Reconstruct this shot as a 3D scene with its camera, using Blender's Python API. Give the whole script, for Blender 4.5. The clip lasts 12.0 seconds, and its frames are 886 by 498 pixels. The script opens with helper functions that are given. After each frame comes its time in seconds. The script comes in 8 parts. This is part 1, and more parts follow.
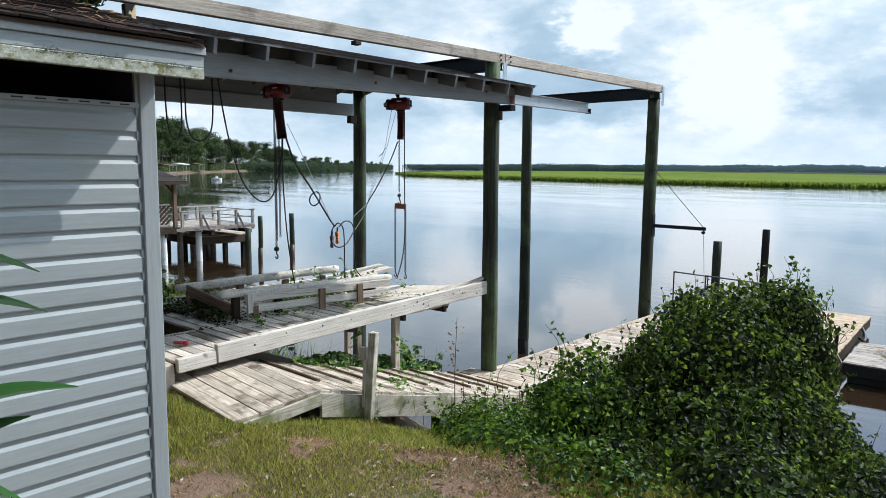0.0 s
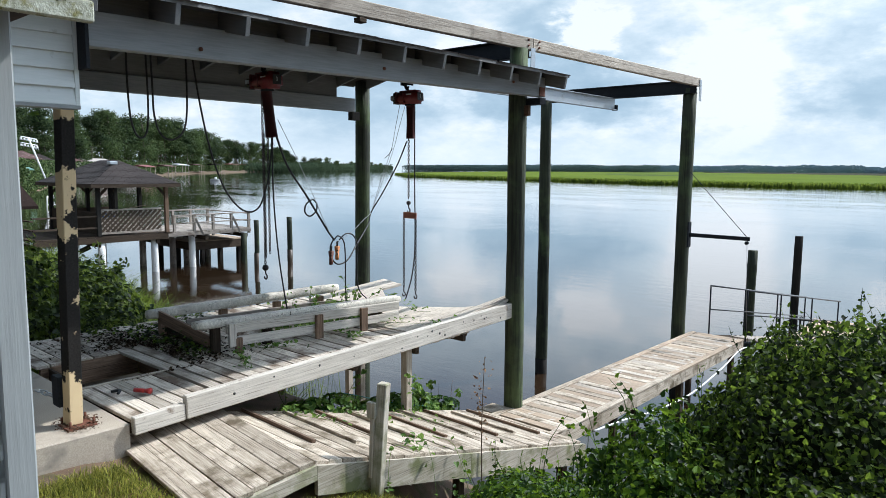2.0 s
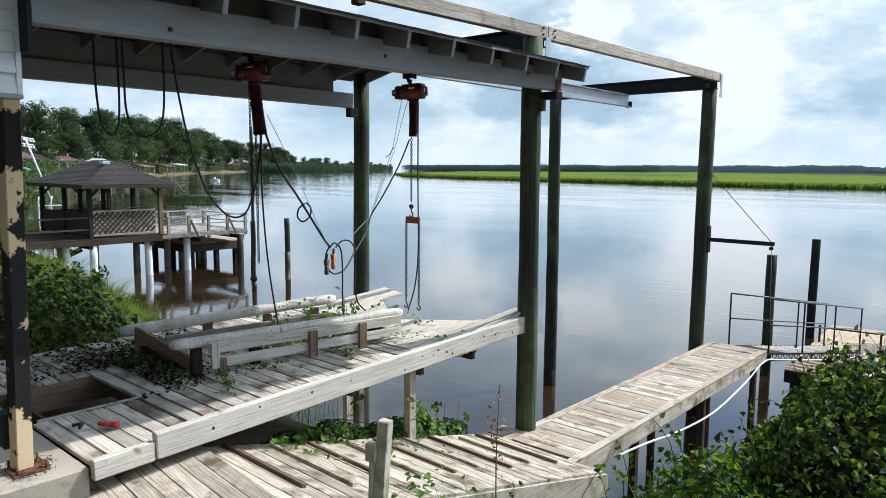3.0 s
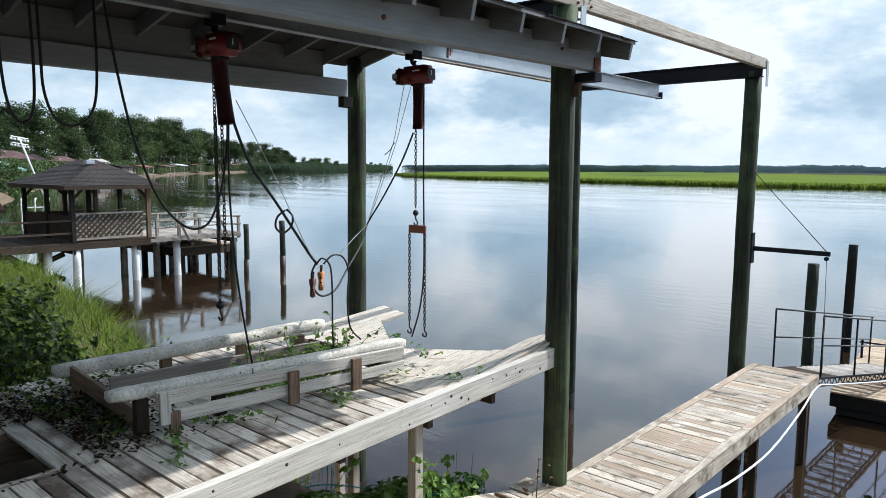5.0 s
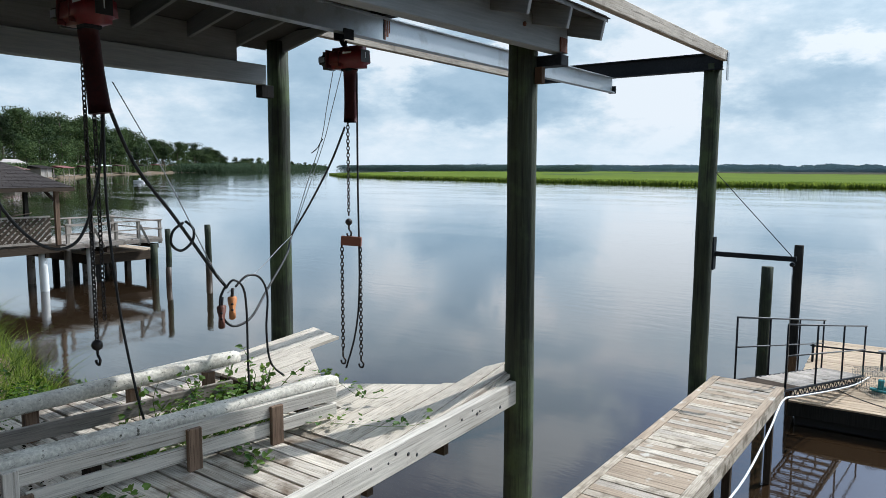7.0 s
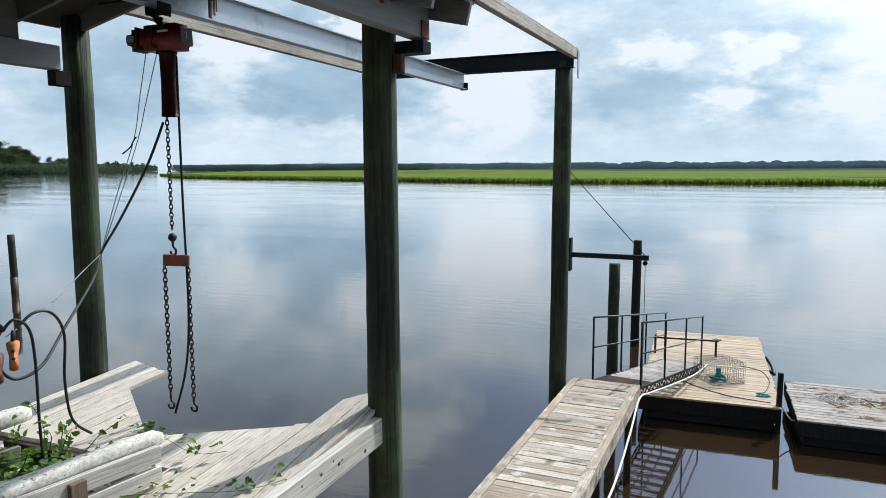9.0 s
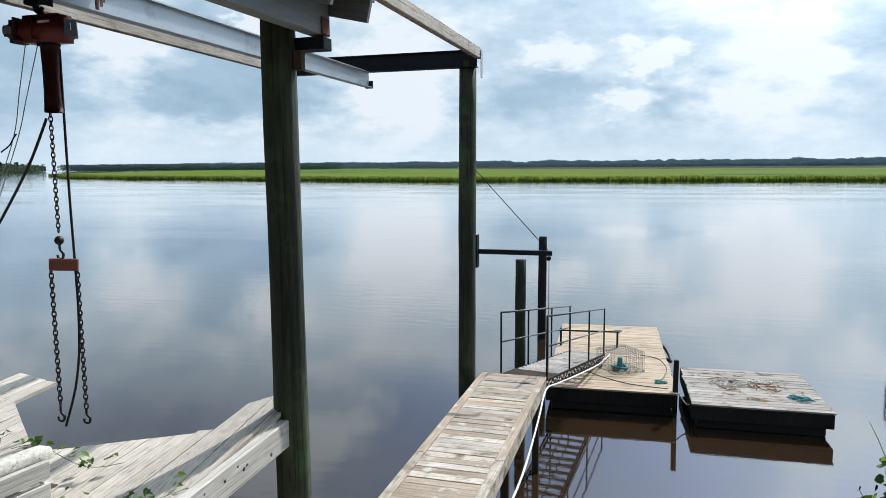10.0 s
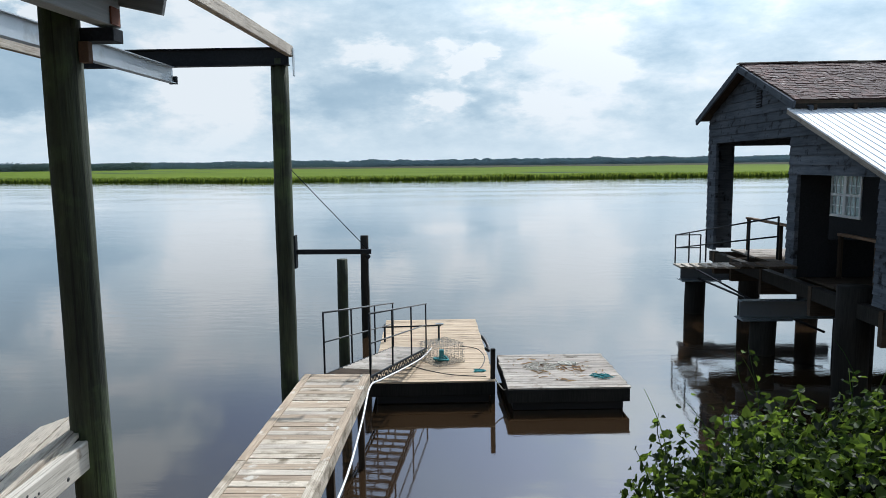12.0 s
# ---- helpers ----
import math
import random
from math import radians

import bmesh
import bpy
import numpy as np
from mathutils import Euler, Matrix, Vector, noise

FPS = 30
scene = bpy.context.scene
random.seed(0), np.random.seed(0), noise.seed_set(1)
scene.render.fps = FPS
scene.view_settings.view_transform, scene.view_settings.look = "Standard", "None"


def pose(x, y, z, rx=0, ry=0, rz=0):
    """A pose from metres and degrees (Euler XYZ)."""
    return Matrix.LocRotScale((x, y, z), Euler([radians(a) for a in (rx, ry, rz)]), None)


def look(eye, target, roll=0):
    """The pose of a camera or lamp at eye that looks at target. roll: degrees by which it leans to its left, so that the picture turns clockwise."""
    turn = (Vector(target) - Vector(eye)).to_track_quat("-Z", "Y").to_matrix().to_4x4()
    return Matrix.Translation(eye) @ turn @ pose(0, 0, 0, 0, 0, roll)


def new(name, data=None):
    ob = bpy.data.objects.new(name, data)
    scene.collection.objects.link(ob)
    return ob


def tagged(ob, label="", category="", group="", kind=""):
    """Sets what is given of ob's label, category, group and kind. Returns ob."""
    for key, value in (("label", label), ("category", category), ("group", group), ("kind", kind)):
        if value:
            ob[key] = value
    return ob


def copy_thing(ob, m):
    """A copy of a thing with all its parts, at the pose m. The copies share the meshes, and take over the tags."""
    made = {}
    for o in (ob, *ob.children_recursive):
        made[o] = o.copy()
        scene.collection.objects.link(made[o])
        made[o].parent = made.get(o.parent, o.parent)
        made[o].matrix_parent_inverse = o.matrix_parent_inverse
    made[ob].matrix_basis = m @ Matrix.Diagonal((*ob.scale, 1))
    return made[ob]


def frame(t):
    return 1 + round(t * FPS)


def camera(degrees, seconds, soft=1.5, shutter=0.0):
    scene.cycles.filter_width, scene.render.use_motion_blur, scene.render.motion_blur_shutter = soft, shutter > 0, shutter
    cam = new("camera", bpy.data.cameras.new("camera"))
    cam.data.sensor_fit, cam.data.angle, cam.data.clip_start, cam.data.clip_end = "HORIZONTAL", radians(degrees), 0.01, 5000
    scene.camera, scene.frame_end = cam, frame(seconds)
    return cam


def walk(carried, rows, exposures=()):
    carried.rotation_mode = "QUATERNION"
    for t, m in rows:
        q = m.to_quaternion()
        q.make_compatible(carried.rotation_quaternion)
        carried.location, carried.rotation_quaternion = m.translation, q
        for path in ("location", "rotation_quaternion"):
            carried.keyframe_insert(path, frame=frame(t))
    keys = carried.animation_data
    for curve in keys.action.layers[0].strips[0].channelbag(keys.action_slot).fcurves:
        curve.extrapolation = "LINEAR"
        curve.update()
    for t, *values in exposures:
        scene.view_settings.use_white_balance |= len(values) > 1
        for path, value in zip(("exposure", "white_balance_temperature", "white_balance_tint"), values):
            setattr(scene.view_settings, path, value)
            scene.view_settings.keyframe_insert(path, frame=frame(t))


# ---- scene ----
cam = camera(64.5, 12.0, soft=0.0)
METRES, EYE, TILT, LEAN, TURN = 6.5, 4.1, 0.0, 0.0, 41.7
ROWS = [
    (0.0, 0.0, 0.0, 0.0, 0.05, -6.54, -0.43),
    (0.5, -0.0069, 0.0524, 0.0011, 0.04, -6.52, -0.43),
    (1.0, -0.0191, 0.1185, 0.0028, 0.03, -6.49, -0.43),
    (1.5, -0.0292, 0.1842, 0.0043, 0.02, -6.49, -0.43),
    (2.0, -0.0387, 0.2555, 0.0064, 0.03, -6.49, -0.41),
    (2.5, -0.0474, 0.3252, 0.0077, 0.0, -6.49, -0.45),
    (3.0, -0.0521, 0.3896, 0.0076, 0.0, -6.49, -0.42),
    (5.0, -0.071, 0.6422, 0.0056, 0.01, -6.48, -0.38),
    (5.5, -0.0738, 0.6969, 0.0061, -0.55, -6.48, -0.36),
    (6.0, -0.0754, 0.7419, 0.0065, -1.08, -6.48, -0.34),
    (6.5, -0.0752, 0.7888, 0.0064, -2.56, -6.46, -0.31),
    (7.0, -0.0745, 0.8337, 0.0069, -5.21, -6.46, -0.23),
    (9.0, -0.0665, 0.97, 0.0122, -17.92, -6.55, 0.17),
    (9.5, -0.0643, 0.9683, 0.0125, -21.27, -6.64, 0.23),
    (10.0, -0.0611, 0.9653, 0.0109, -25.26, -6.67, 0.36),
    (10.5, -0.0587, 0.9613, 0.0101, -28.97, -6.7, 0.44),
    (11.0, -0.0572, 0.9565, 0.0097, -32.59, -6.73, 0.54),
    (11.5, -0.0559, 0.9526, 0.0103, -36.13, -6.78, 0.58),
    (12.0, -0.0546, 0.9496, 0.0099, -39.6, -6.83, 0.65),
]
walk(cam, [(t, pose(0, 0, EYE, TILT, LEAN, TURN) @ pose(METRES * x, METRES * y, METRES * z, 90 + pitch, roll, yaw)) for t, x, y, z, yaw, pitch, roll in ROWS], [(0.0, 0.08, 6060, 10), (5.5, 0.08, 6060, 10), (7.0, -0.10, 6010, 9), (10.0, -0.10, 6030, 9), (11.0, -0.02, 6040, 9), (12.0, -0.17, 6090, 9)])

# ---- world, sun ----
SUN_AZ, SUN_EL = 24.0, 48.0          # degrees right of +y, and above the horizon


def make_world():
    w = bpy.data.worlds.new("sky")
    scene.world = w
    w.use_nodes = True
    nt = w.node_tree
    nt.nodes.clear()
    N = nt.nodes.new
    L = nt.links.new
    out, bg = N("ShaderNodeOutputWorld"), N("ShaderNodeBackground")
    sky = N("ShaderNodeTexSky")
    sky.sky_type, sky.sun_disc = "NISHITA", False
    sky.sun_elevation, sky.sun_rotation = radians(SUN_EL), radians(SUN_AZ)
    sky.air_density, sky.dust_density, sky.ozone_density = 1.0, 1.2, 1.0
    scale = N("ShaderNodeVectorMath")
    scale.operation = "SCALE"
    scale.inputs["Scale"].default_value = SKY_STRENGTH
    L(sky.outputs["Color"], scale.inputs[0])
    # cloud deck: the direction laid out on a flat layer
    tc, sep = N("ShaderNodeTexCoord"), N("ShaderNodeSeparateXYZ")
    L(tc.outputs["Generated"], sep.inputs[0])

    def calc(op, a, b=None, c=None, clamp=False):
        m = N("ShaderNodeMath")
        m.operation, m.use_clamp = op, clamp
        for k, v in enumerate((a, b, c)):
            if v is None:
                continue
            if isinstance(v, (int, float)):
                m.inputs[k].default_value = v
            else:
                L(v, m.inputs[k])
        return m.outputs[0]

    zz = calc("MAXIMUM", sep.outputs[2], 0.0)
    tall = calc("MULTIPLY", calc("POWER", zz, 0.85), 1.75)
    comb = N("ShaderNodeCombineXYZ")
    L(sep.outputs[0], comb.inputs[0]), L(sep.outputs[1], comb.inputs[1]), L(tall, comb.inputs[2])

    def cloud_noise(scale_, detail, shift, rough=0.55):
        n, mp = N("ShaderNodeTexNoise"), N("ShaderNodeMapping")
        mp.inputs["Location"].default_value = shift
        L(comb.outputs[0], mp.inputs[0]), L(mp.outputs[0], n.inputs["Vector"])
        n.inputs["Scale"].default_value, n.inputs["Detail"].default_value = scale_, detail
        n.inputs["Roughness"].default_value = rough
        n.inputs["Distortion"].default_value = 0.15
        return n.outputs["Fac"]

    def ramp(v, lo, hi):
        m = N("ShaderNodeMapRange")
        m.interpolation_type = "SMOOTHSTEP"
        m.inputs["From Min"].default_value, m.inputs["From Max"].default_value = lo, hi
        L(v, m.inputs["Value"])
        return m.outputs["Result"]

    def blend(f, a, b):
        m = N("ShaderNodeMix")
        m.data_type = "RGBA"
        L(f, m.inputs[0]) if not isinstance(f, float) else None
        for k, v in ((6, a), (7, b)):
            if isinstance(v, tuple):
                m.inputs[k].default_value = (*v, 1)
            else:
                L(v, m.inputs[k])
        return m.outputs[2]

    here = cloud_noise(3.9, 11, CLOUD_SHIFT, 0.57)
    above = cloud_noise(3.9, 6, tuple(c + d for c, d in zip(CLOUD_SHIFT, (0.02, 0.04, 0.085))), 0.45)
    cover = ramp(here, 0.49, 0.60)
    slant = ramp(calc("SUBTRACT", here, above), -0.050, 0.065)
    thin = calc("SUBTRACT", 1.0, ramp(here, 0.50, 0.60))
    lit_side = calc("MULTIPLY_ADD", thin, 0.22, calc("MULTIPLY", slant, 0.74), clamp=True)
    veil = calc("MULTIPLY", ramp(cloud_noise(1.7, 7, (4.4, 9.2, 1.0), 0.6), 0.36, 0.62), 0.55)
    behind = blend(veil, scale.outputs[0], CLOUD_SOFT)
    cloud = blend(lit_side, CLOUD_SHADE, CLOUD_LIT)
    # the low sky: single heaps of cloud with lit crowns and blue-grey bases, by bearing and height in degrees
    billow, puff = N("ShaderNodeTexNoise"), N("ShaderNodeTexNoise")
    billow.inputs["Scale"].default_value, billow.inputs["Detail"].default_value, billow.inputs["Roughness"].default_value = 13.0, 9, 0.60
    squat = N("ShaderNodeMapping")
    squat.inputs["Scale"].default_value = (1.0, 1.0, 2.3)
    L(tc.outputs["Generated"], squat.inputs[0]), L(squat.outputs[0], billow.inputs["Vector"]), L(squat.outputs[0], puff.inputs["Vector"])
    puff.inputs["Scale"].default_value, puff.inputs["Detail"].default_value, puff.inputs["Roughness"].default_value = 9.0, 11, 0.60
    curl = N("ShaderNodeSeparateColor")
    L(billow.outputs["Color"], curl.inputs[0])
    bearing = calc("MULTIPLY", calc("ARCTAN2", sep.outputs[0], sep.outputs[1]), 57.296)
    height = calc("MULTIPLY", calc("ARCSINE", sep.outputs[2]), 57.296)
    bearing = calc("ADD", bearing, calc("MULTIPLY_ADD", curl.outputs[0], CLOUD_CURL, -0.5 * CLOUD_CURL))
    height = calc("ADD", height, calc("MULTIPLY_ADD", curl.outputs[1], 0.55 * CLOUD_CURL, -0.275 * CLOUD_CURL))
    lit = calc("MULTIPLY_ADD", puff.outputs["Fac"], 1.0, 0.545 - 0.5)
    for cb, ch, wb, wh, gain_ in HEAPS:
        du, dv = calc("MULTIPLY_ADD", bearing, 1 / wb, -cb / wb), calc("MULTIPLY_ADD", height, 1 / wh, -ch / wh)
        d2 = calc("MULTIPLY_ADD", dv, dv, calc("MULTIPLY", du, du))
        lit = calc("MULTIPLY_ADD", calc("EXPONENT", calc("MULTIPLY", calc("POWER", d2, 1.5), -1.0)), gain_, lit)
    tones = N("ShaderNodeValToRGB")
    tones.color_ramp.elements[0].position, tones.color_ramp.elements[0].color = 0.06, (*DEEP_SHADE, 1)
    tones.color_ramp.elements[1].position, tones.color_ramp.elements[1].color = 0.72, (*CLOUD_LIT, 1)
    for at_, tone in ((0.34, CLOUD_SHADE), (0.55, CLOUD_SOFT)):
        tones.color_ramp.elements.new(at_).color = (*tone, 1)
    L(lit, tones.inputs[0])
    haze = calc("SUBTRACT", 1.0, ramp(zz, 0.0, 0.075))
    tinted = blend(ramp(zz, 0.235, 0.34), tones.outputs[0], blend(cover, behind, cloud))
    low = blend(calc("MULTIPLY", haze, 0.62), tinted, HAZE)
    # cloud and haze shine brighter towards the sun
    toward = N("ShaderNodeVectorMath")
    toward.operation = "DOT_PRODUCT"
    a, e = radians(SUN_AZ), radians(SUN_EL)
    toward.inputs[1].default_value = (math.sin(a) * math.cos(e), math.cos(a) * math.cos(e), math.sin(e))
    L(tc.outputs["Generated"], toward.inputs[0])
    near_sun = calc("POWER", calc("MAXIMUM", toward.outputs["Value"], 0.0), 11.0)
    sunward = calc("POWER", calc("MAXIMUM", toward.outputs["Value"], 0.0), 5.0)
    gain = calc("ADD", calc("MULTIPLY_ADD", near_sun, SUN_GLOW, 0.97), calc("MULTIPLY", ramp(zz, 0.13, 0.42), calc("MULTIPLY_ADD", sunward, 1.6, -0.15)))
    glow = N("ShaderNodeVectorMath")
    glow.operation = "SCALE"
    # the sky overhead is a deeper blue
    tint = N("ShaderNodeVectorMath")
    tint.operation = "MULTIPLY"
    L(low, tint.inputs[0]), L(blend(ramp(zz, 0.18, 0.55), (1.0, 1.0, 1.0), (0.99, 1.03, 1.04)), tint.inputs[1])
    L(tint.outputs[0], glow.inputs[0]), L(gain, glow.inputs["Scale"])
    L(glow.outputs[0], bg.inputs["Color"])
    bg.inputs["Strength"].default_value = 1.0
    L(bg.outputs[0], out.inputs[0])


SKY_STRENGTH = 0.11
CLOUD_SHIFT, SUN_GLOW = (3.3, 1.9, 0.4), 3.7
CLOUD_LIT, CLOUD_SOFT, CLOUD_SHADE, HAZE = (0.94, 0.98, 1.0), (0.69, 0.81, 0.885), (0.49, 0.635, 0.745), (0.83, 0.93, 0.99)
DEEP_SHADE, CLOUD_CURL = (0.36, 0.51, 0.63), 10.0
# bearing right of +y, height, half widths, and how much lighter or darker
HEAPS = (
    (-9.0, 5.4, 5.2, 2.2, -0.24), (1.4, 5.0, 3.2, 1.7, -0.22), (-7.0, 8.6, 2.8, 0.9, 0.26), (-0.4, 8.2, 1.3, 2.0, 0.38),
    (-1.9, 4.9, 2.0, 1.0, 0.34), (-9.5, 11.4, 4.0, 2.0, -0.10), (9.0, 7.5, 5.5, 5.0, 0.22), (-32.5, 6.0, 7.5, 3.0, -0.42),
    (-40.8, 7.0, 2.6, 2.8, 0.30), (-30.6, 10.6, 2.4, 1.9, 0.55), (-35.2, 11.0, 2.3, 2.6, -0.20), (-19.5, 6.5, 5.5, 6.5, 0.28),
    (-33.0, 2.9, 6.0, 0.9, 0.16), (14.5, 7.6, 2.2, 2.6, -0.12), (-47.5, 6.5, 5.5, 4.0, -0.24), (-62.0, 7.0, 7.0, 1.6, -0.14))
make_world()

sun_data = bpy.data.lights.new("sun", "SUN")
sun_data.energy, sun_data.angle, sun_data.color = 4.6, radians(0.6), (1.0, 0.965, 0.905)
sun = new("sun", sun_data)
_a, _e = radians(SUN_AZ), radians(SUN_EL)
sun.matrix_world = look((math.sin(_a) * math.cos(_e) * 60, math.cos(_a) * math.cos(_e) * 60, math.sin(_e) * 60), (0, 0, 0))
scene.view_settings.exposure = 0.0

# ---- materials ----
def surface(name, c1, c2, rough=0.7, grain=(8, 8, 8), fine=6.0, coarse=0.9, bump=0.25, metal=0.0, vary=0.18, spots=None, spot_at=(0.60, 0.72), spot_scale=3.0, ior=1.45, contrast=0.5, cracks=0.0, depth=0.006):
    """Two tones mixed by stretched grain and by large blotches; spots: a third tone in patches; vary: brightness from piece to piece."""
    m = bpy.data.materials.new(name)
    m.use_nodes = True
    nt = m.node_tree
    N, L = nt.nodes.new, nt.links.new
    b = nt.nodes["Principled BSDF"]
    tc, mp, oi = N("ShaderNodeTexCoord"), N("ShaderNodeMapping"), N("ShaderNodeObjectInfo")
    mp.inputs["Scale"].default_value = grain
    off = N("ShaderNodeVectorMath")
    off.operation = "MULTIPLY_ADD"
    cmb = N("ShaderNodeCombineXYZ")
    for k in range(3):
        L(oi.outputs["Random"], cmb.inputs[k])
    off.inputs[1].default_value = (37.0, 53.0, 71.0)
    L(cmb.outputs[0], off.inputs[0]), L(tc.outputs["Object"], off.inputs[2])
    L(off.outputs[0], mp.inputs["Vector"])
    n1, n2 = N("ShaderNodeTexNoise"), N("ShaderNodeTexNoise")
    n1.inputs["Scale"].default_value, n1.inputs["Detail"].default_value, n1.inputs["Roughness"].default_value = fine, 6, 0.65
    L(mp.outputs[0], n1.inputs["Vector"])
    n2.inputs["Scale"].default_value, n2.inputs["Detail"].default_value = coarse, 4
    L(off.outputs[0], n2.inputs["Vector"])
    avg = N("ShaderNodeMath")
    avg.operation = "MULTIPLY_ADD"
    avg.inputs[1].default_value = 0.6
    half = N("ShaderNodeMath")
    half.operation = "MULTIPLY"
    half.inputs[1].default_value = 0.4
    L(n2.outputs["Fac"], half.inputs[0]), L(n1.outputs["Fac"], avg.inputs[0]), L(half.outputs[0], avg.inputs[2])
    r = N("ShaderNodeMapRange")
    r.inputs["From Min"].default_value, r.inputs["From Max"].default_value = 0.5 - 0.25 * contrast - 0.04, 0.5 + 0.25 * contrast
    L(avg.outputs[0], r.inputs["Value"])
    mix = N("ShaderNodeMix")
    mix.data_type = "RGBA"
    mix.inputs[6].default_value, mix.inputs[7].default_value = (*c1, 1), (*c2, 1)
    L(r.outputs[0], mix.inputs[0])
    col = mix.outputs[2]
    if spots:
        n3, r3, mx = N("ShaderNodeTexNoise"), N("ShaderNodeMapRange"), N("ShaderNodeMix")
        n3.inputs["Scale"].default_value, n3.inputs["Detail"].default_value, n3.inputs["Roughness"].default_value = spot_scale, 7, 0.6
        L(off.outputs[0], n3.inputs["Vector"])
        r3.inputs["From Min"].default_value, r3.inputs["From Max"].default_value = spot_at
        L(n3.outputs["Fac"], r3.inputs["Value"])
        mx.data_type = "RGBA"
        mx.inputs[7].default_value = (*spots, 1)
        L(r3.outputs[0], mx.inputs[0]), L(col, mx.inputs[6])
        col = mx.outputs[2]
    if cracks:
        mc, nc, rc, mk = N("ShaderNodeMapping"), N("ShaderNodeTexNoise"), N("ShaderNodeMapRange"), N("ShaderNodeMix")
        mc.inputs["Scale"].default_value = tuple(0.25 * g if g < 1 else 1.0 for g in grain)
        nc.inputs["Scale"].default_value, nc.inputs["Detail"].default_value, nc.inputs["Roughness"].default_value = fine * 1.35, 5, 0.7
        L(off.outputs[0], mc.inputs["Vector"]), L(mc.outputs[0], nc.inputs["Vector"])
        rc.inputs["From Min"].default_value, rc.inputs["From Max"].default_value = 0.54, 0.65
        rc.inputs["To Max"].default_value = cracks
        L(nc.outputs["Fac"], rc.inputs["Value"])
        mk.data_type = "RGBA"
        mk.inputs[7].default_value = (c1[0] * 0.30, c1[1] * 0.28, c1[2] * 0.26, 1)
        L(rc.outputs[0], mk.inputs[0]), L(col, mk.inputs[6])
        col = mk.outputs[2]
    if vary:
        hs, rv = N("ShaderNodeHueSaturation"), N("ShaderNodeMapRange")
        rv.inputs["To Min"].default_value, rv.inputs["To Max"].default_value = 1 - vary, 1 + vary
        L(oi.outputs["Random"], rv.inputs["Value"]), L(rv.outputs[0], hs.inputs["Value"]), L(col, hs.inputs["Color"])
        col = hs.outputs[0]
    L(col, b.inputs["Base Color"])
    b.inputs["Metallic"].default_value, b.inputs["IOR"].default_value = metal, ior
    rr = N("ShaderNodeMapRange")
    rr.inputs["To Min"].default_value, rr.inputs["To Max"].default_value = max(0.03, rough - 0.12), min(1.0, rough + 0.12)
    L(n1.outputs["Fac"], rr.inputs["Value"]), L(rr.outputs[0], b.inputs["Roughness"])
    if bump:
        bp = N("ShaderNodeBump")
        bp.inputs["Strength"].default_value, bp.inputs["Distance"].default_value = bump, depth
        L(n1.outputs["Fac"], bp.inputs["Height"]), L(bp.outputs[0], b.inputs["Normal"])
    return m


def along(axis, k=0.06):
    return tuple(k if a == axis else 1.0 for a in "xyz")


def wood(name, c1, c2, axis, fine=58.0, rough=0.85, **more):
    return surface(name, c1, c2, rough=rough, grain=along(axis), fine=fine, **more)


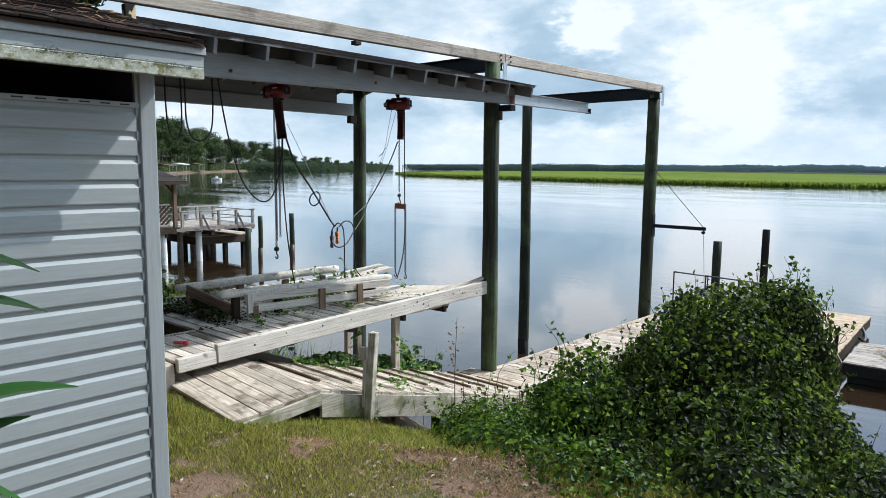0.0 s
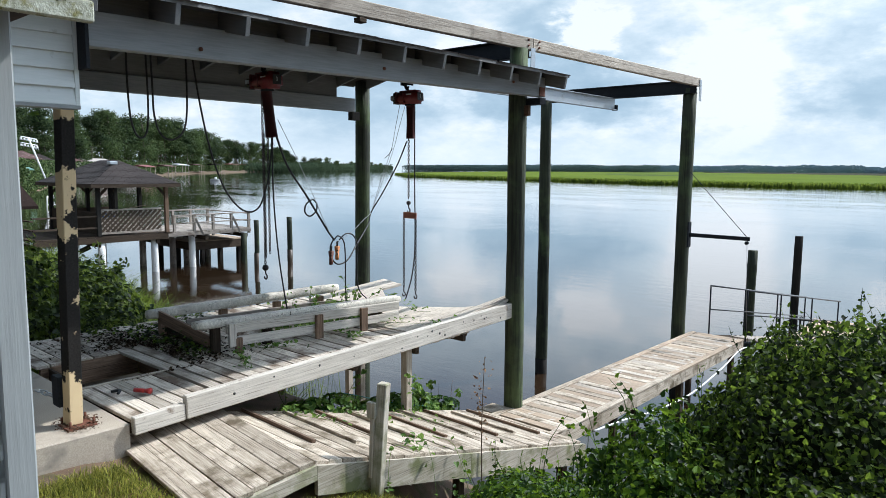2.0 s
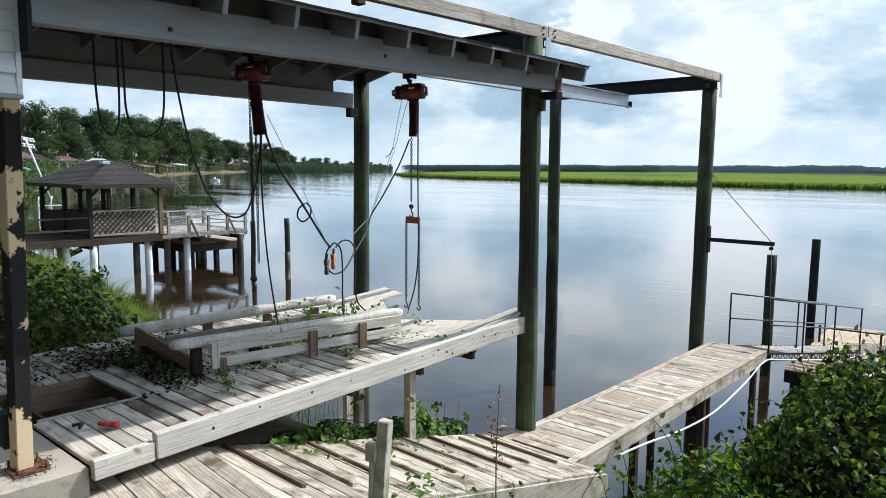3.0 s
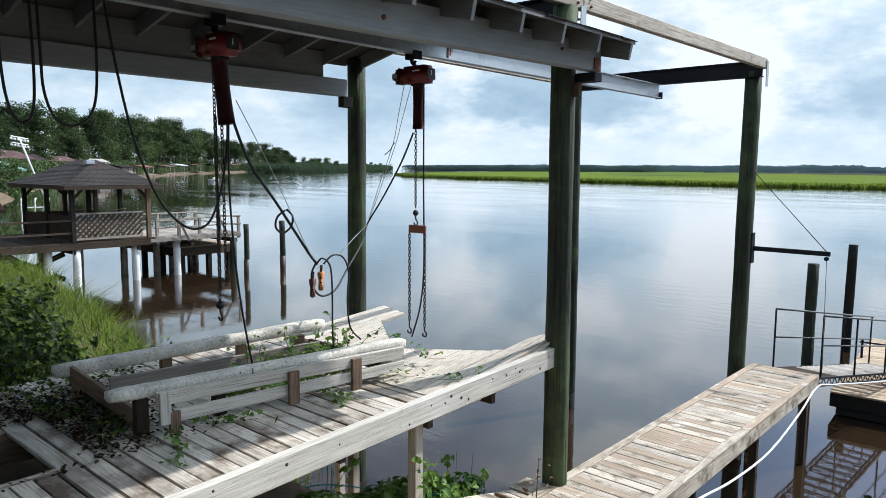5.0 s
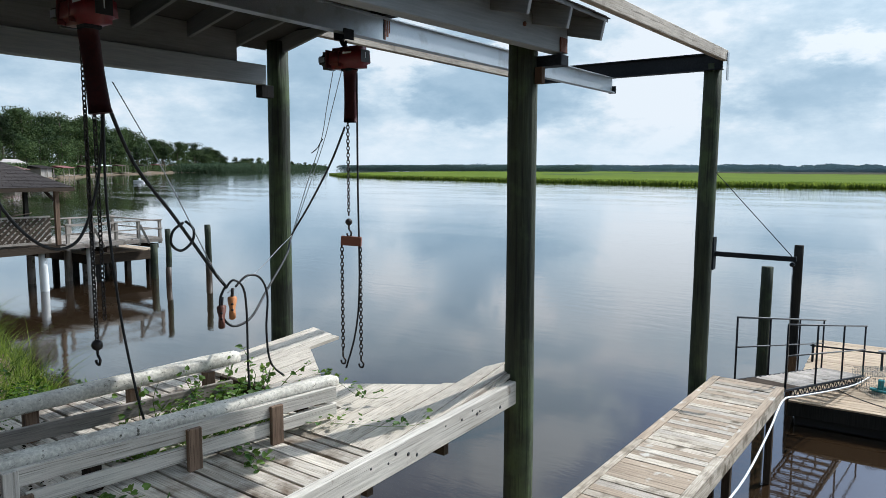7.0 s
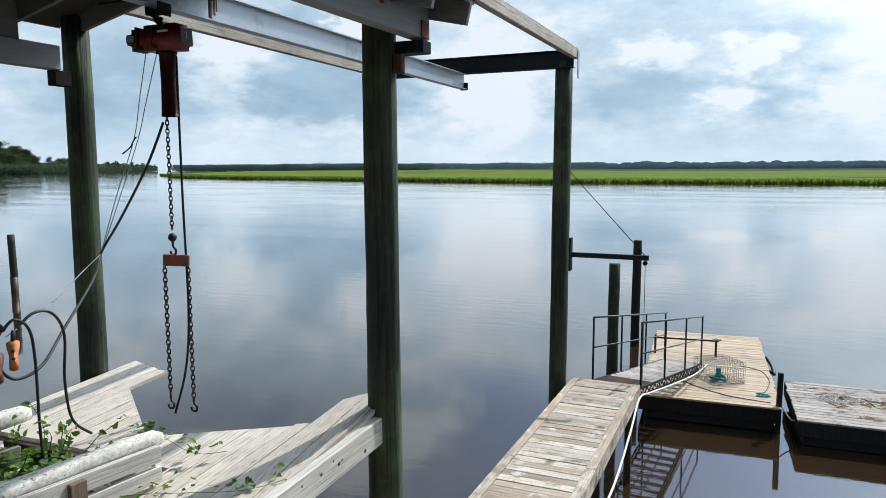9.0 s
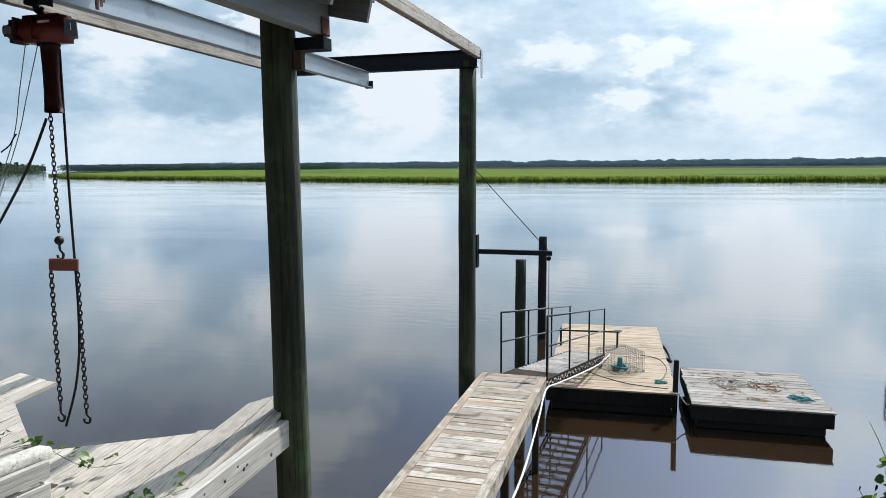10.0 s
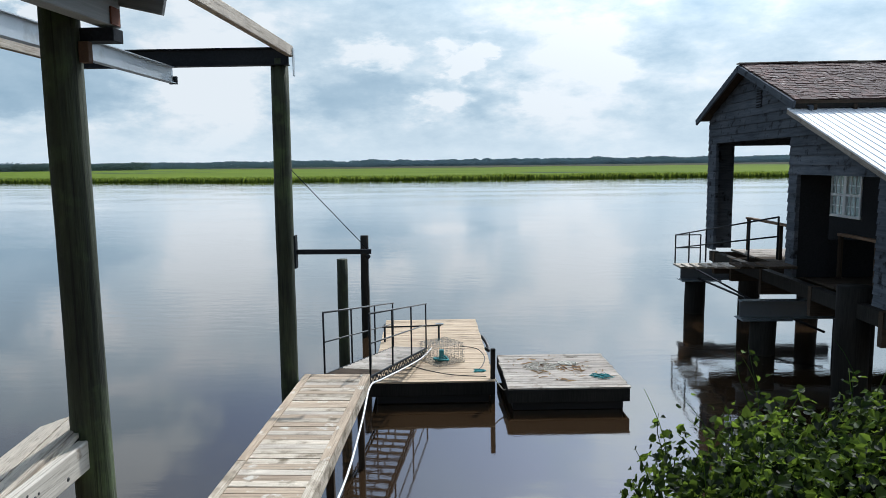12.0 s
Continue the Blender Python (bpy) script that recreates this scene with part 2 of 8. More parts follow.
GREY1, GREY2 = (0.220, 0.182, 0.142), (0.535, 0.472, 0.392)
M = {}
for ax in "xyz":
    M["grey_" + ax] = wood("weathered_grey_wood_" + ax, GREY1, GREY2, ax, bump=0.6, spots=(0.13, 0.105, 0.08), spot_at=(0.56, 0.76), spot_scale=2.6, contrast=0.52, cracks=0.7, vary=0.2)
    M["ramp_" + ax] = wood("bleached_flaking_wood_" + ax, (0.195, 0.150, 0.102), (0.60, 0.525, 0.425), ax, bump=0.6, spots=(0.125, 0.095, 0.058), spot_at=(0.50, 0.66), spot_scale=3.4, contrast=0.55, cracks=0.72, vary=0.16)
    M["tan_" + ax] = wood("tan_dock_wood_" + ax, (0.193, 0.137, 0.091), (0.447, 0.353, 0.257), ax, bump=0.5, spots=(0.54, 0.50, 0.43), spot_at=(0.58, 0.68), spot_scale=4.5, contrast=0.54, cracks=0.6, vary=0.14)
    M["pale_" + ax] = wood("sun_bleached_wood_" + ax, (0.365, 0.313, 0.248), (0.659, 0.588, 0.492), ax, bump=0.6, spots=(0.22, 0.19, 0.15), spot_at=(0.62, 0.78), spot_scale=4.0, contrast=0.54, cracks=0.7, vary=0.08)
    M["beam_" + ax] = wood("weathered_beam_wood_" + ax, (0.34, 0.305, 0.255), (0.69, 0.64, 0.565), ax, bump=0.6, spots=(0.17, 0.115, 0.075), spot_at=(0.63, 0.74), spot_scale=4.2, contrast=0.62, cracks=0.7, vary=0.06)
    M["deck_" + ax] = wood("stained_deck_wood_" + ax, (0.25, 0.205, 0.155), (0.70, 0.635, 0.54), ax, bump=0.7, spots=(0.120, 0.080, 0.050), spot_at=(0.49, 0.66), spot_scale=2.6, contrast=0.56, cracks=0.72, vary=0.22)
    M["dock_" + ax] = wood("tan_float_wood_" + ax, (0.285, 0.205, 0.13), (0.53, 0.41, 0.285), ax, bump=0.4, spots=(0.20, 0.15, 0.10), spot_at=(0.60, 0.74), spot_scale=2.0, contrast=0.6, cracks=0.4, vary=0.12)
    M["stringer_" + ax] = wood("mildewed_board_" + ax, (0.26, 0.225, 0.165), (0.56, 0.51, 0.43), ax, bump=0.5, spots=(0.175, 0.185, 0.085), spot_at=(0.47, 0.62), spot_scale=3.0, contrast=0.55, cracks=0.6, vary=0.06)
    M["brown_" + ax] = wood("brown_bare_wood_" + ax, (0.085, 0.05, 0.03), (0.25, 0.165, 0.11), ax, bump=0.6, contrast=0.4, cracks=0.8)
    M["dark_" + ax] = wood("dark_and_shaded_wood_" + ax, (0.035, 0.027, 0.020), (0.085, 0.065, 0.05), ax, bump=0.5, ior=1.12)
    M["painted_" + ax] = wood("grey_painted_beam_" + ax, (0.165, 0.177, 0.185), (0.25, 0.263, 0.272), ax, rough=0.6, bump=0.2, spots=(0.16, 0.16, 0.15), spot_at=(0.66, 0.78), spot_scale=1.6)
    M["silver_" + ax] = wood("silvered_pier_wood_" + ax, (0.175, 0.148, 0.125), (0.41, 0.365, 0.315), ax, bump=0.5, spots=(0.10, 0.078, 0.055), spot_at=(0.54, 0.68), spot_scale=3.0, cracks=0.6, contrast=0.54)
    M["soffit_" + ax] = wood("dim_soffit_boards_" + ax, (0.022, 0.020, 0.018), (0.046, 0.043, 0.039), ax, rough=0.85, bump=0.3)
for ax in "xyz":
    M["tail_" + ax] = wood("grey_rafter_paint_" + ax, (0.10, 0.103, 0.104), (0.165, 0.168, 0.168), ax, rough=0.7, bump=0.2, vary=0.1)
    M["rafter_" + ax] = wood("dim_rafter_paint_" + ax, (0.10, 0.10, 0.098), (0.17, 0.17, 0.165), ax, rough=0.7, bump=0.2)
M["pile"] = wood("treated_green_pile", (0.008, 0.011, 0.007), (0.046, 0.056, 0.030), "z", fine=26, rough=0.8, bump=0.9, depth=0.02, contrast=0.45, cracks=0.8, vary=0.08, spots=(0.080, 0.118, 0.044), spot_at=(0.52, 0.74), spot_scale=1.5)
M["pile_wet"] = wood("tide_stained_pile", (0.026, 0.017, 0.010), (0.065, 0.042, 0.024), "z", rough=0.5, bump=0.5)
M["pile_dark"] = wood("dark_pile_and_shade", (0.012, 0.012, 0.012), (0.035, 0.033, 0.03), "z", rough=0.7, bump=0.6, ior=1.12)
M["pile_white"] = wood("white_sleeved_pile", (0.62, 0.62, 0.60), (0.78, 0.78, 0.76), "z", rough=0.5, bump=0.1, spots=(0.30, 0.30, 0.24), spot_at=(0.62, 0.75))
M["siding"] = surface("grey_blue_vinyl", (0.250, 0.276, 0.274), (0.310, 0.336, 0.332), rough=0.5, grain=(1, 0.08, 1), fine=60, bump=0.12, vary=0.02, spots=(0.25, 0.26, 0.18), spot_at=(0.58, 0.85), spot_scale=1.1)
M["trim"] = surface("grey_vinyl_trim", (0.24, 0.26, 0.26), (0.30, 0.32, 0.32), rough=0.5, grain=(1, 1, 0.05), fine=70, bump=0.25, vary=0.0)
M["siding_white"] = surface("off_white_vinyl", (0.60, 0.64, 0.62), (0.70, 0.73, 0.71), rough=0.5, grain=(1, 0.08, 1), fine=60, bump=0.1, vary=0.03, spots=(0.20, 0.20, 0.15), spot_at=(0.63, 0.80), spot_scale=4.0)
M["fascia"] = surface("lichen_fascia", (0.22, 0.225, 0.155), (0.47, 0.485, 0.41), rough=0.9, grain=(1, 1, 1), fine=60, coarse=9.0, bump=0.9, vary=0.0, spots=(0.17, 0.165, 0.060), spot_at=(0.51, 0.62), spot_scale=20.0, contrast=0.4)
M["shingle"] = surface("dark_asphalt_shingle", (0.012, 0.010, 0.010), (0.045, 0.038, 0.036), rough=0.95, grain=(1, 1, 1), fine=90, bump=0.6, vary=0.3, ior=1.12)
M["shingle_brown"] = surface("worn_brown_shingle", (0.008, 0.005, 0.005), (0.034, 0.024, 0.020), rough=0.95, grain=(1, 1, 1), fine=60, bump=0.7, vary=0.3, spots=(0.14, 0.12, 0.10), spot_at=(0.66, 0.72), spot_scale=14.0, ior=1.1)
M["shingle_tab"] = surface("brown_shingle_tab", (0.010, 0.0075, 0.007), (0.040, 0.031, 0.028), rough=0.95, fine=6, bump=0.3, vary=0.0, contrast=0.35)
M["blue_plastic"] = surface("blue_plastic", (0.02, 0.07, 0.28), (0.03, 0.10, 0.36), rough=0.4, fine=6, bump=0.0, vary=0.0)
M["moss"] = surface("grey_green_moss", (0.07, 0.075, 0.04), (0.17, 0.175, 0.10), rough=1.0, fine=40, bump=0.6, vary=0.0)
M["shake"] = surface("brown_wood_shake", (0.022, 0.0085, 0.008), (0.095, 0.045, 0.038), rough=0.9, grain=(1, 0.15, 1), fine=25, bump=0.6, vary=0.42, spots=(0.27, 0.22, 0.20), spot_at=(0.57, 0.66), spot_scale=1.3)
M["concrete"] = surface("old_concrete", (0.25, 0.212, 0.165), (0.46, 0.40, 0.325), rough=0.9, fine=12, bump=0.5, vary=0.0, spots=(0.22, 0.20, 0.17), spot_at=(0.58, 0.72))
M["galv"] = surface("galvanised_steel", (0.32, 0.355, 0.385), (0.48, 0.515, 0.545), rough=0.45, metal=0.6, fine=10, bump=0.15, vary=0.0, spots=(0.30, 0.31, 0.31), spot_at=(0.55, 0.7))
M["black_steel"] = surface("black_painted_steel", (0.012, 0.014, 0.017), (0.03, 0.033, 0.038), rough=0.55, fine=6, bump=0.15, vary=0.0, ior=1.12)
M["grey_steel"] = surface("blue_grey_steel", (0.14, 0.17, 0.20), (0.22, 0.25, 0.28), rough=0.5, metal=0.2, fine=6, bump=0.15, vary=0.0)
M["rail_steel"] = surface("worn_dark_rail_paint", (0.035, 0.037, 0.040), (0.08, 0.085, 0.09), rough=0.5, fine=8, bump=0.15, vary=0.0)
M["rust"] = surface("rusty_steel", (0.075, 0.025, 0.014), (0.175, 0.065, 0.038), rough=0.85, fine=14, bump=0.5, vary=0.1)
M["flaking_rust"] = surface("flaking_dark_rust", (0.035, 0.022, 0.015), (0.13, 0.07, 0.04), rough=0.95, fine=30, bump=0.5, vary=0.0)
M["rust_plate"] = surface("orange_rust_plate", (0.20, 0.07, 0.045), (0.36, 0.15, 0.10), rough=0.8, fine=10, bump=0.4, vary=0.0)
M["peeled"] = surface("peeling_cream_paint", (0.016, 0.015, 0.014), (0.035, 0.032, 0.03), rough=0.6, fine=8, bump=0.3, vary=0.0, spots=(0.62, 0.48, 0.29), spot_at=(0.485, 0.50), spot_scale=1.7, ior=1.12)
M["hoist_red"] = surface("hoist_red_enamel", (0.11, 0.010, 0.013), (0.18, 0.016, 0.02), rough=0.4, fine=5, bump=0.05, vary=0.0, spots=(0.10, 0.03, 0.03), spot_at=(0.6, 0.75), spot_scale=6.0)
M["bag_red"] = surface("dark_red_vinyl_bag", (0.05, 0.012, 0.014), (0.11, 0.02, 0.022), rough=0.55, fine=8, bump=0.4, vary=0.0)
M["black"] = surface("black_rubber", (0.010, 0.010, 0.011), (0.022, 0.022, 0.024), rough=0.55, fine=10, bump=0.1, vary=0.0)
M["chain"] = surface("dark_chain_steel", (0.02, 0.018, 0.018), (0.06, 0.05, 0.045), rough=0.5, metal=0.5, fine=10, bump=0.1, vary=0.0)
M["wire"] = surface("stainless_wire", (0.25, 0.26, 0.27), (0.40, 0.41, 0.42), rough=0.4, metal=0.8, fine=10, bump=0.0, vary=0.0)
M["orange"] = surface("faded_orange_plastic", (0.42, 0.16, 0.05), (0.58, 0.24, 0.09), rough=0.6, fine=10, bump=0.1, vary=0.0)
M["pend_brown"] = surface("grimy_pendant_plastic", (0.09, 0.035, 0.025), (0.16, 0.06, 0.04), rough=0.6, fine=10, bump=0.2, vary=0.0)
M["white_plastic"] = surface("white_plastic_pipe", (0.70, 0.71, 0.71), (0.82, 0.82, 0.82), rough=0.4, fine=4, bump=0.0, vary=0.0)
M["carpet"] = surface("dirty_grey_bunk_carpet", (0.33, 0.30, 0.25), (0.74, 0.70, 0.61), rough=1.0, grain=(1, 1, 1), fine=42, coarse=5.0, bump=0.9, vary=0.05, spots=(0.10, 0.09, 0.065), spot_at=(0.61, 0.68), spot_scale=26.0, contrast=0.5)
M["teal"] = surface("teal_rope", (0.02, 0.16, 0.17), (0.06, 0.30, 0.32), rough=0.9, fine=30, bump=0.5, vary=0.1)
M["rope"] = surface("bleached_rope", (0.45, 0.42, 0.36), (0.66, 0.63, 0.56), rough=0.95, fine=60, bump=0.5, vary=0.1)
M["trap_wire"] = surface("teal_coated_wire", (0.020, 0.045, 0.055), (0.050, 0.095, 0.105), rough=0.5, fine=10, bump=0.0, vary=0.0)
M["red_plastic"] = surface("red_plastic", (0.42, 0.02, 0.02), (0.55, 0.05, 0.04), rough=0.5, fine=8, bump=0.0, vary=0.0)
M["white_metal"] = surface("white_metal_roof", (0.70, 0.72, 0.75), (0.80, 0.82, 0.85), rough=0.40, metal=0.0, fine=3, bump=0.05, vary=0.0)
M["slate_siding"] = surface("flaking_slate_siding", (0.046, 0.055, 0.070), (0.125, 0.142, 0.168), rough=0.85, grain=(0.3, 0.15, 2), fine=12, bump=0.5, vary=0.2, spots=(0.022, 0.022, 0.025), spot_at=(0.56, 0.68), spot_scale=5.0, ior=1.12)
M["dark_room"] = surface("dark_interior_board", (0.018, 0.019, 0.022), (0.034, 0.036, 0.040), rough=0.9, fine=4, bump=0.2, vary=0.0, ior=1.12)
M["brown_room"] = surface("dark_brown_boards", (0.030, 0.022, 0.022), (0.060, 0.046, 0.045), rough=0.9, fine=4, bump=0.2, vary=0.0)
M["white_paint"] = surface("white_window_paint", (0.66, 0.70, 0.72), (0.78, 0.80, 0.82), rough=0.5, fine=6, bump=0.1, vary=0.0)
M["bark"] = surface("tree_bark", (0.05, 0.04, 0.03), (0.13, 0.105, 0.085), rough=0.95, grain=(1, 1, 0.2), fine=6, bump=0.6)
M["rush"] = surface("dark_needle_rush", (0.030, 0.032, 0.024), (0.060, 0.060, 0.042), rough=1.0, fine=0.02, coarse=0.01, bump=0.0, vary=0.0, ior=1.1)
M["tangle"] = surface("vine_inner_shade", (0.004, 0.007, 0.003), (0.014, 0.018, 0.008), rough=1.0, fine=20, bump=0.8, vary=0.0, ior=1.05)
M["soil"] = surface("brown_soil", (0.07, 0.05, 0.035), (0.15, 0.11, 0.075), rough=1.0, fine=10, bump=0.6)


def leafy(name, dark, light, rough=0.5, through_light=0.35, gloss=0.25, skew=1.0, vary=0.0):
    """Leaves: tone by leaf, some light passing through."""
    m = bpy.data.materials.new(name)
    m.use_nodes = True
    nt = m.node_tree
    N, L = nt.nodes.new, nt.links.new
    b, out = nt.nodes["Principled BSDF"], nt.nodes["Material Output"]
    g, mix = N("ShaderNodeNewGeometry"), N("ShaderNodeMix")
    oi, add, fr = N("ShaderNodeObjectInfo"), N("ShaderNodeMath"), N("ShaderNodeMath")
    add.operation, fr.operation = "ADD", "FRACT"
    L(g.outputs["Random Per Island"], add.inputs[0]), L(oi.outputs["Random"], add.inputs[1]), L(add.outputs[0], fr.inputs[0])
    mix.data_type = "RGBA"
    mix.inputs[6].default_value, mix.inputs[7].default_value = (*dark, 1), (*light, 1)
    pw = N("ShaderNodeMath")
    pw.operation = "POWER"
    pw.inputs[1].default_value = skew
    L(fr.outputs[0], pw.inputs[0]), L(pw.outputs[0], mix.inputs[0])
    tone = mix.outputs[2]
    if vary:
        own, span = N("ShaderNodeHueSaturation"), N("ShaderNodeMapRange")
        span.inputs["To Min"].default_value, span.inputs["To Max"].default_value = 1 - vary, 1 + vary
        L(oi.outputs["Random"], span.inputs["Value"]), L(span.outputs[0], own.inputs["Value"]), L(tone, own.inputs["Color"])
        tone = own.outputs[0]
    L(tone, b.inputs["Base Color"])
    b.inputs["Roughness"].default_value, b.inputs["Specular IOR Level"].default_value = rough, gloss
    if through_light:
        tr, ms = N("ShaderNodeBsdfTranslucent"), N("ShaderNodeMixShader")
        hs = N("ShaderNodeHueSaturation")
        hs.inputs["Value"].default_value, hs.inputs["Hue"].default_value = 1.7, 0.485
        L(tone, hs.inputs["Color"]), L(hs.outputs[0], tr.inputs["Color"])
        ms.inputs[0].default_value = through_light
        L(b.outputs[0], ms.inputs[1]), L(tr.outputs[0], ms.inputs[2]), L(ms.outputs[0], out.inputs["Surface"])
    return m


M["vine"] = leafy("vine_leaf", (0.006, 0.014, 0.003), (0.100, 0.165, 0.020), 0.48, 0.54, 0.22, 2.3)
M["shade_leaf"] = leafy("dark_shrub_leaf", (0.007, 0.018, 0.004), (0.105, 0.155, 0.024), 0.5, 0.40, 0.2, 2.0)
M["weed"] = leafy("bright_weed_leaf", (0.012, 0.038, 0.004), (0.135, 0.235, 0.018), 0.45, 0.42, 0.20, 2.1)
M["ivy"] = leafy("ivy_leaf", (0.035, 0.090, 0.016), (0.150, 0.250, 0.045))
M["dry"] = leafy("dry_leaf", (0.09, 0.050, 0.028), (0.30, 0.19, 0.105), 0.8, 0.2)
M["lawn"] = leafy("lawn_grass", (0.045, 0.066, 0.010), (0.380, 0.385, 0.075), 0.6, 0.4, 0.2, 1.3)
M["straw"] = leafy("dry_lawn_straw", (0.17, 0.095, 0.048), (0.46, 0.325, 0.17), 0.8, 0.2)
M["pale_leaf"] = leafy("bleached_leaf", (0.26, 0.215, 0.16), (0.48, 0.42, 0.34), 0.8, 0.1)
M["reed"] = leafy("tall_bank_grass", (0.016, 0.040, 0.005), (0.180, 0.245, 0.038), 0.5, 0.42, 0.15, 1.2)
M["tree_leaf"] = leafy("tree_foliage", (0.018, 0.036, 0.013), (0.090, 0.125, 0.046), 0.8, 0.2, 0.1, 1.3, 0.42)
M["pine_leaf"] = leafy("pine_foliage", (0.012, 0.026, 0.012), (0.058, 0.085, 0.034), 0.8, 0.15, 0.1, 1.3, 0.4)
M["marsh_leaf"] = leafy("marsh_grass_blade", (0.050, 0.085, 0.014), (0.135, 0.185, 0.026), 0.7, 0.5)
M["broad"] = leafy("glossy_broad_leaf", (0.012, 0.045, 0.012), (0.03, 0.09, 0.02), 0.3, 0.3)


def ground_material():
    m = surface("grassy_bank_ground", (0.065, 0.040, 0.026), (0.205, 0.135, 0.088), rough=1.0, fine=46, coarse=2.2, bump=0.9, vary=0.0, spots=(0.060, 0.075, 0.022), spot_at=(0.50, 0.66), spot_scale=2.4)
    return m


def marsh_material():
    m = surface("marsh_grass", (0.060, 0.095, 0.012), (0.125, 0.165, 0.020), rough=0.95, ior=1.1, grain=(0.35, 1, 1), fine=0.05, coarse=0.012, bump=0.0, vary=0.0, spots=(0.040, 0.060, 0.035), spot_at=(0.57, 0.60), spot_scale=0.0045)
    return m


def water_material():
    m = bpy.data.materials.new("brown_river_water")
    m.use_nodes = True
    nt = m.node_tree
    N, L = nt.nodes.new, nt.links.new
    b = nt.nodes["Principled BSDF"]
    b.inputs["Base Color"].default_value = (0.025, 0.015, 0.008, 1)
    b.inputs["Roughness"].default_value, b.inputs["IOR"].default_value = 0.03, 1.33
    b.inputs["Coat Weight"].default_value, b.inputs["Coat IOR"].default_value, b.inputs["Coat Roughness"].default_value = 1.0, 1.33, 0.03
    tc = N("ShaderNodeTexCoord")
    waves = []
    for sc, st, det in (((0.8, 2.2, 1), 1.0, 3), ((5.0, 13.0, 1), 1.0, 5), ((0.035, 0.10, 1), 1.0, 3)):
        mp, n = N("ShaderNodeMapping"), N("ShaderNodeTexNoise")
        mp.inputs["Scale"].default_value, mp.inputs["Rotation"].default_value = sc, (0, 0, radians(-12))
        n.inputs["Scale"].default_value, n.inputs["Detail"].default_value = st, det
        L(tc.outputs["Object"], mp.inputs[0]), L(mp.outputs[0], n.inputs["Vector"])
        waves.append(n.outputs["Fac"])
    calm = N("ShaderNodeMapRange")
    calm.inputs["From Min"].default_value, calm.inputs["From Max"].default_value = 0.40, 0.62
    calm.inputs["To Min"].default_value, calm.inputs["To Max"].default_value = 0.15, 1.0
    L(waves[2], calm.inputs["Value"])
    # wind ripples grow away from the sheltered bank
    pos, axis, far = N("ShaderNodeNewGeometry"), N("ShaderNodeSeparateXYZ"), N("ShaderNodeMapRange")
    L(pos.outputs["Position"], axis.inputs[0]), L(axis.outputs[1], far.inputs["Value"])
    far.inputs["From Min"].default_value, far.inputs["From Max"].default_value = 18.0, 110.0
    far.inputs["To Min"].default_value, far.inputs["To Max"].default_value = 1.0, 2.4
    flat = N("ShaderNodeMath")
    flat.operation = "MULTIPLY"
    L(calm.outputs[0], flat.inputs[0]), L(far.outputs[0], flat.inputs[1])
    m1, m2 = N("ShaderNodeMath"), N("ShaderNodeMath")
    m1.operation, m2.operation = "MULTIPLY_ADD", "MULTIPLY"
    m1.inputs[1].default_value = 0.28
    L(waves[1], m1.inputs[0]), L(waves[0], m1.inputs[2]), L(m1.outputs[0], m2.inputs[0]), L(flat.outputs[0], m2.inputs[1])
    bp = N("ShaderNodeBump")
    bp.inputs["Strength"].default_value, bp.inputs["Distance"].default_value = 1.0, 0.0065
    L(m2.outputs[0], bp.inputs["Height"]), L(bp.outputs[0], b.inputs["Normal"]), L(bp.outputs[0], b.inputs["Coat Normal"])
    return m


M["ground"], M["marsh"], M["water"] = ground_material(), marsh_material(), water_material()


def glass_material():
    m = bpy.data.materials.new("window_glass")
    m.use_nodes = True
    b = m.node_tree.nodes["Principled BSDF"]
    b.inputs["Base Color"].default_value, b.inputs["Roughness"].default_value = (0.55, 0.68, 0.70, 1), 0.06
    b.inputs["Transmission Weight"].default_value = 0.35
    return m


M["glass"] = glass_material()

# ---- building helpers ----
AT = {}                              # where each thing stands


def thing(name, x, y, z, label, category, group="", kind="", turn=0.0):
    ob = new(name)
    ob.empty_display_size = 0.2
    ob.matrix_world = pose(x, y, z, 0, 0, turn)
    AT[ob] = pose(x, y, z, 0, 0, turn)
    return tagged(ob, label, category, group, kind)


def link(ob, parent, m):
    ob.matrix_basis = m
    AT[ob] = m
    if parent is not None:
        ob.parent = parent
        ob.matrix_parent_inverse = AT[parent].inverted()
    return ob


def mesh_of(bm, name, material, smooth=False):
    me = bpy.data.meshes.new(name)
    bm.to_mesh(me)
    bm.free()
    me.materials.append(material)
    if smooth:
        me.polygons.foreach_set("use_smooth", [True] * len(me.polygons))
    return me


def part(name, data, parent=None, m=None, label=""):
    return tagged(link(new(name, data), parent, m or Matrix()), label)


def box_mesh(name, sx, sy, sz, material, bev=0.005, wear=0.0, cuts=0):
    bm = bmesh.new()
    bmesh.ops.create_cube(bm, size=1.0)
    bmesh.ops.scale(bm, vec=(sx, sy, sz), verts=bm.verts)
    if cuts:
        long_axis = max(range(3), key=lambda k: (sx, sy, sz)[k])
        es = [e for e in bm.edges if abs((e.verts[0].co - e.verts[1].co)[long_axis]) > 0.5 * (sx, sy, sz)[long_axis]]
        bmesh.ops.subdivide_edges(bm, edges=es, cuts=cuts, use_grid_fill=True)
    if bev:
        sharp = [e for e in bm.edges if e.calc_face_angle(0) > 1.0]
        bmesh.ops.bevel(bm, geom=sharp, offset=min(bev, 0.3 * min(sx, sy, sz)), segments=1, affect="EDGES")
    if wear:
        for v in bm.verts:
            v.co += Vector((random.uniform(-wear, wear), random.uniform(-wear, wear), random.uniform(-wear, wear)))
    return mesh_of(bm, name, material)


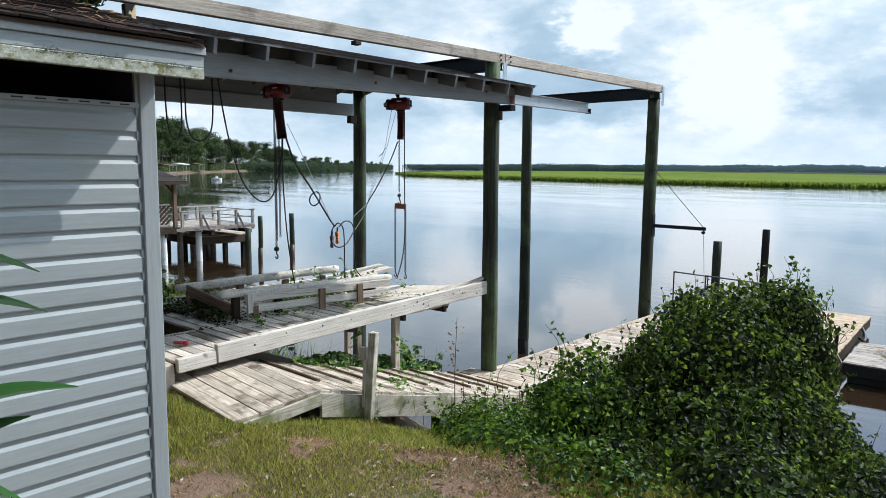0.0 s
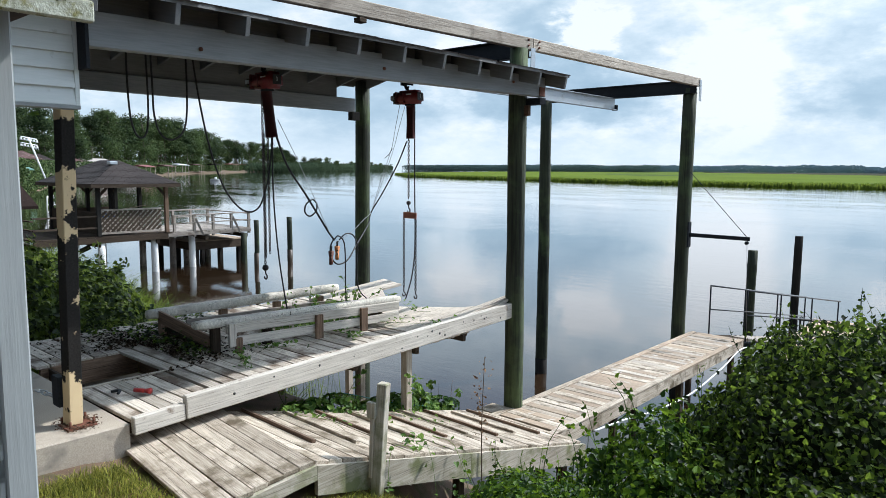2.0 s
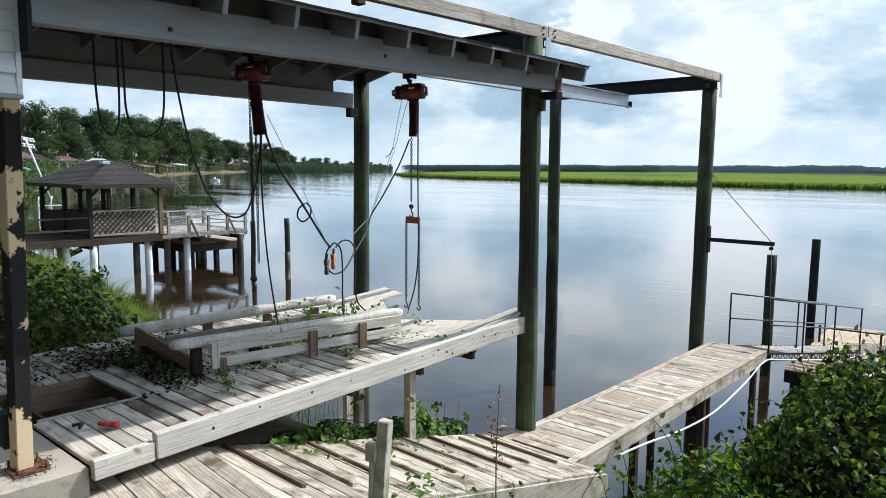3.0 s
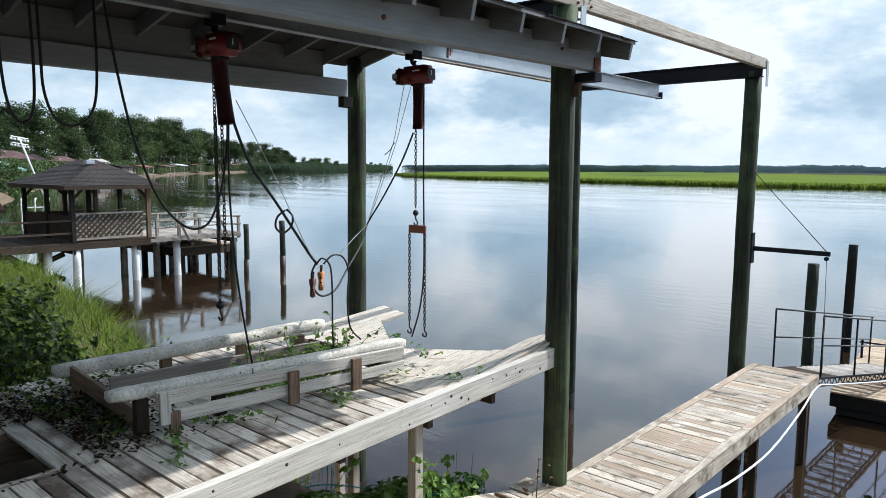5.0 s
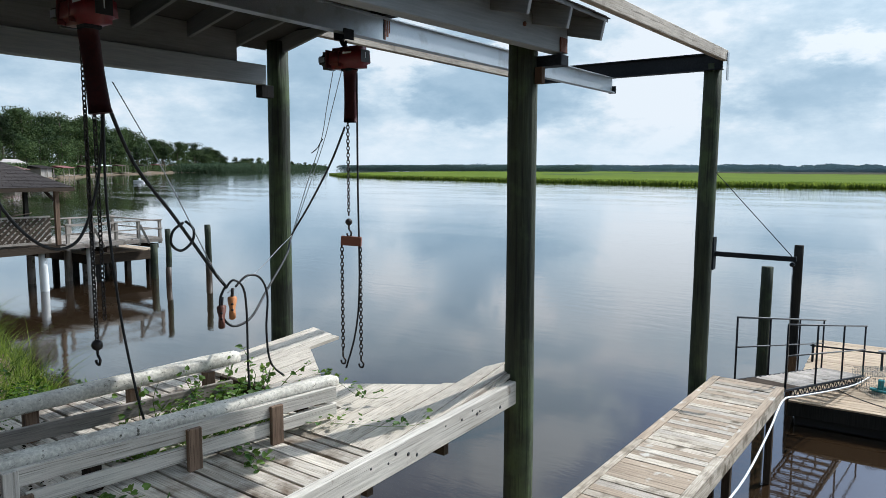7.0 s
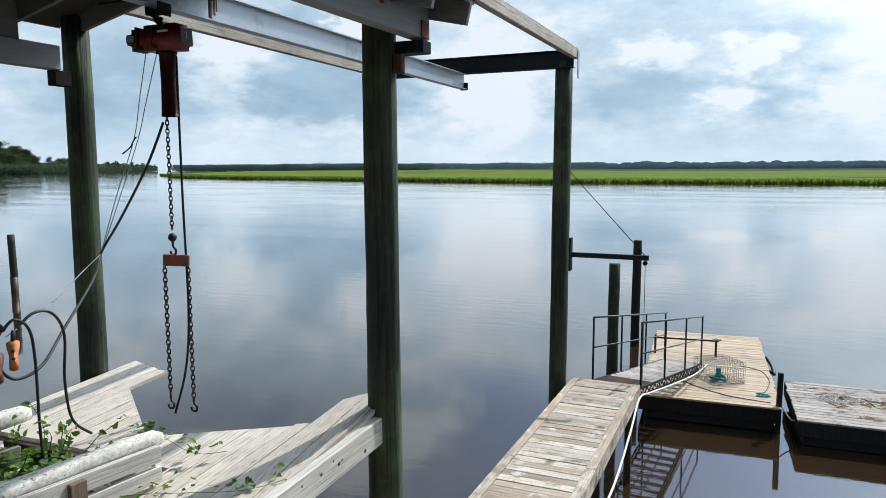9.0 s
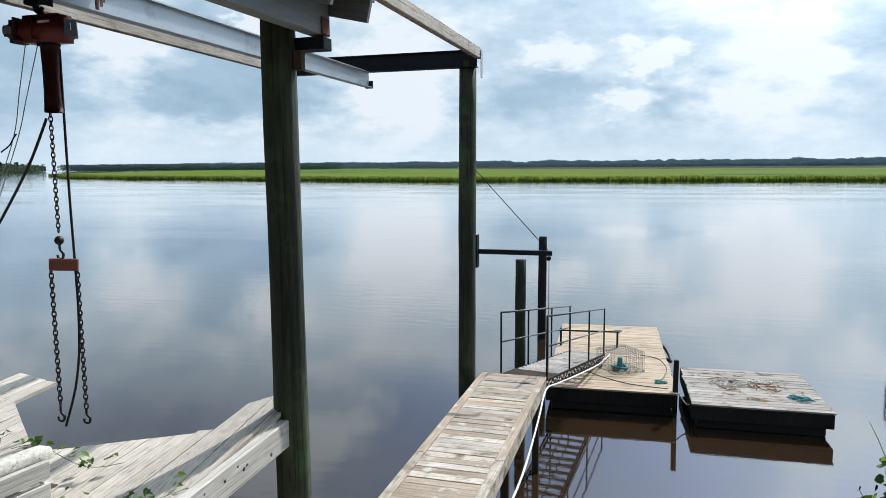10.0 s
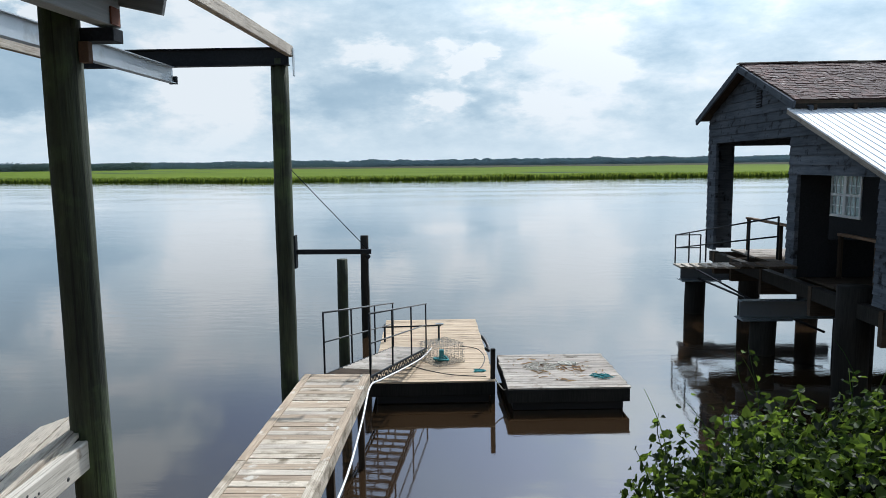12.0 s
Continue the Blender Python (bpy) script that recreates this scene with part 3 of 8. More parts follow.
def slab(name, x0, x1, y0, y1, z0, z1, material, parent=None, bev=0.005, label="", wear=0.0, cuts=0, turn=(0, 0, 0)):
    me = box_mesh(name, x1 - x0, y1 - y0, z1 - z0, material, bev, wear, cuts)
    return part(name, me, parent, pose((x0 + x1) / 2, (y0 + y1) / 2, (z0 + z1) / 2, *turn), label)


def bar(name, p0, p1, w, h, material, parent=None, bev=0.004, label="", roll=0.0):
    """A squared bar from p0 to p1, w wide and h high, its length along local x."""
    p0, p1 = Vector(p0), Vector(p1)
    d = p1 - p0
    me = box_mesh(name, d.length, w, h, material, bev)
    rz, ry = math.atan2(d.y, d.x), -math.atan2(d.z, math.hypot(d.x, d.y))
    m = Matrix.Translation((p0 + p1) / 2) @ Matrix.Rotation(rz, 4, "Z") @ Matrix.Rotation(ry, 4, "Y") @ Matrix.Rotation(radians(roll), 4, "X")
    return part(name, me, parent, m, label)


def sweep(name, pts, r, material, parent=None, sides=8, label="", smooth_steps=4, ends=True):
    """A round line through the points; r a number or a list of radii."""
    P = [Vector(p) for p in pts]
    R = list(r) if isinstance(r, (list, tuple)) else [r] * len(P)
    if smooth_steps > 1 and len(P) > 2:
        Q, S = [], []
        for i in range(len(P) - 1):
            a, b, c, d = P[max(i - 1, 0)], P[i], P[i + 1], P[min(i + 2, len(P) - 1)]
            for k in range(smooth_steps):
                t = k / smooth_steps
                Q.append(0.5 * ((2 * b) + (c - a) * t + (2 * a - 5 * b + 4 * c - d) * t * t + (3 * b - a - 3 * c + d) * t ** 3))
                S.append(R[i] + (R[i + 1] - R[i]) * t)
        P, R = Q + [P[-1]], S + [R[-1]]
    mid = sum(P, Vector()) / len(P)
    verts, faces, up = [], [], None
    for i, p in enumerate(P):
        t = (P[min(i + 1, len(P) - 1)] - P[max(i - 1, 0)]).normalized()
        if up is None:
            up = t.orthogonal().normalized()
        up = (up - t * up.dot(t)).normalized()
        side = t.cross(up)
        for k in range(sides):
            a = 2 * math.pi * k / sides
            verts.append(p - mid + (up * math.cos(a) + side * math.sin(a)) * R[i])
    for i in range(len(P) - 1):
        for k in range(sides):
            j = (k + 1) % sides
            faces.append((i * sides + k, i * sides + j, (i + 1) * sides + j, (i + 1) * sides + k))
    if ends:
        faces.append(tuple(reversed(range(sides))))
        faces.append(tuple(range((len(P) - 1) * sides, len(P) * sides)))
    me = bpy.data.meshes.new(name)
    me.from_pydata(verts, [], faces)
    me.materials.append(material)
    me.polygons.foreach_set("use_smooth", [True] * len(me.polygons))
    return part(name, me, parent, Matrix.Translation(mid), label)


def pile_mesh(name, r0, r1, h, material, rings=9, sides=20, rough=0.006, seed=1, flat_top=True):
    """A slightly crooked, checked round timber standing on its origin."""
    rnd = random.Random(seed)
    bm, rows = bmesh.new(), []
    ph = [rnd.uniform(0, 6.28) for _ in range(4)]
    for i in range(rings + 1):
        f = i / rings
        cx, cy = 0.012 * math.sin(3 * f + ph[0]), 0.012 * math.sin(2.4 * f + ph[1])
        row = []
        for k in range(sides):
            a = 2 * math.pi * k / sides
            rr = (r0 + (r1 - r0) * f) * (1 + 0.025 * math.sin(3 * a + ph[2]) + 0.015 * math.sin(5 * a + ph[3])) + rnd.uniform(-rough, rough)
            row.append(bm.verts.new((cx + rr * math.cos(a), cy + rr * math.sin(a), f * h)))
        rows.append(row)
    for a, b in zip(rows, rows[1:]):
        for k in range(sides):
            bm.faces.new((a[k], a[(k + 1) % sides], b[(k + 1) % sides], b[k]))
    bm.faces.new(rows[-1])
    return mesh_of(bm, name, material, True)


def faces_mesh(name, verts, faces, material, smooth=False):
    me = bpy.data.meshes.new(name)
    me.from_pydata(verts, [], faces)
    me.materials.append(material)
    if smooth:
        me.polygons.foreach_set("use_smooth", [True] * len(me.polygons))
    return me


def prism_mesh(name, outline, y0, y1, material, bev=0.0):
    """An outline in x and z, drawn out along y."""
    bm = bmesh.new()
    a = [bm.verts.new((x, y0, z)) for x, z in outline]
    b = [bm.verts.new((x, y1, z)) for x, z in outline]
    n = len(outline)
    bm.faces.new(a), bm.faces.new(list(reversed(b)))
    for k in range(n):
        bm.faces.new((a[k], b[k], b[(k + 1) % n], a[(k + 1) % n]))
    bmesh.ops.recalc_face_normals(bm, faces=bm.faces)
    if bev:
        bmesh.ops.bevel(bm, geom=list(bm.edges), offset=bev, segments=1, affect="EDGES")
    return mesh_of(bm, name, material)


def leaf_cloud(name, centres, normals, sizes, material, fold=0.25, slim=0.62, rng=None, plain=False):
    """Many folded leaves as one mesh: a leaf of eight corners at each centre, or of four where plain."""
    rng = rng or np.random.default_rng(3)
    n = len(centres)
    c, nm = np.asarray(centres, float), np.asarray(normals, float)
    nm /= np.linalg.norm(nm, axis=1, keepdims=True) + 1e-9
    t = rng.normal(size=(n, 3))
    t -= nm * (t * nm).sum(1, keepdims=True)
    t /= np.linalg.norm(t, axis=1, keepdims=True) + 1e-9
    s = np.cross(nm, t)
    L = np.asarray(sizes, float)[:, None]
    W = L * slim * 0.5
    def at(u, w, lift):
        return c + t * L * u + s * W * w + nm * (W * abs(w) * fold * 1.8 + L * lift)

    if plain:
        p = np.stack([at(-0.5, 0.25, 0), at(-0.05, 0.9, 0), at(0.5, -0.2, -0.08), at(-0.1, -0.95, 0)], 1)
        return faces_mesh(name, p.reshape(-1, 3).tolist(), np.arange(4 * n).reshape(-1, 4).tolist(), material)
    p = np.stack([at(-0.36, 0, 0), at(-0.50, 0.55, -0.01), at(-0.20, 1.0, 0), at(0.16, 0.66, 0), at(0.5, 0, -0.08),
                  at(0.16, -0.66, 0), at(-0.20, -1.0, 0), at(-0.50, -0.55, -0.01)], 1)
    verts = p.reshape(-1, 3)
    base = (np.arange(n) * 8)[:, None]
    faces = np.concatenate([base + [0, 1, 2, 3, 4], base + [0, 4, 5, 6, 7]], 1).reshape(-1, 5)
    return faces_mesh(name, verts.tolist(), faces.tolist(), material)


def blades(name, roots, heights, widths, material, lean=0.35, rng=None, steps=2):
    """Grass: bent, tapered blades as one mesh."""
    rng = rng or np.random.default_rng(5)
    r, n = np.asarray(roots, float), len(roots)
    a, b = rng.uniform(0, 2 * np.pi, n), rng.uniform(0, 2 * np.pi, n)
    side = np.stack([np.cos(a), np.sin(a), 0 * a], 1) * np.asarray(widths)[:, None] * 0.5
    h = np.asarray(heights, float)[:, None]
    bend = np.stack([np.cos(b), np.sin(b), 0 * b], 1) * h * rng.uniform(0.1, lean, n)[:, None]
    up = np.array([0, 0, 1.0])
    mid = r + up * h * 0.55 + bend * 0.35
    tip = r + up * h * 0.95 + bend
    verts = np.stack([r - side, r + side, mid + side * 0.75, mid - side * 0.75, tip], 1).reshape(-1, 3)
    base = (np.arange(n) * 5)[:, None]
    quads, tris = (base + [0, 1, 2, 3]).tolist(), (base + [3, 2, 4]).tolist()
    return faces_mesh(name, verts.tolist(), quads + tris, material)


def chain_mesh(name, length, pitch, wire, material):
    """Links hanging down from the origin, each a quarter turn from the last."""
    verts, faces = [], []
    n, ring, sides = int(length / pitch), 10, 5
    a_long, a_wide = pitch * 0.68, pitch * 0.40
    for i in range(n):
        z0 = -(i + 0.5) * pitch
        for k in range(ring):
            a = 2 * math.pi * k / ring
            ca, sa = math.cos(a), math.sin(a)
            cx, cz = a_wide * ca, a_long * sa * (1.0 if abs(ca) < 0.8 else 1.15)
            nx, nz = ca, sa
            for j in range(sides):
                b = 2 * math.pi * j / sides
                x, y, z = cx + wire * math.cos(b) * nx, wire * math.sin(b), cz + wire * math.cos(b) * nz
                verts.append((x, y, z0 + z) if i % 2 else (y, x, z0 + z))
        o = i * ring * sides
        for k in range(ring):
            for j in range(sides):
                k2, j2 = (k + 1) % ring, (j + 1) % sides
                faces.append((o + k * sides + j, o + k2 * sides + j, o + k2 * sides + j2, o + k * sides + j2))
    return faces_mesh(name, verts, faces, material, True)

# ---- land and water ----
WATER = -0.75                        # the river's level


def resize(ob, k, x, y, z):
    """Sets a finished thing to k times its size, then shifts it."""
    ob.matrix_basis = Matrix.Translation((x, y, z)) @ Matrix.Scale(k, 4) @ ob.matrix_basis
    return ob


def shore_y(x):
    """Where the near bank meets the water."""
    pts = ((-4700, 3540), (-1062, 755), (-708, 440), (-514, 272), (-328, 146), (-217, 76), (-141, 44.5), (-88, 25.5), (-53, 15.5), (-37, 13.4), (-28, 11.9), (-19.5, 10.1), (-13.6, 8.5), (-10.5, 7.9), (-7.6, 8.0), (-6.9, 7.0), (-5, 7.2), (-2, 9.2), (1, 9.6), (8, 10), (60, 14), (4000, 300))
    for (x0, y0), (x1, y1) in zip(pts, pts[1:]):
        if x <= x1:
            return y0 + (y1 - y0) * (x - x0) / (x1 - x0)
    return pts[-1][1]


def land_z(x, y):
    d = shore_y(x) - y                        # how far inland
    top = 1.72 if x > -60 else 2.6
    if d < 0:
        return max(-2.2, (0.62 if x > -8 else 1.5) * d)
    if x > -60:
        z = 0.95 * d if d < 1.0 else 0.95 + 0.20 * (d - 1.0)
        if x < -11:
            z = min(z, max(0.667 * d, 0.0) if d < 0.6 else 0.40 + 0.09 * (d - 0.6) + 0.05 * max(0.0, d - 3.0)) * min(1, (-11 - x) / 2) + z * max(0, 1 - (-11 - x) / 2)
        if x > -8:
            z = 0.62 * d if d < 2.1 else 1.302 + 0.25 * (d - 2.1)
        return min(z, top)
    return min(top + 0.004 * d, 0.35 * d)


def stretched(lo, hi, near, n):
    k = np.linspace(math.asinh((lo - near) / 6), math.asinh((hi - near) / 6), n)
    return near + 6 * np.sinh(k)


gx, gy = stretched(-3800, 3800, -6.0, 220), stretched(-3800, 2300, 5.0, 200)
gverts = [(x, y, land_z(x, y) + (0.03 * noise.noise((x * 1.3, y * 1.3, 0)) if abs(x) < 60 and y < 60 else 0)) for y in gy for x in gx]
gfaces = [(j * 220 + i, j * 220 + i + 1, (j + 1) * 220 + i + 1, (j + 1) * 220 + i) for j in range(199) for i in range(219)]
tagged(part("ground", faces_mesh("ground", gverts, gfaces, M["ground"], True)), "grassy river bank with bare brown soil patches", "ground", kind="structure")

bm = bmesh.new()
bmesh.ops.create_grid(bm, x_segments=2, y_segments=2, size=4000)
tagged(part("water", mesh_of(bm, "water", M["water"]), None, pose(0, 600, WATER)), "calm brown tidal river mirroring the cloudy sky", "river", kind="structure")


def marsh_edge(x):
    pts = ((-519, 507), (-436, 427), (-309, 313), (-198, 271), (-73, 234), (61, 242), (177, 231), (826, 200), (4100, 70))
    for (x0, y0), (x1, y1) in zip(pts, pts[1:]):
        if x <= x1:
            y = y0 + (y1 - y0) * (x - x0) / (x1 - x0)
            break
    return y + 2.5 * noise.noise((x * 0.05, 0, 0)) + 1.2 * noise.noise((x * 0.21, 3, 0))


mx = [-495 + i * 3.25 for i in range(300)] + [480 + (i + 1) * 30.0 for i in range(90)]
mverts, mfaces = [], []
for x in mx:
    y = marsh_edge(x)
    mverts += [(x, y, WATER - 0.3), (x, y + 0.3, WATER + 0.65 + 0.25 * noise.noise((x * 0.3, 7, 0))), (x - 18, y + 31, 0.31), (x - 306, y + 540, 0.43), (x * 1.9 - 300, 2900, 0.55)]
for i in range(len(mx) - 1):
    for k in range(4):
        mfaces.append((i * 5 + k, i * 5 + 5 + k, i * 5 + 6 + k, i * 5 + 1 + k))
marsh = tagged(part("marsh", faces_mesh("marsh", mverts, mfaces, M["marsh"], True)), "flat bright green salt marsh across the river", "marsh", kind="structure")
rng = np.random.default_rng(11)
ex = np.concatenate([rng.uniform(-436, 306, 15000), rng.uniform(-436, 306, 11000)])
ey = np.array([marsh_edge(x) for x in ex]) + np.concatenate([rng.exponential(1.6, 15000), rng.uniform(2, 31, 11000)]) - 0.2
eh = rng.uniform(0.6, 1.15, len(ex)) * np.array([1.0 + 0.35 * noise.noise((x * 0.06, 1, 0)) for x in ex])
tagged(part("marsh_edge_grass", blades("marsh_edge_grass", np.stack([ex, ey, np.full(len(ex), WATER + 0.1)], 1), 1.18 * eh + 0.35, rng.uniform(0.3, 0.7, len(ex)), M["marsh_leaf"], 0.4, rng)), "dense green cordgrass along the marsh edge", "marsh grass", kind="stuff")


# dark rush flat between the marsh and the far woods
rv_, rf_, az_n = [], [], 120
for i in range(az_n + 1):
    az = radians(-21.5 + 66.0 * i / az_n)
    f = min(1.0, i / 22.0)
    near = 1770 - 850 * f ** 0.5 + 106 * noise.noise((i * 0.11, 4, 0)) + 70 * noise.noise((i * 0.5, 8, 0)) + 2.6 * max(0, i - 60)
    for d, z in ((near, 0.48), (near + 7, 1.03), (1770.0 + 224 * f, 1.5)):
        rv_.append((math.sin(az) * d, math.cos(az) * d, z))
for i in range(az_n):
    for k in range(2):
        rf_.append((i * 3 + k, i * 3 + 3 + k, i * 3 + 4 + k, i * 3 + 1 + k))
tagged(part("rush_flat", faces_mesh("rush_flat", rv_, rf_, M["rush"])), "dark brown needle rush flat behind the green marsh", "marsh", kind="structure")


# ---- boathouse frame ----
PILES = (("P1", -7.12, 9.18, 5.80, 0.131), ("P2", -10.56, 15.08, 5.78, 0.133), ("P3", -7.30, 15.40, 5.82, 0.14), ("P4", -10.58, 9.36, 5.62, 0.13))
for k, (_, x, y, top, r) in enumerate(PILES):
    p = thing("boathouse_piling", x, y, -2.0, "tall round green-stained timber piling holding the boat lift frame", "piling", "boat lift pilings")
    part("shaft", pile_mesh("shaft", r * 1.04, r * 0.94, top + 0.38, M["pile"], seed=k + 3), p, pose(x, y, -0.38))
    part("tide_band", pile_mesh("tide_band", r * 1.05, r * 1.045, 1.62, M["pile_dark"], rings=3, seed=k + 30), p, pose(x, y, -2.0), "dark tide-stained foot")


def i_beam(name, p0, p1, w, h, t, material, parent):
    """A rolled steel beam along y or x."""
    p0, p1 = Vector(p0), Vector(p1)
    d = (p1 - p0).length
    o = [(-w / 2, 0), (w / 2, 0), (w / 2, t), (t / 2, t), (t / 2, h - t), (w / 2, h - t), (w / 2, h), (-w / 2, h), (-w / 2, h - t), (-t / 2, h - t), (-t / 2, t), (-w / 2, t)]
    me = prism_mesh(name, o, 0, d, material)
    return part(name, me, parent, Matrix.Translation(p0) @ Matrix.Rotation(math.atan2(-(p1 - p0).x, (p1 - p0).y), 4, "Z"))


rail = thing("upper_rail", -7.11, 9.4, 5.78, "long sun-bleached timber rail on top of the pilings", "timber beam")
bar("rail_board", (-7.11, 2.6, 5.775), (-7.11, 9.42, 5.885), 0.09, 0.165, M["grey_x"], rail, 0.008)
bar("rail_board", (-7.11, 9.43, 5.885), (-7.11, 15.38, 5.925), 0.09, 0.165, M["grey_x"], rail, 0.008)
slab("support_block", -7.15, -7.07, 3.22, 3.33, 5.44, 5.69, M["peeled"], rail)
slab("cleat", -7.16, -7.06, 6.2, 6.3, 5.69, 5.74, M["dark_y"], rail)
for yy, zz in ((9.30, 5.93), (9.30, 5.85), (9.56, 5.93), (9.56, 5.85)):
    sweep("bolt", [(-7.07, yy, zz), (-7.045, yy, zz)], 0.014, M["rust"], rail, 8)
slab("strap", -7.062, -7.052, 9.36, 9.46, 5.50, 5.83, M["galv"], rail, 0.0)
slab("strap", -7.062, -7.052, 15.30, 15.40, 5.55, 5.97, M["galv"], rail, 0.0)
back = thing("back_rail", -10.6, 12.3, 5.7, "weathered timber rail along the rear pilings", "timber beam")
bar("rail_board", (-10.60, 9.2, 5.892), (-10.60, 15.2, 5.872), 0.09, 0.19, M["grey_x"], back, 0.008)
for y in (9.40, 15.30):
    h = thing("steel_header", -7.2, y, 5.72, "black painted steel channel across the pilings", "steel beam", "steel headers")
    slab("web", -10.75, -7.12, y - 0.012, y + 0.012, 5.725, 5.955, M["black_steel"], h, 0.0)
    slab("flange", -10.75, -7.12, y - 0.07, y + 0.07, 5.957, 5.972, M["black_steel"], h, 0.0)
    slab("flange", -10.75, -7.12, y - 0.07, y + 0.07, 5.708, 5.723, M["black_steel"], h, 0.0)
tb = thing("trolley_beam", -8.93, 12.0, 5.5, "galvanised steel hoist beam running out over the water", "steel beam")
i_beam("beam", (-8.93, 2.2, 5.46), (-8.93, 15.28, 5.46), 0.11, 0.245, 0.012, M["galv"], tb)
slab("end_stop", -8.99, -8.87, 15.285, 15.33, 5.45, 5.57, M["black_steel"], tb, 0.003)
slab("rust_joint", -8.9235, -8.9205, 9.372, 9.392, 5.474, 5.690, M["black_steel"], tb, 0.0)
for yy, w, lo in ((9.395, 0.018, 5.476), (9.425, 0.030, 5.520), (9.465, 0.014, 5.560)):
    slab("rust_stain", -8.9238, -8.9216, yy, yy + w, lo, 5.686, M["rust"], tb, 0.0)

# ---- boathouse roof ----
RIDGE_X, SLOPE = -9.07, 0.225
roof = thing("boathouse_roof", RIDGE_X, 6.0, 5.4, "low grey-painted gable roof with dark asphalt shingles over the lift", "roof")
bar("front_beam", (-6.86, 3.30, 5.158), (-6.86, 9.36, 5.268), 0.12, 0.26, M["painted_x"], roof, 0.006)
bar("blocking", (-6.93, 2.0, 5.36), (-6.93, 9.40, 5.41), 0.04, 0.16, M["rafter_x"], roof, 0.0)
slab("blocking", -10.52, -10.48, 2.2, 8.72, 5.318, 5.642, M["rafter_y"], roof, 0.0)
slab("back_beam", -10.56, -10.44, 2.2, 9.09, 5.095, 5.315, M["painted_y"], roof, 0.006)
slab("beam_bracket", -7.02, -6.78, 9.2, 9.34, 5.03, 5.12, M["black_steel"], roof, 0.004)
slab("beam_bracket", -7.0, -6.93, 9.14, 9.20, 4.88, 5.02, M["flaking_rust"], roof, 0.004)
slab("bracket_plate", -6.797, -6.785, 9.20, 9.32, 5.14, 5.26, M["rust"], roof, 0.002)
slab("bracket_plate", -6.94, -6.78, 3.27, 3.298, 4.86, 5.32, M["black_steel"], roof, 0.002)
slab("beam_block", -10.56, -10.45, 9.03, 9.20, 4.955, 5.093, M["pile_dark"], roof, 0.004)
for xx, zz in ((4.2, 5.12), (6.3, 5.19), (8.6, 5.27)):
    sweep("bolt", [(-6.80, xx, zz), (-6.785, xx, zz)], 0.018, M["rust"], roof, 8)


def roof_z(x):
    return 5.30 + SLOPE * min(x + 11.49, -6.65 - x)


for k in range(12):
    y = 9.36 - 0.613 * k
    if y < 2.0:
        break
    for x0, x1, nm in ((-6.48, RIDGE_X + 0.02, "rafter"), (-10.72, RIDGE_X - 0.02, "rafter")):
        za, zb = roof_z(x0), roof_z(x1)
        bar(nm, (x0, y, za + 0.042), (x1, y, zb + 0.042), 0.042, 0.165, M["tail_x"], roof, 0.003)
for side, xe in ((1, -6.47), (-1, -10.85)):
    a, b = Vector((xe, 0, roof_z(xe) + 0.135)), Vector((RIDGE_X, 0, roof_z(RIDGE_X) + 0.135))
    y0, y1 = 1.97, 9.42
    mid = (a + b) / 2
    d = b - a
    m = Matrix.Translation((mid.x, (y0 + y1) / 2, mid.z)) @ Matrix.Rotation(-math.atan2(d.z, abs(d.x)) * (-side), 4, "Y")
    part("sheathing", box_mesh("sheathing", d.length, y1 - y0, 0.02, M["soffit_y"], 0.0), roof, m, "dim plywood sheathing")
    slab("drip_edge", xe - 0.004, xe + 0.004, y0, y1 + 0.004, a.z - 0.018, a.z + 0.022, M["rafter_y"], roof, 0.0)


def shingle_courses(name, xe, xr, ze, y0, y1, slope, parent, material, exposure=0.135, width=0.30, seed=4):
    """Overlapping courses of tabs from eave to ridge, joined."""
    rnd = random.Random(seed)
    verts, faces = [], []
    run = abs(xr - xe)
    s = 1 if xr > xe else -1
    n = int(run / exposure) + 1
    for c in range(n):
        x0, x1 = c * exposure, min((c + 1.35) * exposure, run)
        y = y0 - rnd.uniform(0, width)
        while y < y1:
            w = width * rnd.uniform(0.45, 1.1)
            a, b = max(y, y0) + 0.002, min(y + w, y1) - 0.002
            if b - a > 0.02:
                j = rnd.uniform(-0.016, 0.012)
                lift = 0.007 + rnd.uniform(0, 0.005)
                o = len(verts)
                for xx, zz in ((x0 + j, lift), (x1, 0.004), (x0 + j, lift - 0.009), (x1, -0.004)):
                    verts += [(xe + s * xx, a, ze + slope * xx + zz), (xe + s * xx, b, ze + slope * xx + zz)]
                faces += [(o, o + 1, o + 3, o + 2), (o + 4, o + 6, o + 7, o + 5), (o, o + 4, o + 5, o + 1), (o, o + 2, o + 6, o + 4), (o + 1, o + 5, o + 7, o + 3)]
            y += w
    ob = part(name, faces_mesh(name, verts, faces, material), parent)
    return tagged(ob, kind="stuff")


shingle_courses("shingles", -6.45, RIDGE_X, roof_z(-6.45) + 0.15, 1.97, 9.45, SLOPE, roof, M["shingle"])
shingle_courses("shingles", -10.87, RIDGE_X, roof_z(-10.87) + 0.15, 1.97, 9.45, SLOPE, roof, M["shingle"], seed=9)

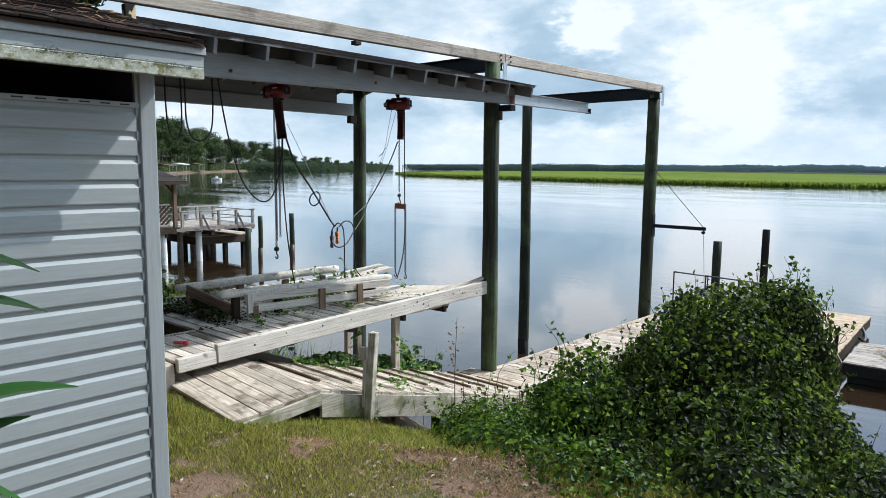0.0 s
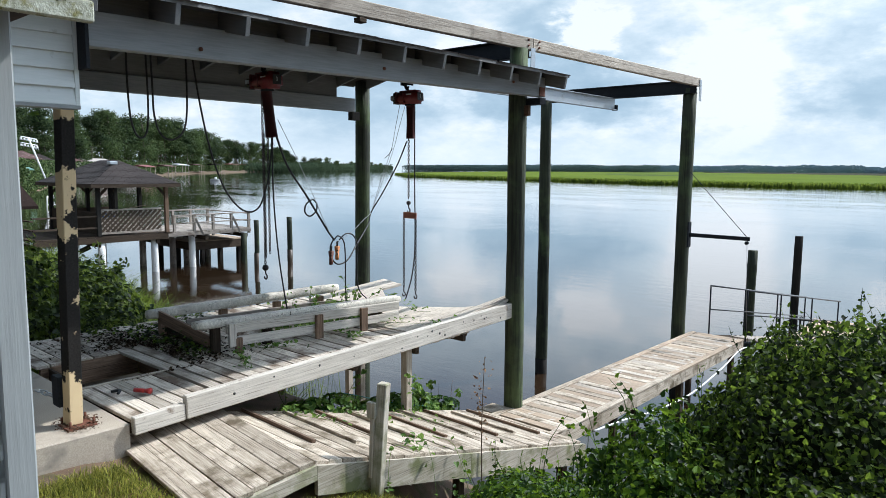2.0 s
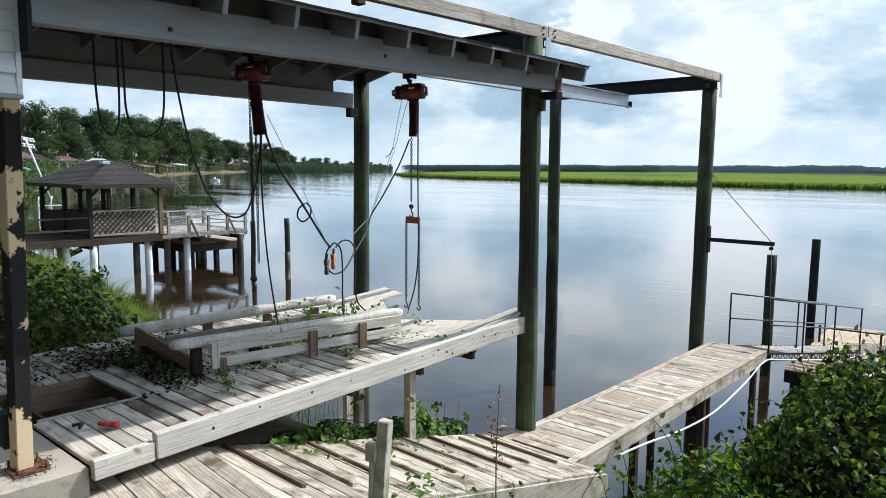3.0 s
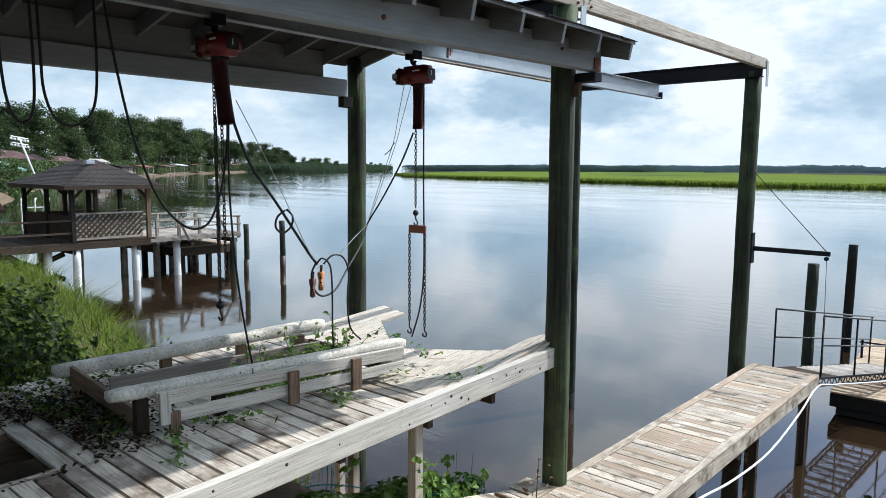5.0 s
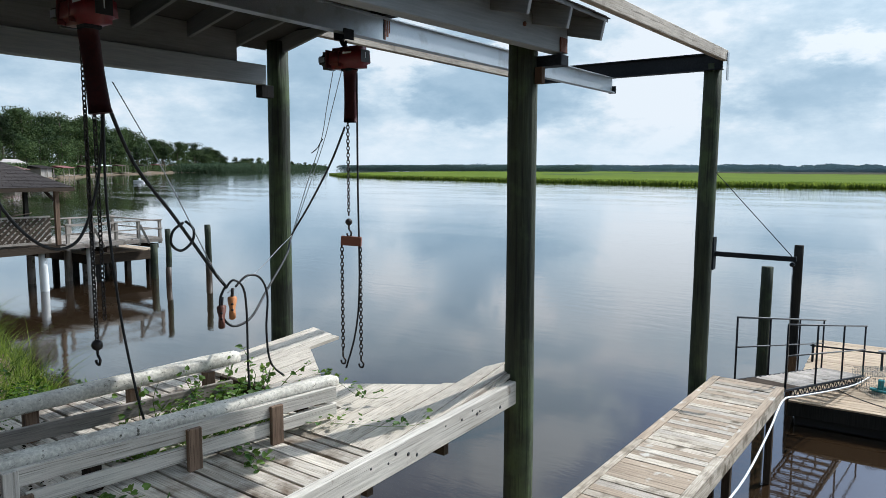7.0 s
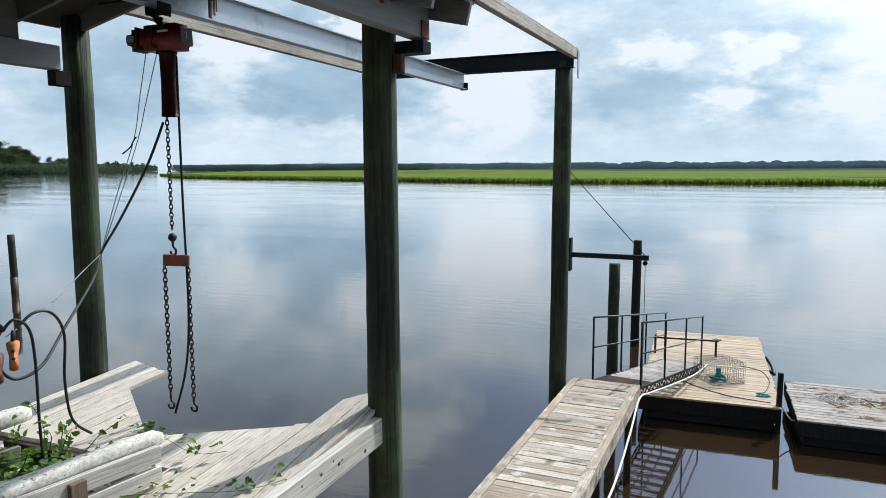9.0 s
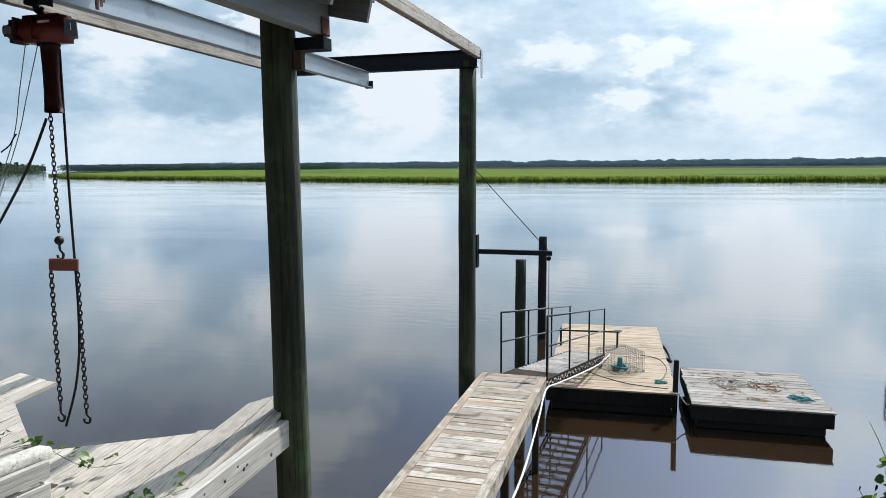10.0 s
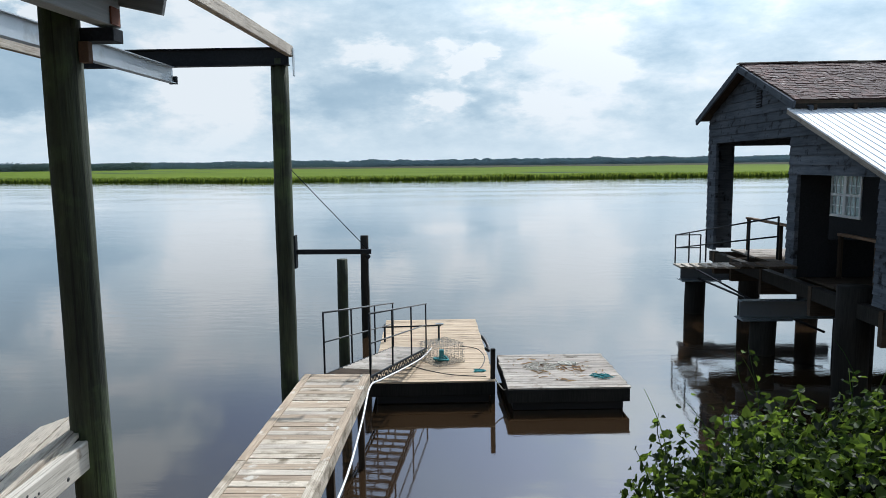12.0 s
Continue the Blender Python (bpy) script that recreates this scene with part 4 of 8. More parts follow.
# ---- shed ----
WX, WY = -3.70, 1.73
shed = thing("wall_shed", WX, 0, 1.5, "grey-blue vinyl sided shed wall with a dark open vent under the eave", "wall", kind="structure")
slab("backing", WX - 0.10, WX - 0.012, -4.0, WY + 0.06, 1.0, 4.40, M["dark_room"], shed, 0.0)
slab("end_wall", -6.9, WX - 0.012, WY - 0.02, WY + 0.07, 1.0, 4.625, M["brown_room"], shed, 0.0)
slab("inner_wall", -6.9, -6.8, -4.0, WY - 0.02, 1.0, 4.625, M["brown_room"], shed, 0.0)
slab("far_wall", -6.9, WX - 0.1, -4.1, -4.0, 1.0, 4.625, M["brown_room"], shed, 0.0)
COURSE = 0.1245
prof = [(-0.012, 0.0), (0.010, -0.004), (0.012, 0.003), (0.012, 0.078), (0.001, 0.098), (0.001, COURSE), (-0.012, COURSE)]
course = prism_mesh("siding_board", prof, -2.0, 2.0, M["siding"])
for k in range(23):
    z = 4.406 - COURSE * (k + 1)
    part("siding_board", course, shed, pose(WX, WY - 2.0, z))
part("top_trim", prism_mesh("top_trim", [(-0.03, 0), (0.018, 0), (0.018, 0.028), (-0.03, 0.028)], -4.0, WY, M["trim"], 0.003), shed, pose(WX, 0, 4.402))
for k in range(26):
    slab("trim_slot", WX + 0.0185, WX + 0.0195, WY - 0.10 - 0.10 * k, WY - 0.05 - 0.10 * k, 4.413, 4.420, M["black"], shed, 0.0)
slab("corner_post", WX - 0.075, WX + 0.022, WY, WY + 0.088, 1.0, 4.625, M["trim"], shed, 0.006)
slab("corner_fin", WX - 0.01, WX + 0.012, WY - 0.018, WY, 1.0, 4.625, M["trim"], shed, 0.002)
eave = thing("shed_eave", -3.4, 0, 4.5, "shed eave with lichen-stained fascia and dark worn shingles", "eave")
slab("fascia_board", -3.415, -3.39, -4.0, 1.94, 4.606, 4.665, M["siding"], eave, 0.002)
slab("fascia_lip", -3.415, -3.385, -4.0, 1.94, 4.545, 4.604, M["fascia"], eave, 0.004, "lichen-crusted lower fascia")
rm_ = random.Random(8)
mv, mf = [], []
for k in range(2600):
    yk = rm_.uniform(-4.0, 1.88)
    if noise.noise((yk * 1.7, 3.0, 0)) < -0.15 + rm_.uniform(-0.15, 0.15):
        continue
    zk = 4.604 + rm_.gauss(-0.006, 0.009)
    hk, wk, o = rm_.uniform(0.002, 0.006), rm_.uniform(0.003, 0.009), len(mv)
    xk = -3.3845 if zk < 4.604 else -3.3895
    mv += [(xk, yk, zk), (xk, yk + wk, zk), (xk, yk + wk * 0.6, zk + hk), (xk + 0.004, yk + wk * 0.5, zk + hk * 0.4)]
    mf += [(o, o + 1, o + 3), (o + 1, o + 2, o + 3), (o + 2, o, o + 3)]
tagged(part("moss", faces_mesh("moss", mv, mf, M["moss"]), eave, None, "dark moss along the fascia"), kind="stuff")
slab("drip_board", -3.42, -3.378, -4.0, 1.95, 4.667, 4.708, M["trim"], eave, 0.003)
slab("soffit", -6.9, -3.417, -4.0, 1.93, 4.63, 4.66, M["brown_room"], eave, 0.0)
slab("return_board", -3.8, -3.417, 1.915, 1.94, 4.628, 4.70, M["fascia"], eave, 0.003)
part("roof_deck", prism_mesh("roof_deck", [(-3.37, 4.717), (-6.35, 4.717 + 2.98 * 0.27), (-6.35, 4.697 + 2.98 * 0.27 - 0.05), (-3.37, 4.70)], -4.0, 1.935, M["dark_y"]), eave)


def eave_shingles():
    """Worn tabs in courses; those of the near end are single pieces, the rest one mesh."""
    rnd = random.Random(21)
    kinds, rest_v, rest_f = {}, [], []
    tilt = math.atan(0.27)
    for c in range(22):
        y = 1.955 - rnd.uniform(0, 0.12)
        while y > -4.0:
            w, t = rnd.choice((0.15, 0.20, 0.25, 0.30)), rnd.choice((0.006, 0.009, 0.013))
            ring = [(0, 0, -0.004), (0, w - 0.005, -0.004), (0, 0, t), (0, w - 0.005, t), (-0.185, 0, 0.003), (-0.185, w - 0.005, 0.003)]
            fs = [(2, 3, 5, 4), (0, 1, 3, 2), (0, 2, 4), (1, 5, 3)]
            m = Matrix.Translation((-3.35 - 0.135 * c + rnd.uniform(-0.012, 0.012), y - w, 4.726 + 0.27 * 0.135 * c)) @ Matrix.Rotation(tilt, 4, "Y")
            if y > 0.25:
                if (w, t) not in kinds:
                    kinds[w, t] = faces_mesh("shingle", ring, fs, M["shingle_brown"])
                part("shingle", kinds[w, t], eave, m)
            else:
                o = len(rest_v)
                rest_v += [tuple(m @ Vector(p)) for p in ring]
                rest_f += [tuple(o + i for i in q) for q in fs]
            y -= w
    tagged(part("shingle_courses", faces_mesh("shingle_courses", rest_v, rest_f, M["shingle_brown"]), eave), kind="stuff")


eave_shingles()
rn_ = np.random.default_rng(61)
nx_, ny_ = rn_.uniform(-5.6, -3.5, 210), rn_.uniform(-0.6, 1.9, 210)
tagged(part("roof_needle_litter", leaf_cloud("roof_needle_litter", np.stack([nx_, ny_, 4.748 + 0.27 * (-3.35 - nx_)], 1), rn_.normal(0, 0.15, (210, 3)) + [0.27, 0, 1], rn_.uniform(0.04, 0.14, 210), M["straw"], 0.1, 0.07, rn_)), "dry pine needles and twigs on the shed roof", "needles", kind="stuff")

# unseen wall, added to cut the sky light on faces towards the lawn
behind = thing("wall_behind", 0, -6.0, 0.0, "plain dark unseen wall added behind the lawn to block the sky", "wall", kind="structure")
slab("wall_body", -26.0, 26.0, -6.3, -6.0, 0.0, 9.5, M["slate_siding"], behind, 0.0)
# wall out of view, added to keep sky light off the deck
slab("back_wall", -11.2, -6.91, 1.72, 1.80, 1.0, 5.30, M["siding"], shed, 0.0)
# white gable piece, post and slab of the porch
gab = thing("wall_porch", -6.95, 2.5, 4.6, "off-white sided wall above the porch opening, mildewed", "wall", kind="structure")
slab("backing", -7.05, -6.962, 1.80, 3.24, 4.60, 5.34, M["dark_room"], gab, 0.0)
wprof = [(-0.012, 0.0), (0.022, 0.0), (0.022, 0.008), (0.000, 0.124), (0.0, 0.128), (-0.012, 0.128)]
wc = prism_mesh("siding_board", wprof, -0.72, 0.72, M["siding_white"])
for k in range(6):
    part("siding_board", wc, gab, pose(-6.95, 2.52, 4.60 + 0.128 * k))
slab("corner_trim", -7.05, -6.93, 3.24, 3.275, 4.585, 5.36, M["siding_white"], gab, 0.004)
slab("bottom_trim", -7.05, -6.925, 1.8, 3.275, 4.57, 4.598, M["trim"], gab, 0.003)
col = thing("steel_post", -7.46, 3.31, 1.97, "black square steel post with peeling cream paint on concrete", "post")
part("shaft", box_mesh("shaft", 0.115, 0.115, 2.66, M["peeled"], 0.006), col, pose(-7.45, 3.315, 3.30, -0.8, 0.9, 8), "peeling cream paint over black")
slab("base_plate", -7.56, -7.33, 3.20, 3.44, 1.953, 1.966, M["rust"], col, 0.003)
rr_ = random.Random(3)
fv, ff = [], []
for k in range(260):
    ang, rad = rr_.uniform(0, 6.28), 0.09 + 0.10 * rr_.random() ** 1.5
    fx_, fy_, fz_, fs_ = -7.45 + rad * math.cos(ang) * 1.25, 3.32 + rad * math.sin(ang), 1.955 + rr_.uniform(0, 0.035), rr_.uniform(0.006, 0.022)
    o = len(fv)
    fv += [(fx_ + rr_.uniform(-fs_, fs_), fy_ + rr_.uniform(-fs_, fs_), fz_ + rr_.uniform(-0.3, 0.8) * fs_) for _ in range(4)]
    ff += [(o, o + 1, o + 2), (o, o + 2, o + 3), (o, o + 3, o + 1), (o + 1, o + 3, o + 2)]
tagged(part("rust_flakes", faces_mesh("rust_flakes", fv, ff, M["flaking_rust"]), col, None, "crumbled dark rust flakes round the foot"), kind="stuff")
for dx, dy in ((-0.09, -0.09), (0.09, -0.09), (0.09, 0.10), (-0.09, 0.10)):
    sweep("anchor_bolt", [(-7.45 + dx, 3.32 + dy, 1.96), (-7.45 + dx, 3.32 + dy, 2.02)], 0.012, M["rust"], col, 6)
pad = thing("porch_slab", -8.6, 2.6, 1.3, "worn concrete porch slab beside the deck", "concrete slab")
slab("slab_body", -11.0, -7.16, 1.82, 3.64, 1.3, 1.952, M["concrete"], pad, 0.012)

# ---- deck beside the lift ----
DZ = 1.99
BOARD, GAP = 0.136, 0.012
rb = random.Random(17)


def plank_set(name, length, width, thick, material, axis, kinds=5):
    """A few worn planks, alike in size, to be shared."""
    out = []
    for k in range(kinds):
        sx, sy = (length, width) if axis == "x" else (width, length)
        out.append(box_mesh(name, sx, sy, thick, material, 0.004, 0.0012))
    return out


deck = thing("deck", -8.9, 6.0, 1.7, "weathered grey plank deck with gaps and a square hole beside the lift", "deck", kind="structure")
bar("fascia_beam", (-7.115, 4.115, 1.985), (-7.115, 9.17, 2.155), 0.075, 0.215, M["beam_x"], deck, 0.01)
bar("fascia_beam", (-7.125, 3.645, 1.935), (-7.125, 4.11, 1.95), 0.07, 0.155, M["beam_x"], deck, 0.008)
for y in (4.6, 5.05, 5.62, 6.1, 6.85, 7.12, 7.30, 7.38, 7.52, 7.62, 7.98, 8.20, 8.35, 8.42, 8.46, 8.78):
    zh = 1.985 + 0.0336 * (y - 4.1) + rb.uniform(-0.06, 0.06)
    sweep("bolt_hole", [(-7.082, y, zh), (-7.076, y, zh)], rb.uniform(0.008, 0.016), M["black"], deck, 8, smooth_steps=1)
for y in (5.2, 6.2, 7.2, 8.1):
    slab("joist", -10.7, -7.16, y - 0.03, y + 0.03, 1.87, 1.952, M["dark_x"], deck, 0.0)
for x in (-8.36, -9.46, -10.72):
    slab("joist", x - 0.025, x + 0.025, 3.70, 8.3, 1.85, 1.95, M["brown_y"], deck, 0.0)
slab("hole_liner", -9.44, -8.38, 4.76, 4.79, 1.70, 1.965, M["brown_x"], deck, 0.004)
# dark boards and a sheet added in place of the hole's deep shade
slab("hole_liner", -9.44, -8.38, 3.78, 3.81, 1.45, 1.95, M["dark_x"], deck, 0.0)
slab("hole_liner", -8.38, -8.365, 3.81, 4.76, 1.45, 1.95, M["dark_y"], deck, 0.0)
slab("hole_floor", -9.44, -8.38, 3.81, 4.76, 1.40, 1.44, M["pile_dark"], deck, 0.0)
slab("hole_liner", -9.455, -9.44, 3.80, 4.76, 1.70, 1.965, M["brown_y"], deck, 0.003)
for x, y in ((-7.25, 7.1), (-9.0, 7.9), (-10.4, 6.0), (-8.7, 4.9), (-10.2, 8.7)):
    slab("leg", x - 0.05, x + 0.05, y - 0.05, y + 0.05, -1.9 if y > 6 else 0.2, 1.93, M["grey_z"], deck, 0.006)
full = plank_set("plank", 3.58, BOARD, 0.036, M["deck_x"], "x")
short = plank_set("plank", 1.20, BOARD, 0.036, M["deck_x"], "x")
shortl = plank_set("plank", 1.27, BOARD, 0.036, M["deck_x"], "x")
y, k = 3.73, 0
while y < 8.2:
    z = DZ - 0.018 + rb.uniform(-0.005, 0.006)
    r = rb.uniform(-0.25, 0.25)
    if y < 4.62:
        part("plank", rb.choice(short), deck, pose(-7.76, y, z - 0.02, 0, 0, r))
        part("plank", rb.choice(shortl), deck, pose(-10.09, y, z, 0, 0, r))
    else:
        part("plank", rb.choice(full), deck, pose(-8.96 + rb.uniform(-0.02, 0.02), y, z, rb.uniform(-0.6, 0.6), 0, r))
    y += BOARD + GAP + rb.uniform(0, 0.010)
slab("edge_strip", -8.40, -8.365, 3.70, 4.70, 1.955, 1.985, M["grey_y"], deck, 0.003)

# the raised, broken outer apron: planks run out over the water
apron = thing("deck_apron", -9.0, 8.4, 2.0, "sun-bleached planks of the broken deck apron tilted above the water", "deck boards")


def apron_end(x):
    if x < -9.92:
        return 9.72 - 0.25 * (x + 10.36)
    if x < -9.0:
        return 9.14 - 0.74 * (x + 9.86)
    if x < -7.76:
        return 8.40 + 0.55 * (x + 8.85)
    return 9.50 - 0.2 * (x + 7.76) if x < -7.30 else 9.16


def apron_z(x, y):
    rise = 0.0 if x < -7.80 else 0.34 * (x + 7.80)
    return 2.004 + 0.075 * max(0.0, y - 7.55) + rise * max(0.0, (y - 7.7) / 1.5)


for k in range(23):
    xl, xr = -10.43 + k * 0.1435, -10.43 + k * 0.1435 + 0.136
    xm = (xl + xr) / 2
    y0 = 7.55 if xm > -8.3 else 8.05
    ya, yb = apron_end(min(xm, xl + 0.07)), apron_end(xm)
    if abs(apron_end(xl) - apron_end(xr)) < 0.2:
        ya, yb = apron_end(xl), apron_end(xr)
    vs, n = [], 6
    jog = rb.uniform(-0.004, 0.004)
    for i in range(n + 1):
        f = i / n
        for x, ye in ((xl, ya), (xr, yb)):
            y = y0 + (ye - y0) * f
            z = apron_z(x, y) + jog
            vs += [(x - xm, y - y0, z - 2.0), (x - xm, y - y0, z - 2.036)]
    fs = [(0, 2, 3, 1), (4 * n, 4 * n + 1, 4 * n + 3, 4 * n + 2)]
    for i in range(n):
        o = 4 * i
        fs += [(o, o + 4, o + 6, o + 2), (o + 1, o + 3, o + 7, o + 5), (o, o + 1, o + 5, o + 4), (o + 2, o + 6, o + 7, o + 3)]
    part("plank", faces_mesh("plank", vs, fs, M["pale_y"]), apron, pose(xm, y0, 2.0))
bar("edge_board", (-7.20, 8.0, 2.08), (-7.20, 9.16, 2.23), 0.04, 0.20, M["grey_x"], apron, 0.006)
bar("under_beam", (-10.3, 8.5, 1.93), (-7.3, 8.3, 1.93), 0.06, 0.10, M["dark_x"], apron, 0.004)

# ---- boat cradle ----
cr = thing("boat_cradle", -9.2, 6.6, DZ, "boat cradle with two grey carpeted bunks on timber frames", "boat cradle")


def bunk(p0, p1, w, h):
    p0, p1 = Vector(p0), Vector(p1)
    bm = bmesh.new()
    seg, rows = 16, []
    n = 26
    for i in range(n + 1):
        f = i / n
        c = p0.lerp(p1, f) - (p0 + p1) / 2
        row = []
        for k in range(seg):
            a = 2 * math.pi * k / seg
            e = 0.55
            cx, cz = math.copysign(abs(math.cos(a)) ** e, math.cos(a)) * w / 2, math.copysign(abs(math.sin(a)) ** e, math.sin(a)) * h / 2
            s = 1.0 if 0 < i < n else 0.86
            row.append(bm.verts.new(c + Vector((cx * s, 0, cz * s)) + Vector((random.uniform(-1, 1), 0, random.uniform(-1, 1))) * 0.0025))
        rows.append(row)
    for a, b in zip(rows, rows[1:]):
        for k in range(seg):
            bm.faces.new((a[k], a[(k + 1) % seg], b[(k + 1) % seg], b[k]))
    bm.faces.new(rows[0]), bm.faces.new(list(reversed(rows[-1])))
    bmesh.ops.recalc_face_normals(bm, faces=bm.faces)
    return part("bunk", mesh_of(bm, "bunk", M["carpet"], True), cr, Matrix.Translation((p0 + p1) / 2), "dirty grey carpeted bunk")


def cx(y):
    """The cradle's outer face; it stands askew on the deck."""
    return -8.395 + 0.125 * (y - 5.4)


bunk((-8.62, 5.05, 2.345), (-8.25, 7.93, 2.325), 0.15, 0.10)
bunk((-9.87, 5.10, 2.285), (-9.50, 7.86, 2.345), 0.16, 0.12)
bar("rail", (cx(5.36) - 0.062, 5.36, 2.285), (cx(7.85) - 0.062, 7.85, 2.255), 0.04, 0.115, M["beam_x"], cr, 0.004)
bar("rail", (cx(5.50) - 0.062, 5.50, 2.12), (cx(7.85) - 0.062, 7.85, 2.115), 0.04, 0.105, M["beam_x"], cr, 0.004)
bar("inner_rail", (-9.55, 5.45, 2.16), (-9.22, 7.6, 2.17), 0.04, 0.12, M["silver_x"], cr, 0.004)
for y, z0, z1, mm in ((5.41, 2.075, 2.345, "beam_z"), (5.485, 1.99, 2.17, "brown_z"), (6.56, 1.99, 2.30, "brown_z"), (7.24, 1.99, 2.30, "brown_z")):
    part("post", box_mesh("post", 0.04, 0.088 if y < 5.49 else 0.105, z1 - z0, M[mm], 0.004), cr, pose(cx(y) - 0.02, y, (z0 + z1) / 2, 0, 0, -7.1))
for y in (5.30, 5.95):
    slab("post", cx(y) - 0.24, cx(y) - 0.16, y - 0.05, y + 0.05, 1.99, 2.31, M["dark_z"], cr, 0.004)
for y in (5.30, 6.1, 6.9, 7.6):
    slab("post", cx(y) - 1.50, cx(y) - 1.42, y - 0.05, y + 0.05, 1.99, 2.24, M["brown_z"], cr, 0.004)
bar("cross_brace", (-9.80, 5.22, 2.26), (-8.72, 5.30, 2.10), 0.04, 0.15, M["brown_x"], cr, 0.004)
bar("cross_brace", (-9.80, 5.33, 2.07), (-8.70, 5.36, 2.07), 0.04, 0.14, M["dark_x"], cr, 0.004)
bar("cross_brace", (-9.52, 7.70, 2.12), (-8.36, 7.72, 2.12), 0.04, 0.14, M["dark_x"], cr, 0.004)
bar("end_block", (-8.33, 7.62, 2.06), (-8.29, 7.92, 2.06), 0.08, 0.09, M["grey_x"], cr, 0.004)

# ---- ramp from the lawn ----
KNEE_Y, RAMP_END = 4.45, 8.70


def ramp_z(y):
    if y < KNEE_Y:
        return 1.73 + 0.075 * (y - 3.5)
    return 1.80 - 0.2541 * (y - KNEE_Y)


ramp = thing("ramp", -6.4, 5.5, 1.2, "bleached plank ramp with raised cleats going down to the walkway", "ramp", kind="structure")
y, k = 3.54, 0
cuts = {}
while y < RAMP_END:
    w = 0.138
    xl, xr = -7.34 if y > 4.2 else -7.08, -5.66 + rb.uniform(-0.015, 0.02)
    if y < KNEE_Y:
        xl, skew = -7.50, 6.0
    else:
        skew = 1.5
    slope = math.degrees(math.atan(0.075 if y < KNEE_Y else -0.2541))
    key = (round(xr - xl, 1), rb.randrange(3))
    if key not in cuts:
        cuts[key] = box_mesh("plank", xr - xl, w, 0.036, M["ramp_x"], 0.004, 0.0015)
    part("plank", cuts[key], ramp, pose((xl + xr) / 2, y + (0.06 if y < KNEE_Y else 0), ramp_z(y) - 0.018 + rb.uniform(-0.004, 0.004), slope, 0, -skew if y < KNEE_Y else -skew))
    if y > KNEE_Y + 0.1 and k % 3 == 0 and y < 8.5:
        cx = -6.55 + rb.uniform(-0.1, 0.05)
        part("cleat", box_mesh("cleat", 1.15 + rb.uniform(-0.15, 0.1), 0.045, 0.034, M["brown_x"] if k % 2 else M["ramp_x"], 0.004), ramp, pose(cx - 0.15, y, ramp_z(y) + 0.017, slope, 0, -skew))
    y += w + 0.006
    k += 1
FX = -5.655


def side_board(x, y0, y1, depth, name="stringer"):
    zs = [(y0, ramp_z(y0) - 0.037), (y1, ramp_z(y1) - 0.037), (y1, ramp_z(y1) - 0.037 - depth), (y0, ramp_z(y0) - 0.037 - depth)]
    mid = Vector((x, (y0 + y1) / 2, zs[0][1]))
    v = [(dx, yy - mid.y, zz - mid.z) for dx in (-0.022, 0.022) for yy, zz in zs]
    f = [(0, 1, 2, 3), (7, 6, 5, 4), (0, 4, 5, 1), (1, 5, 6, 2), (2, 6, 7, 3), (3, 7, 4, 0)]
    return part(name, faces_mesh(name, v, f, M["stringer_y"]), ramp, Matrix.Translation(mid))


side_board(FX, 3.52, KNEE_Y - 0.002, 0.12)
side_board(FX, KNEE_Y + 0.002, 6.4, 0.25)
side_board(FX, 6.404, RAMP_END, 0.26)
side_board(-7.30, KNEE_Y, RAMP_END, 0.22)
for x, y in ((-5.8, 6.4), (-7.2, 6.6), (-5.8, 8.4)):
    slab("leg", x - 0.045, x + 0.045, y - 0.045, y + 0.045, -1.6, ramp_z(y) - 0.06, M["dark_z"], ramp, 0.005)
post = thing("ramp_post", -5.565, 5.06, 1.2, "leaning weathered timber post beside the ramp", "post")
part("shaft", box_mesh("shaft", 0.092, 0.092, 1.16, M["stringer_z"], 0.008, 0.002, 3), post, pose(-5.555, 5.06, 1.745, -2.6, 2.6, 20))
part("side_block", box_mesh("side_block", 0.08, 0.045, 0.14, M["stringer_z"], 0.006), post, pose(-5.585, 4.995, 2.10, 0, 0, 20))
part("side_strip", box_mesh("side_strip", 0.03, 0.04, 0.55, M["grey_z"], 0.004), post, pose(-5.59, 4.998, 1.77, 0, 2, 20))

# ---- walkway ----
WZ = 0.725
way = thing("walkway", -6.57, 12.1, 0.4, "pale worn plank walkway on short posts above the water", "walkway", kind="structure")
wset = [box_mesh("plank", 0.86, 0.142, 0.036, M[mm], 0.004, 0.0012) for mm in ("tan_x", "ramp_x", "tan_x", "grey_x", "ramp_x", "tan_x")]
y = 8.80
while y < 15.62:
    part("plank", rb.choice(wset), way, pose(-6.585, y, WZ - 0.018 + rb.uniform(-0.005, 0.004), rb.uniform(-0.5, 0.5), 0, rb.uniform(-0.4, 0.4)))
    y += 0.142 + 0.006
for x in (-7.075, -6.095):
    bar("edge_board", (x, 8.62, WZ - 0.012), (x, 12.2, WZ - 0.012), 0.115, 0.036, M["ramp_x"], way, 0.005)
    bar("edge_board", (x, 12.206, WZ - 0.012), (x, 15.66, WZ - 0.012), 0.115, 0.036, M["tan_x"], way, 0.005)
for x in (-7.10, -6.06):
    bar("stringer", (x, 8.5, WZ - 0.13), (x, 15.66, WZ - 0.13), 0.04, 0.19, M["ramp_x"], way, 0.005)
slab("end_board", -7.12, -6.04, 15.665, 15.70, WZ - 0.22, WZ - 0.03, M["dark_x"], way, 0.004)
for x in (-7.0, -6.15):
    for y in (10.4, 12.8, 15.3):
        slab("leg", x - 0.05, x + 0.05, y - 0.05, y + 0.05, -1.8, WZ - 0.22, M["dark_z"], way, 0.006)
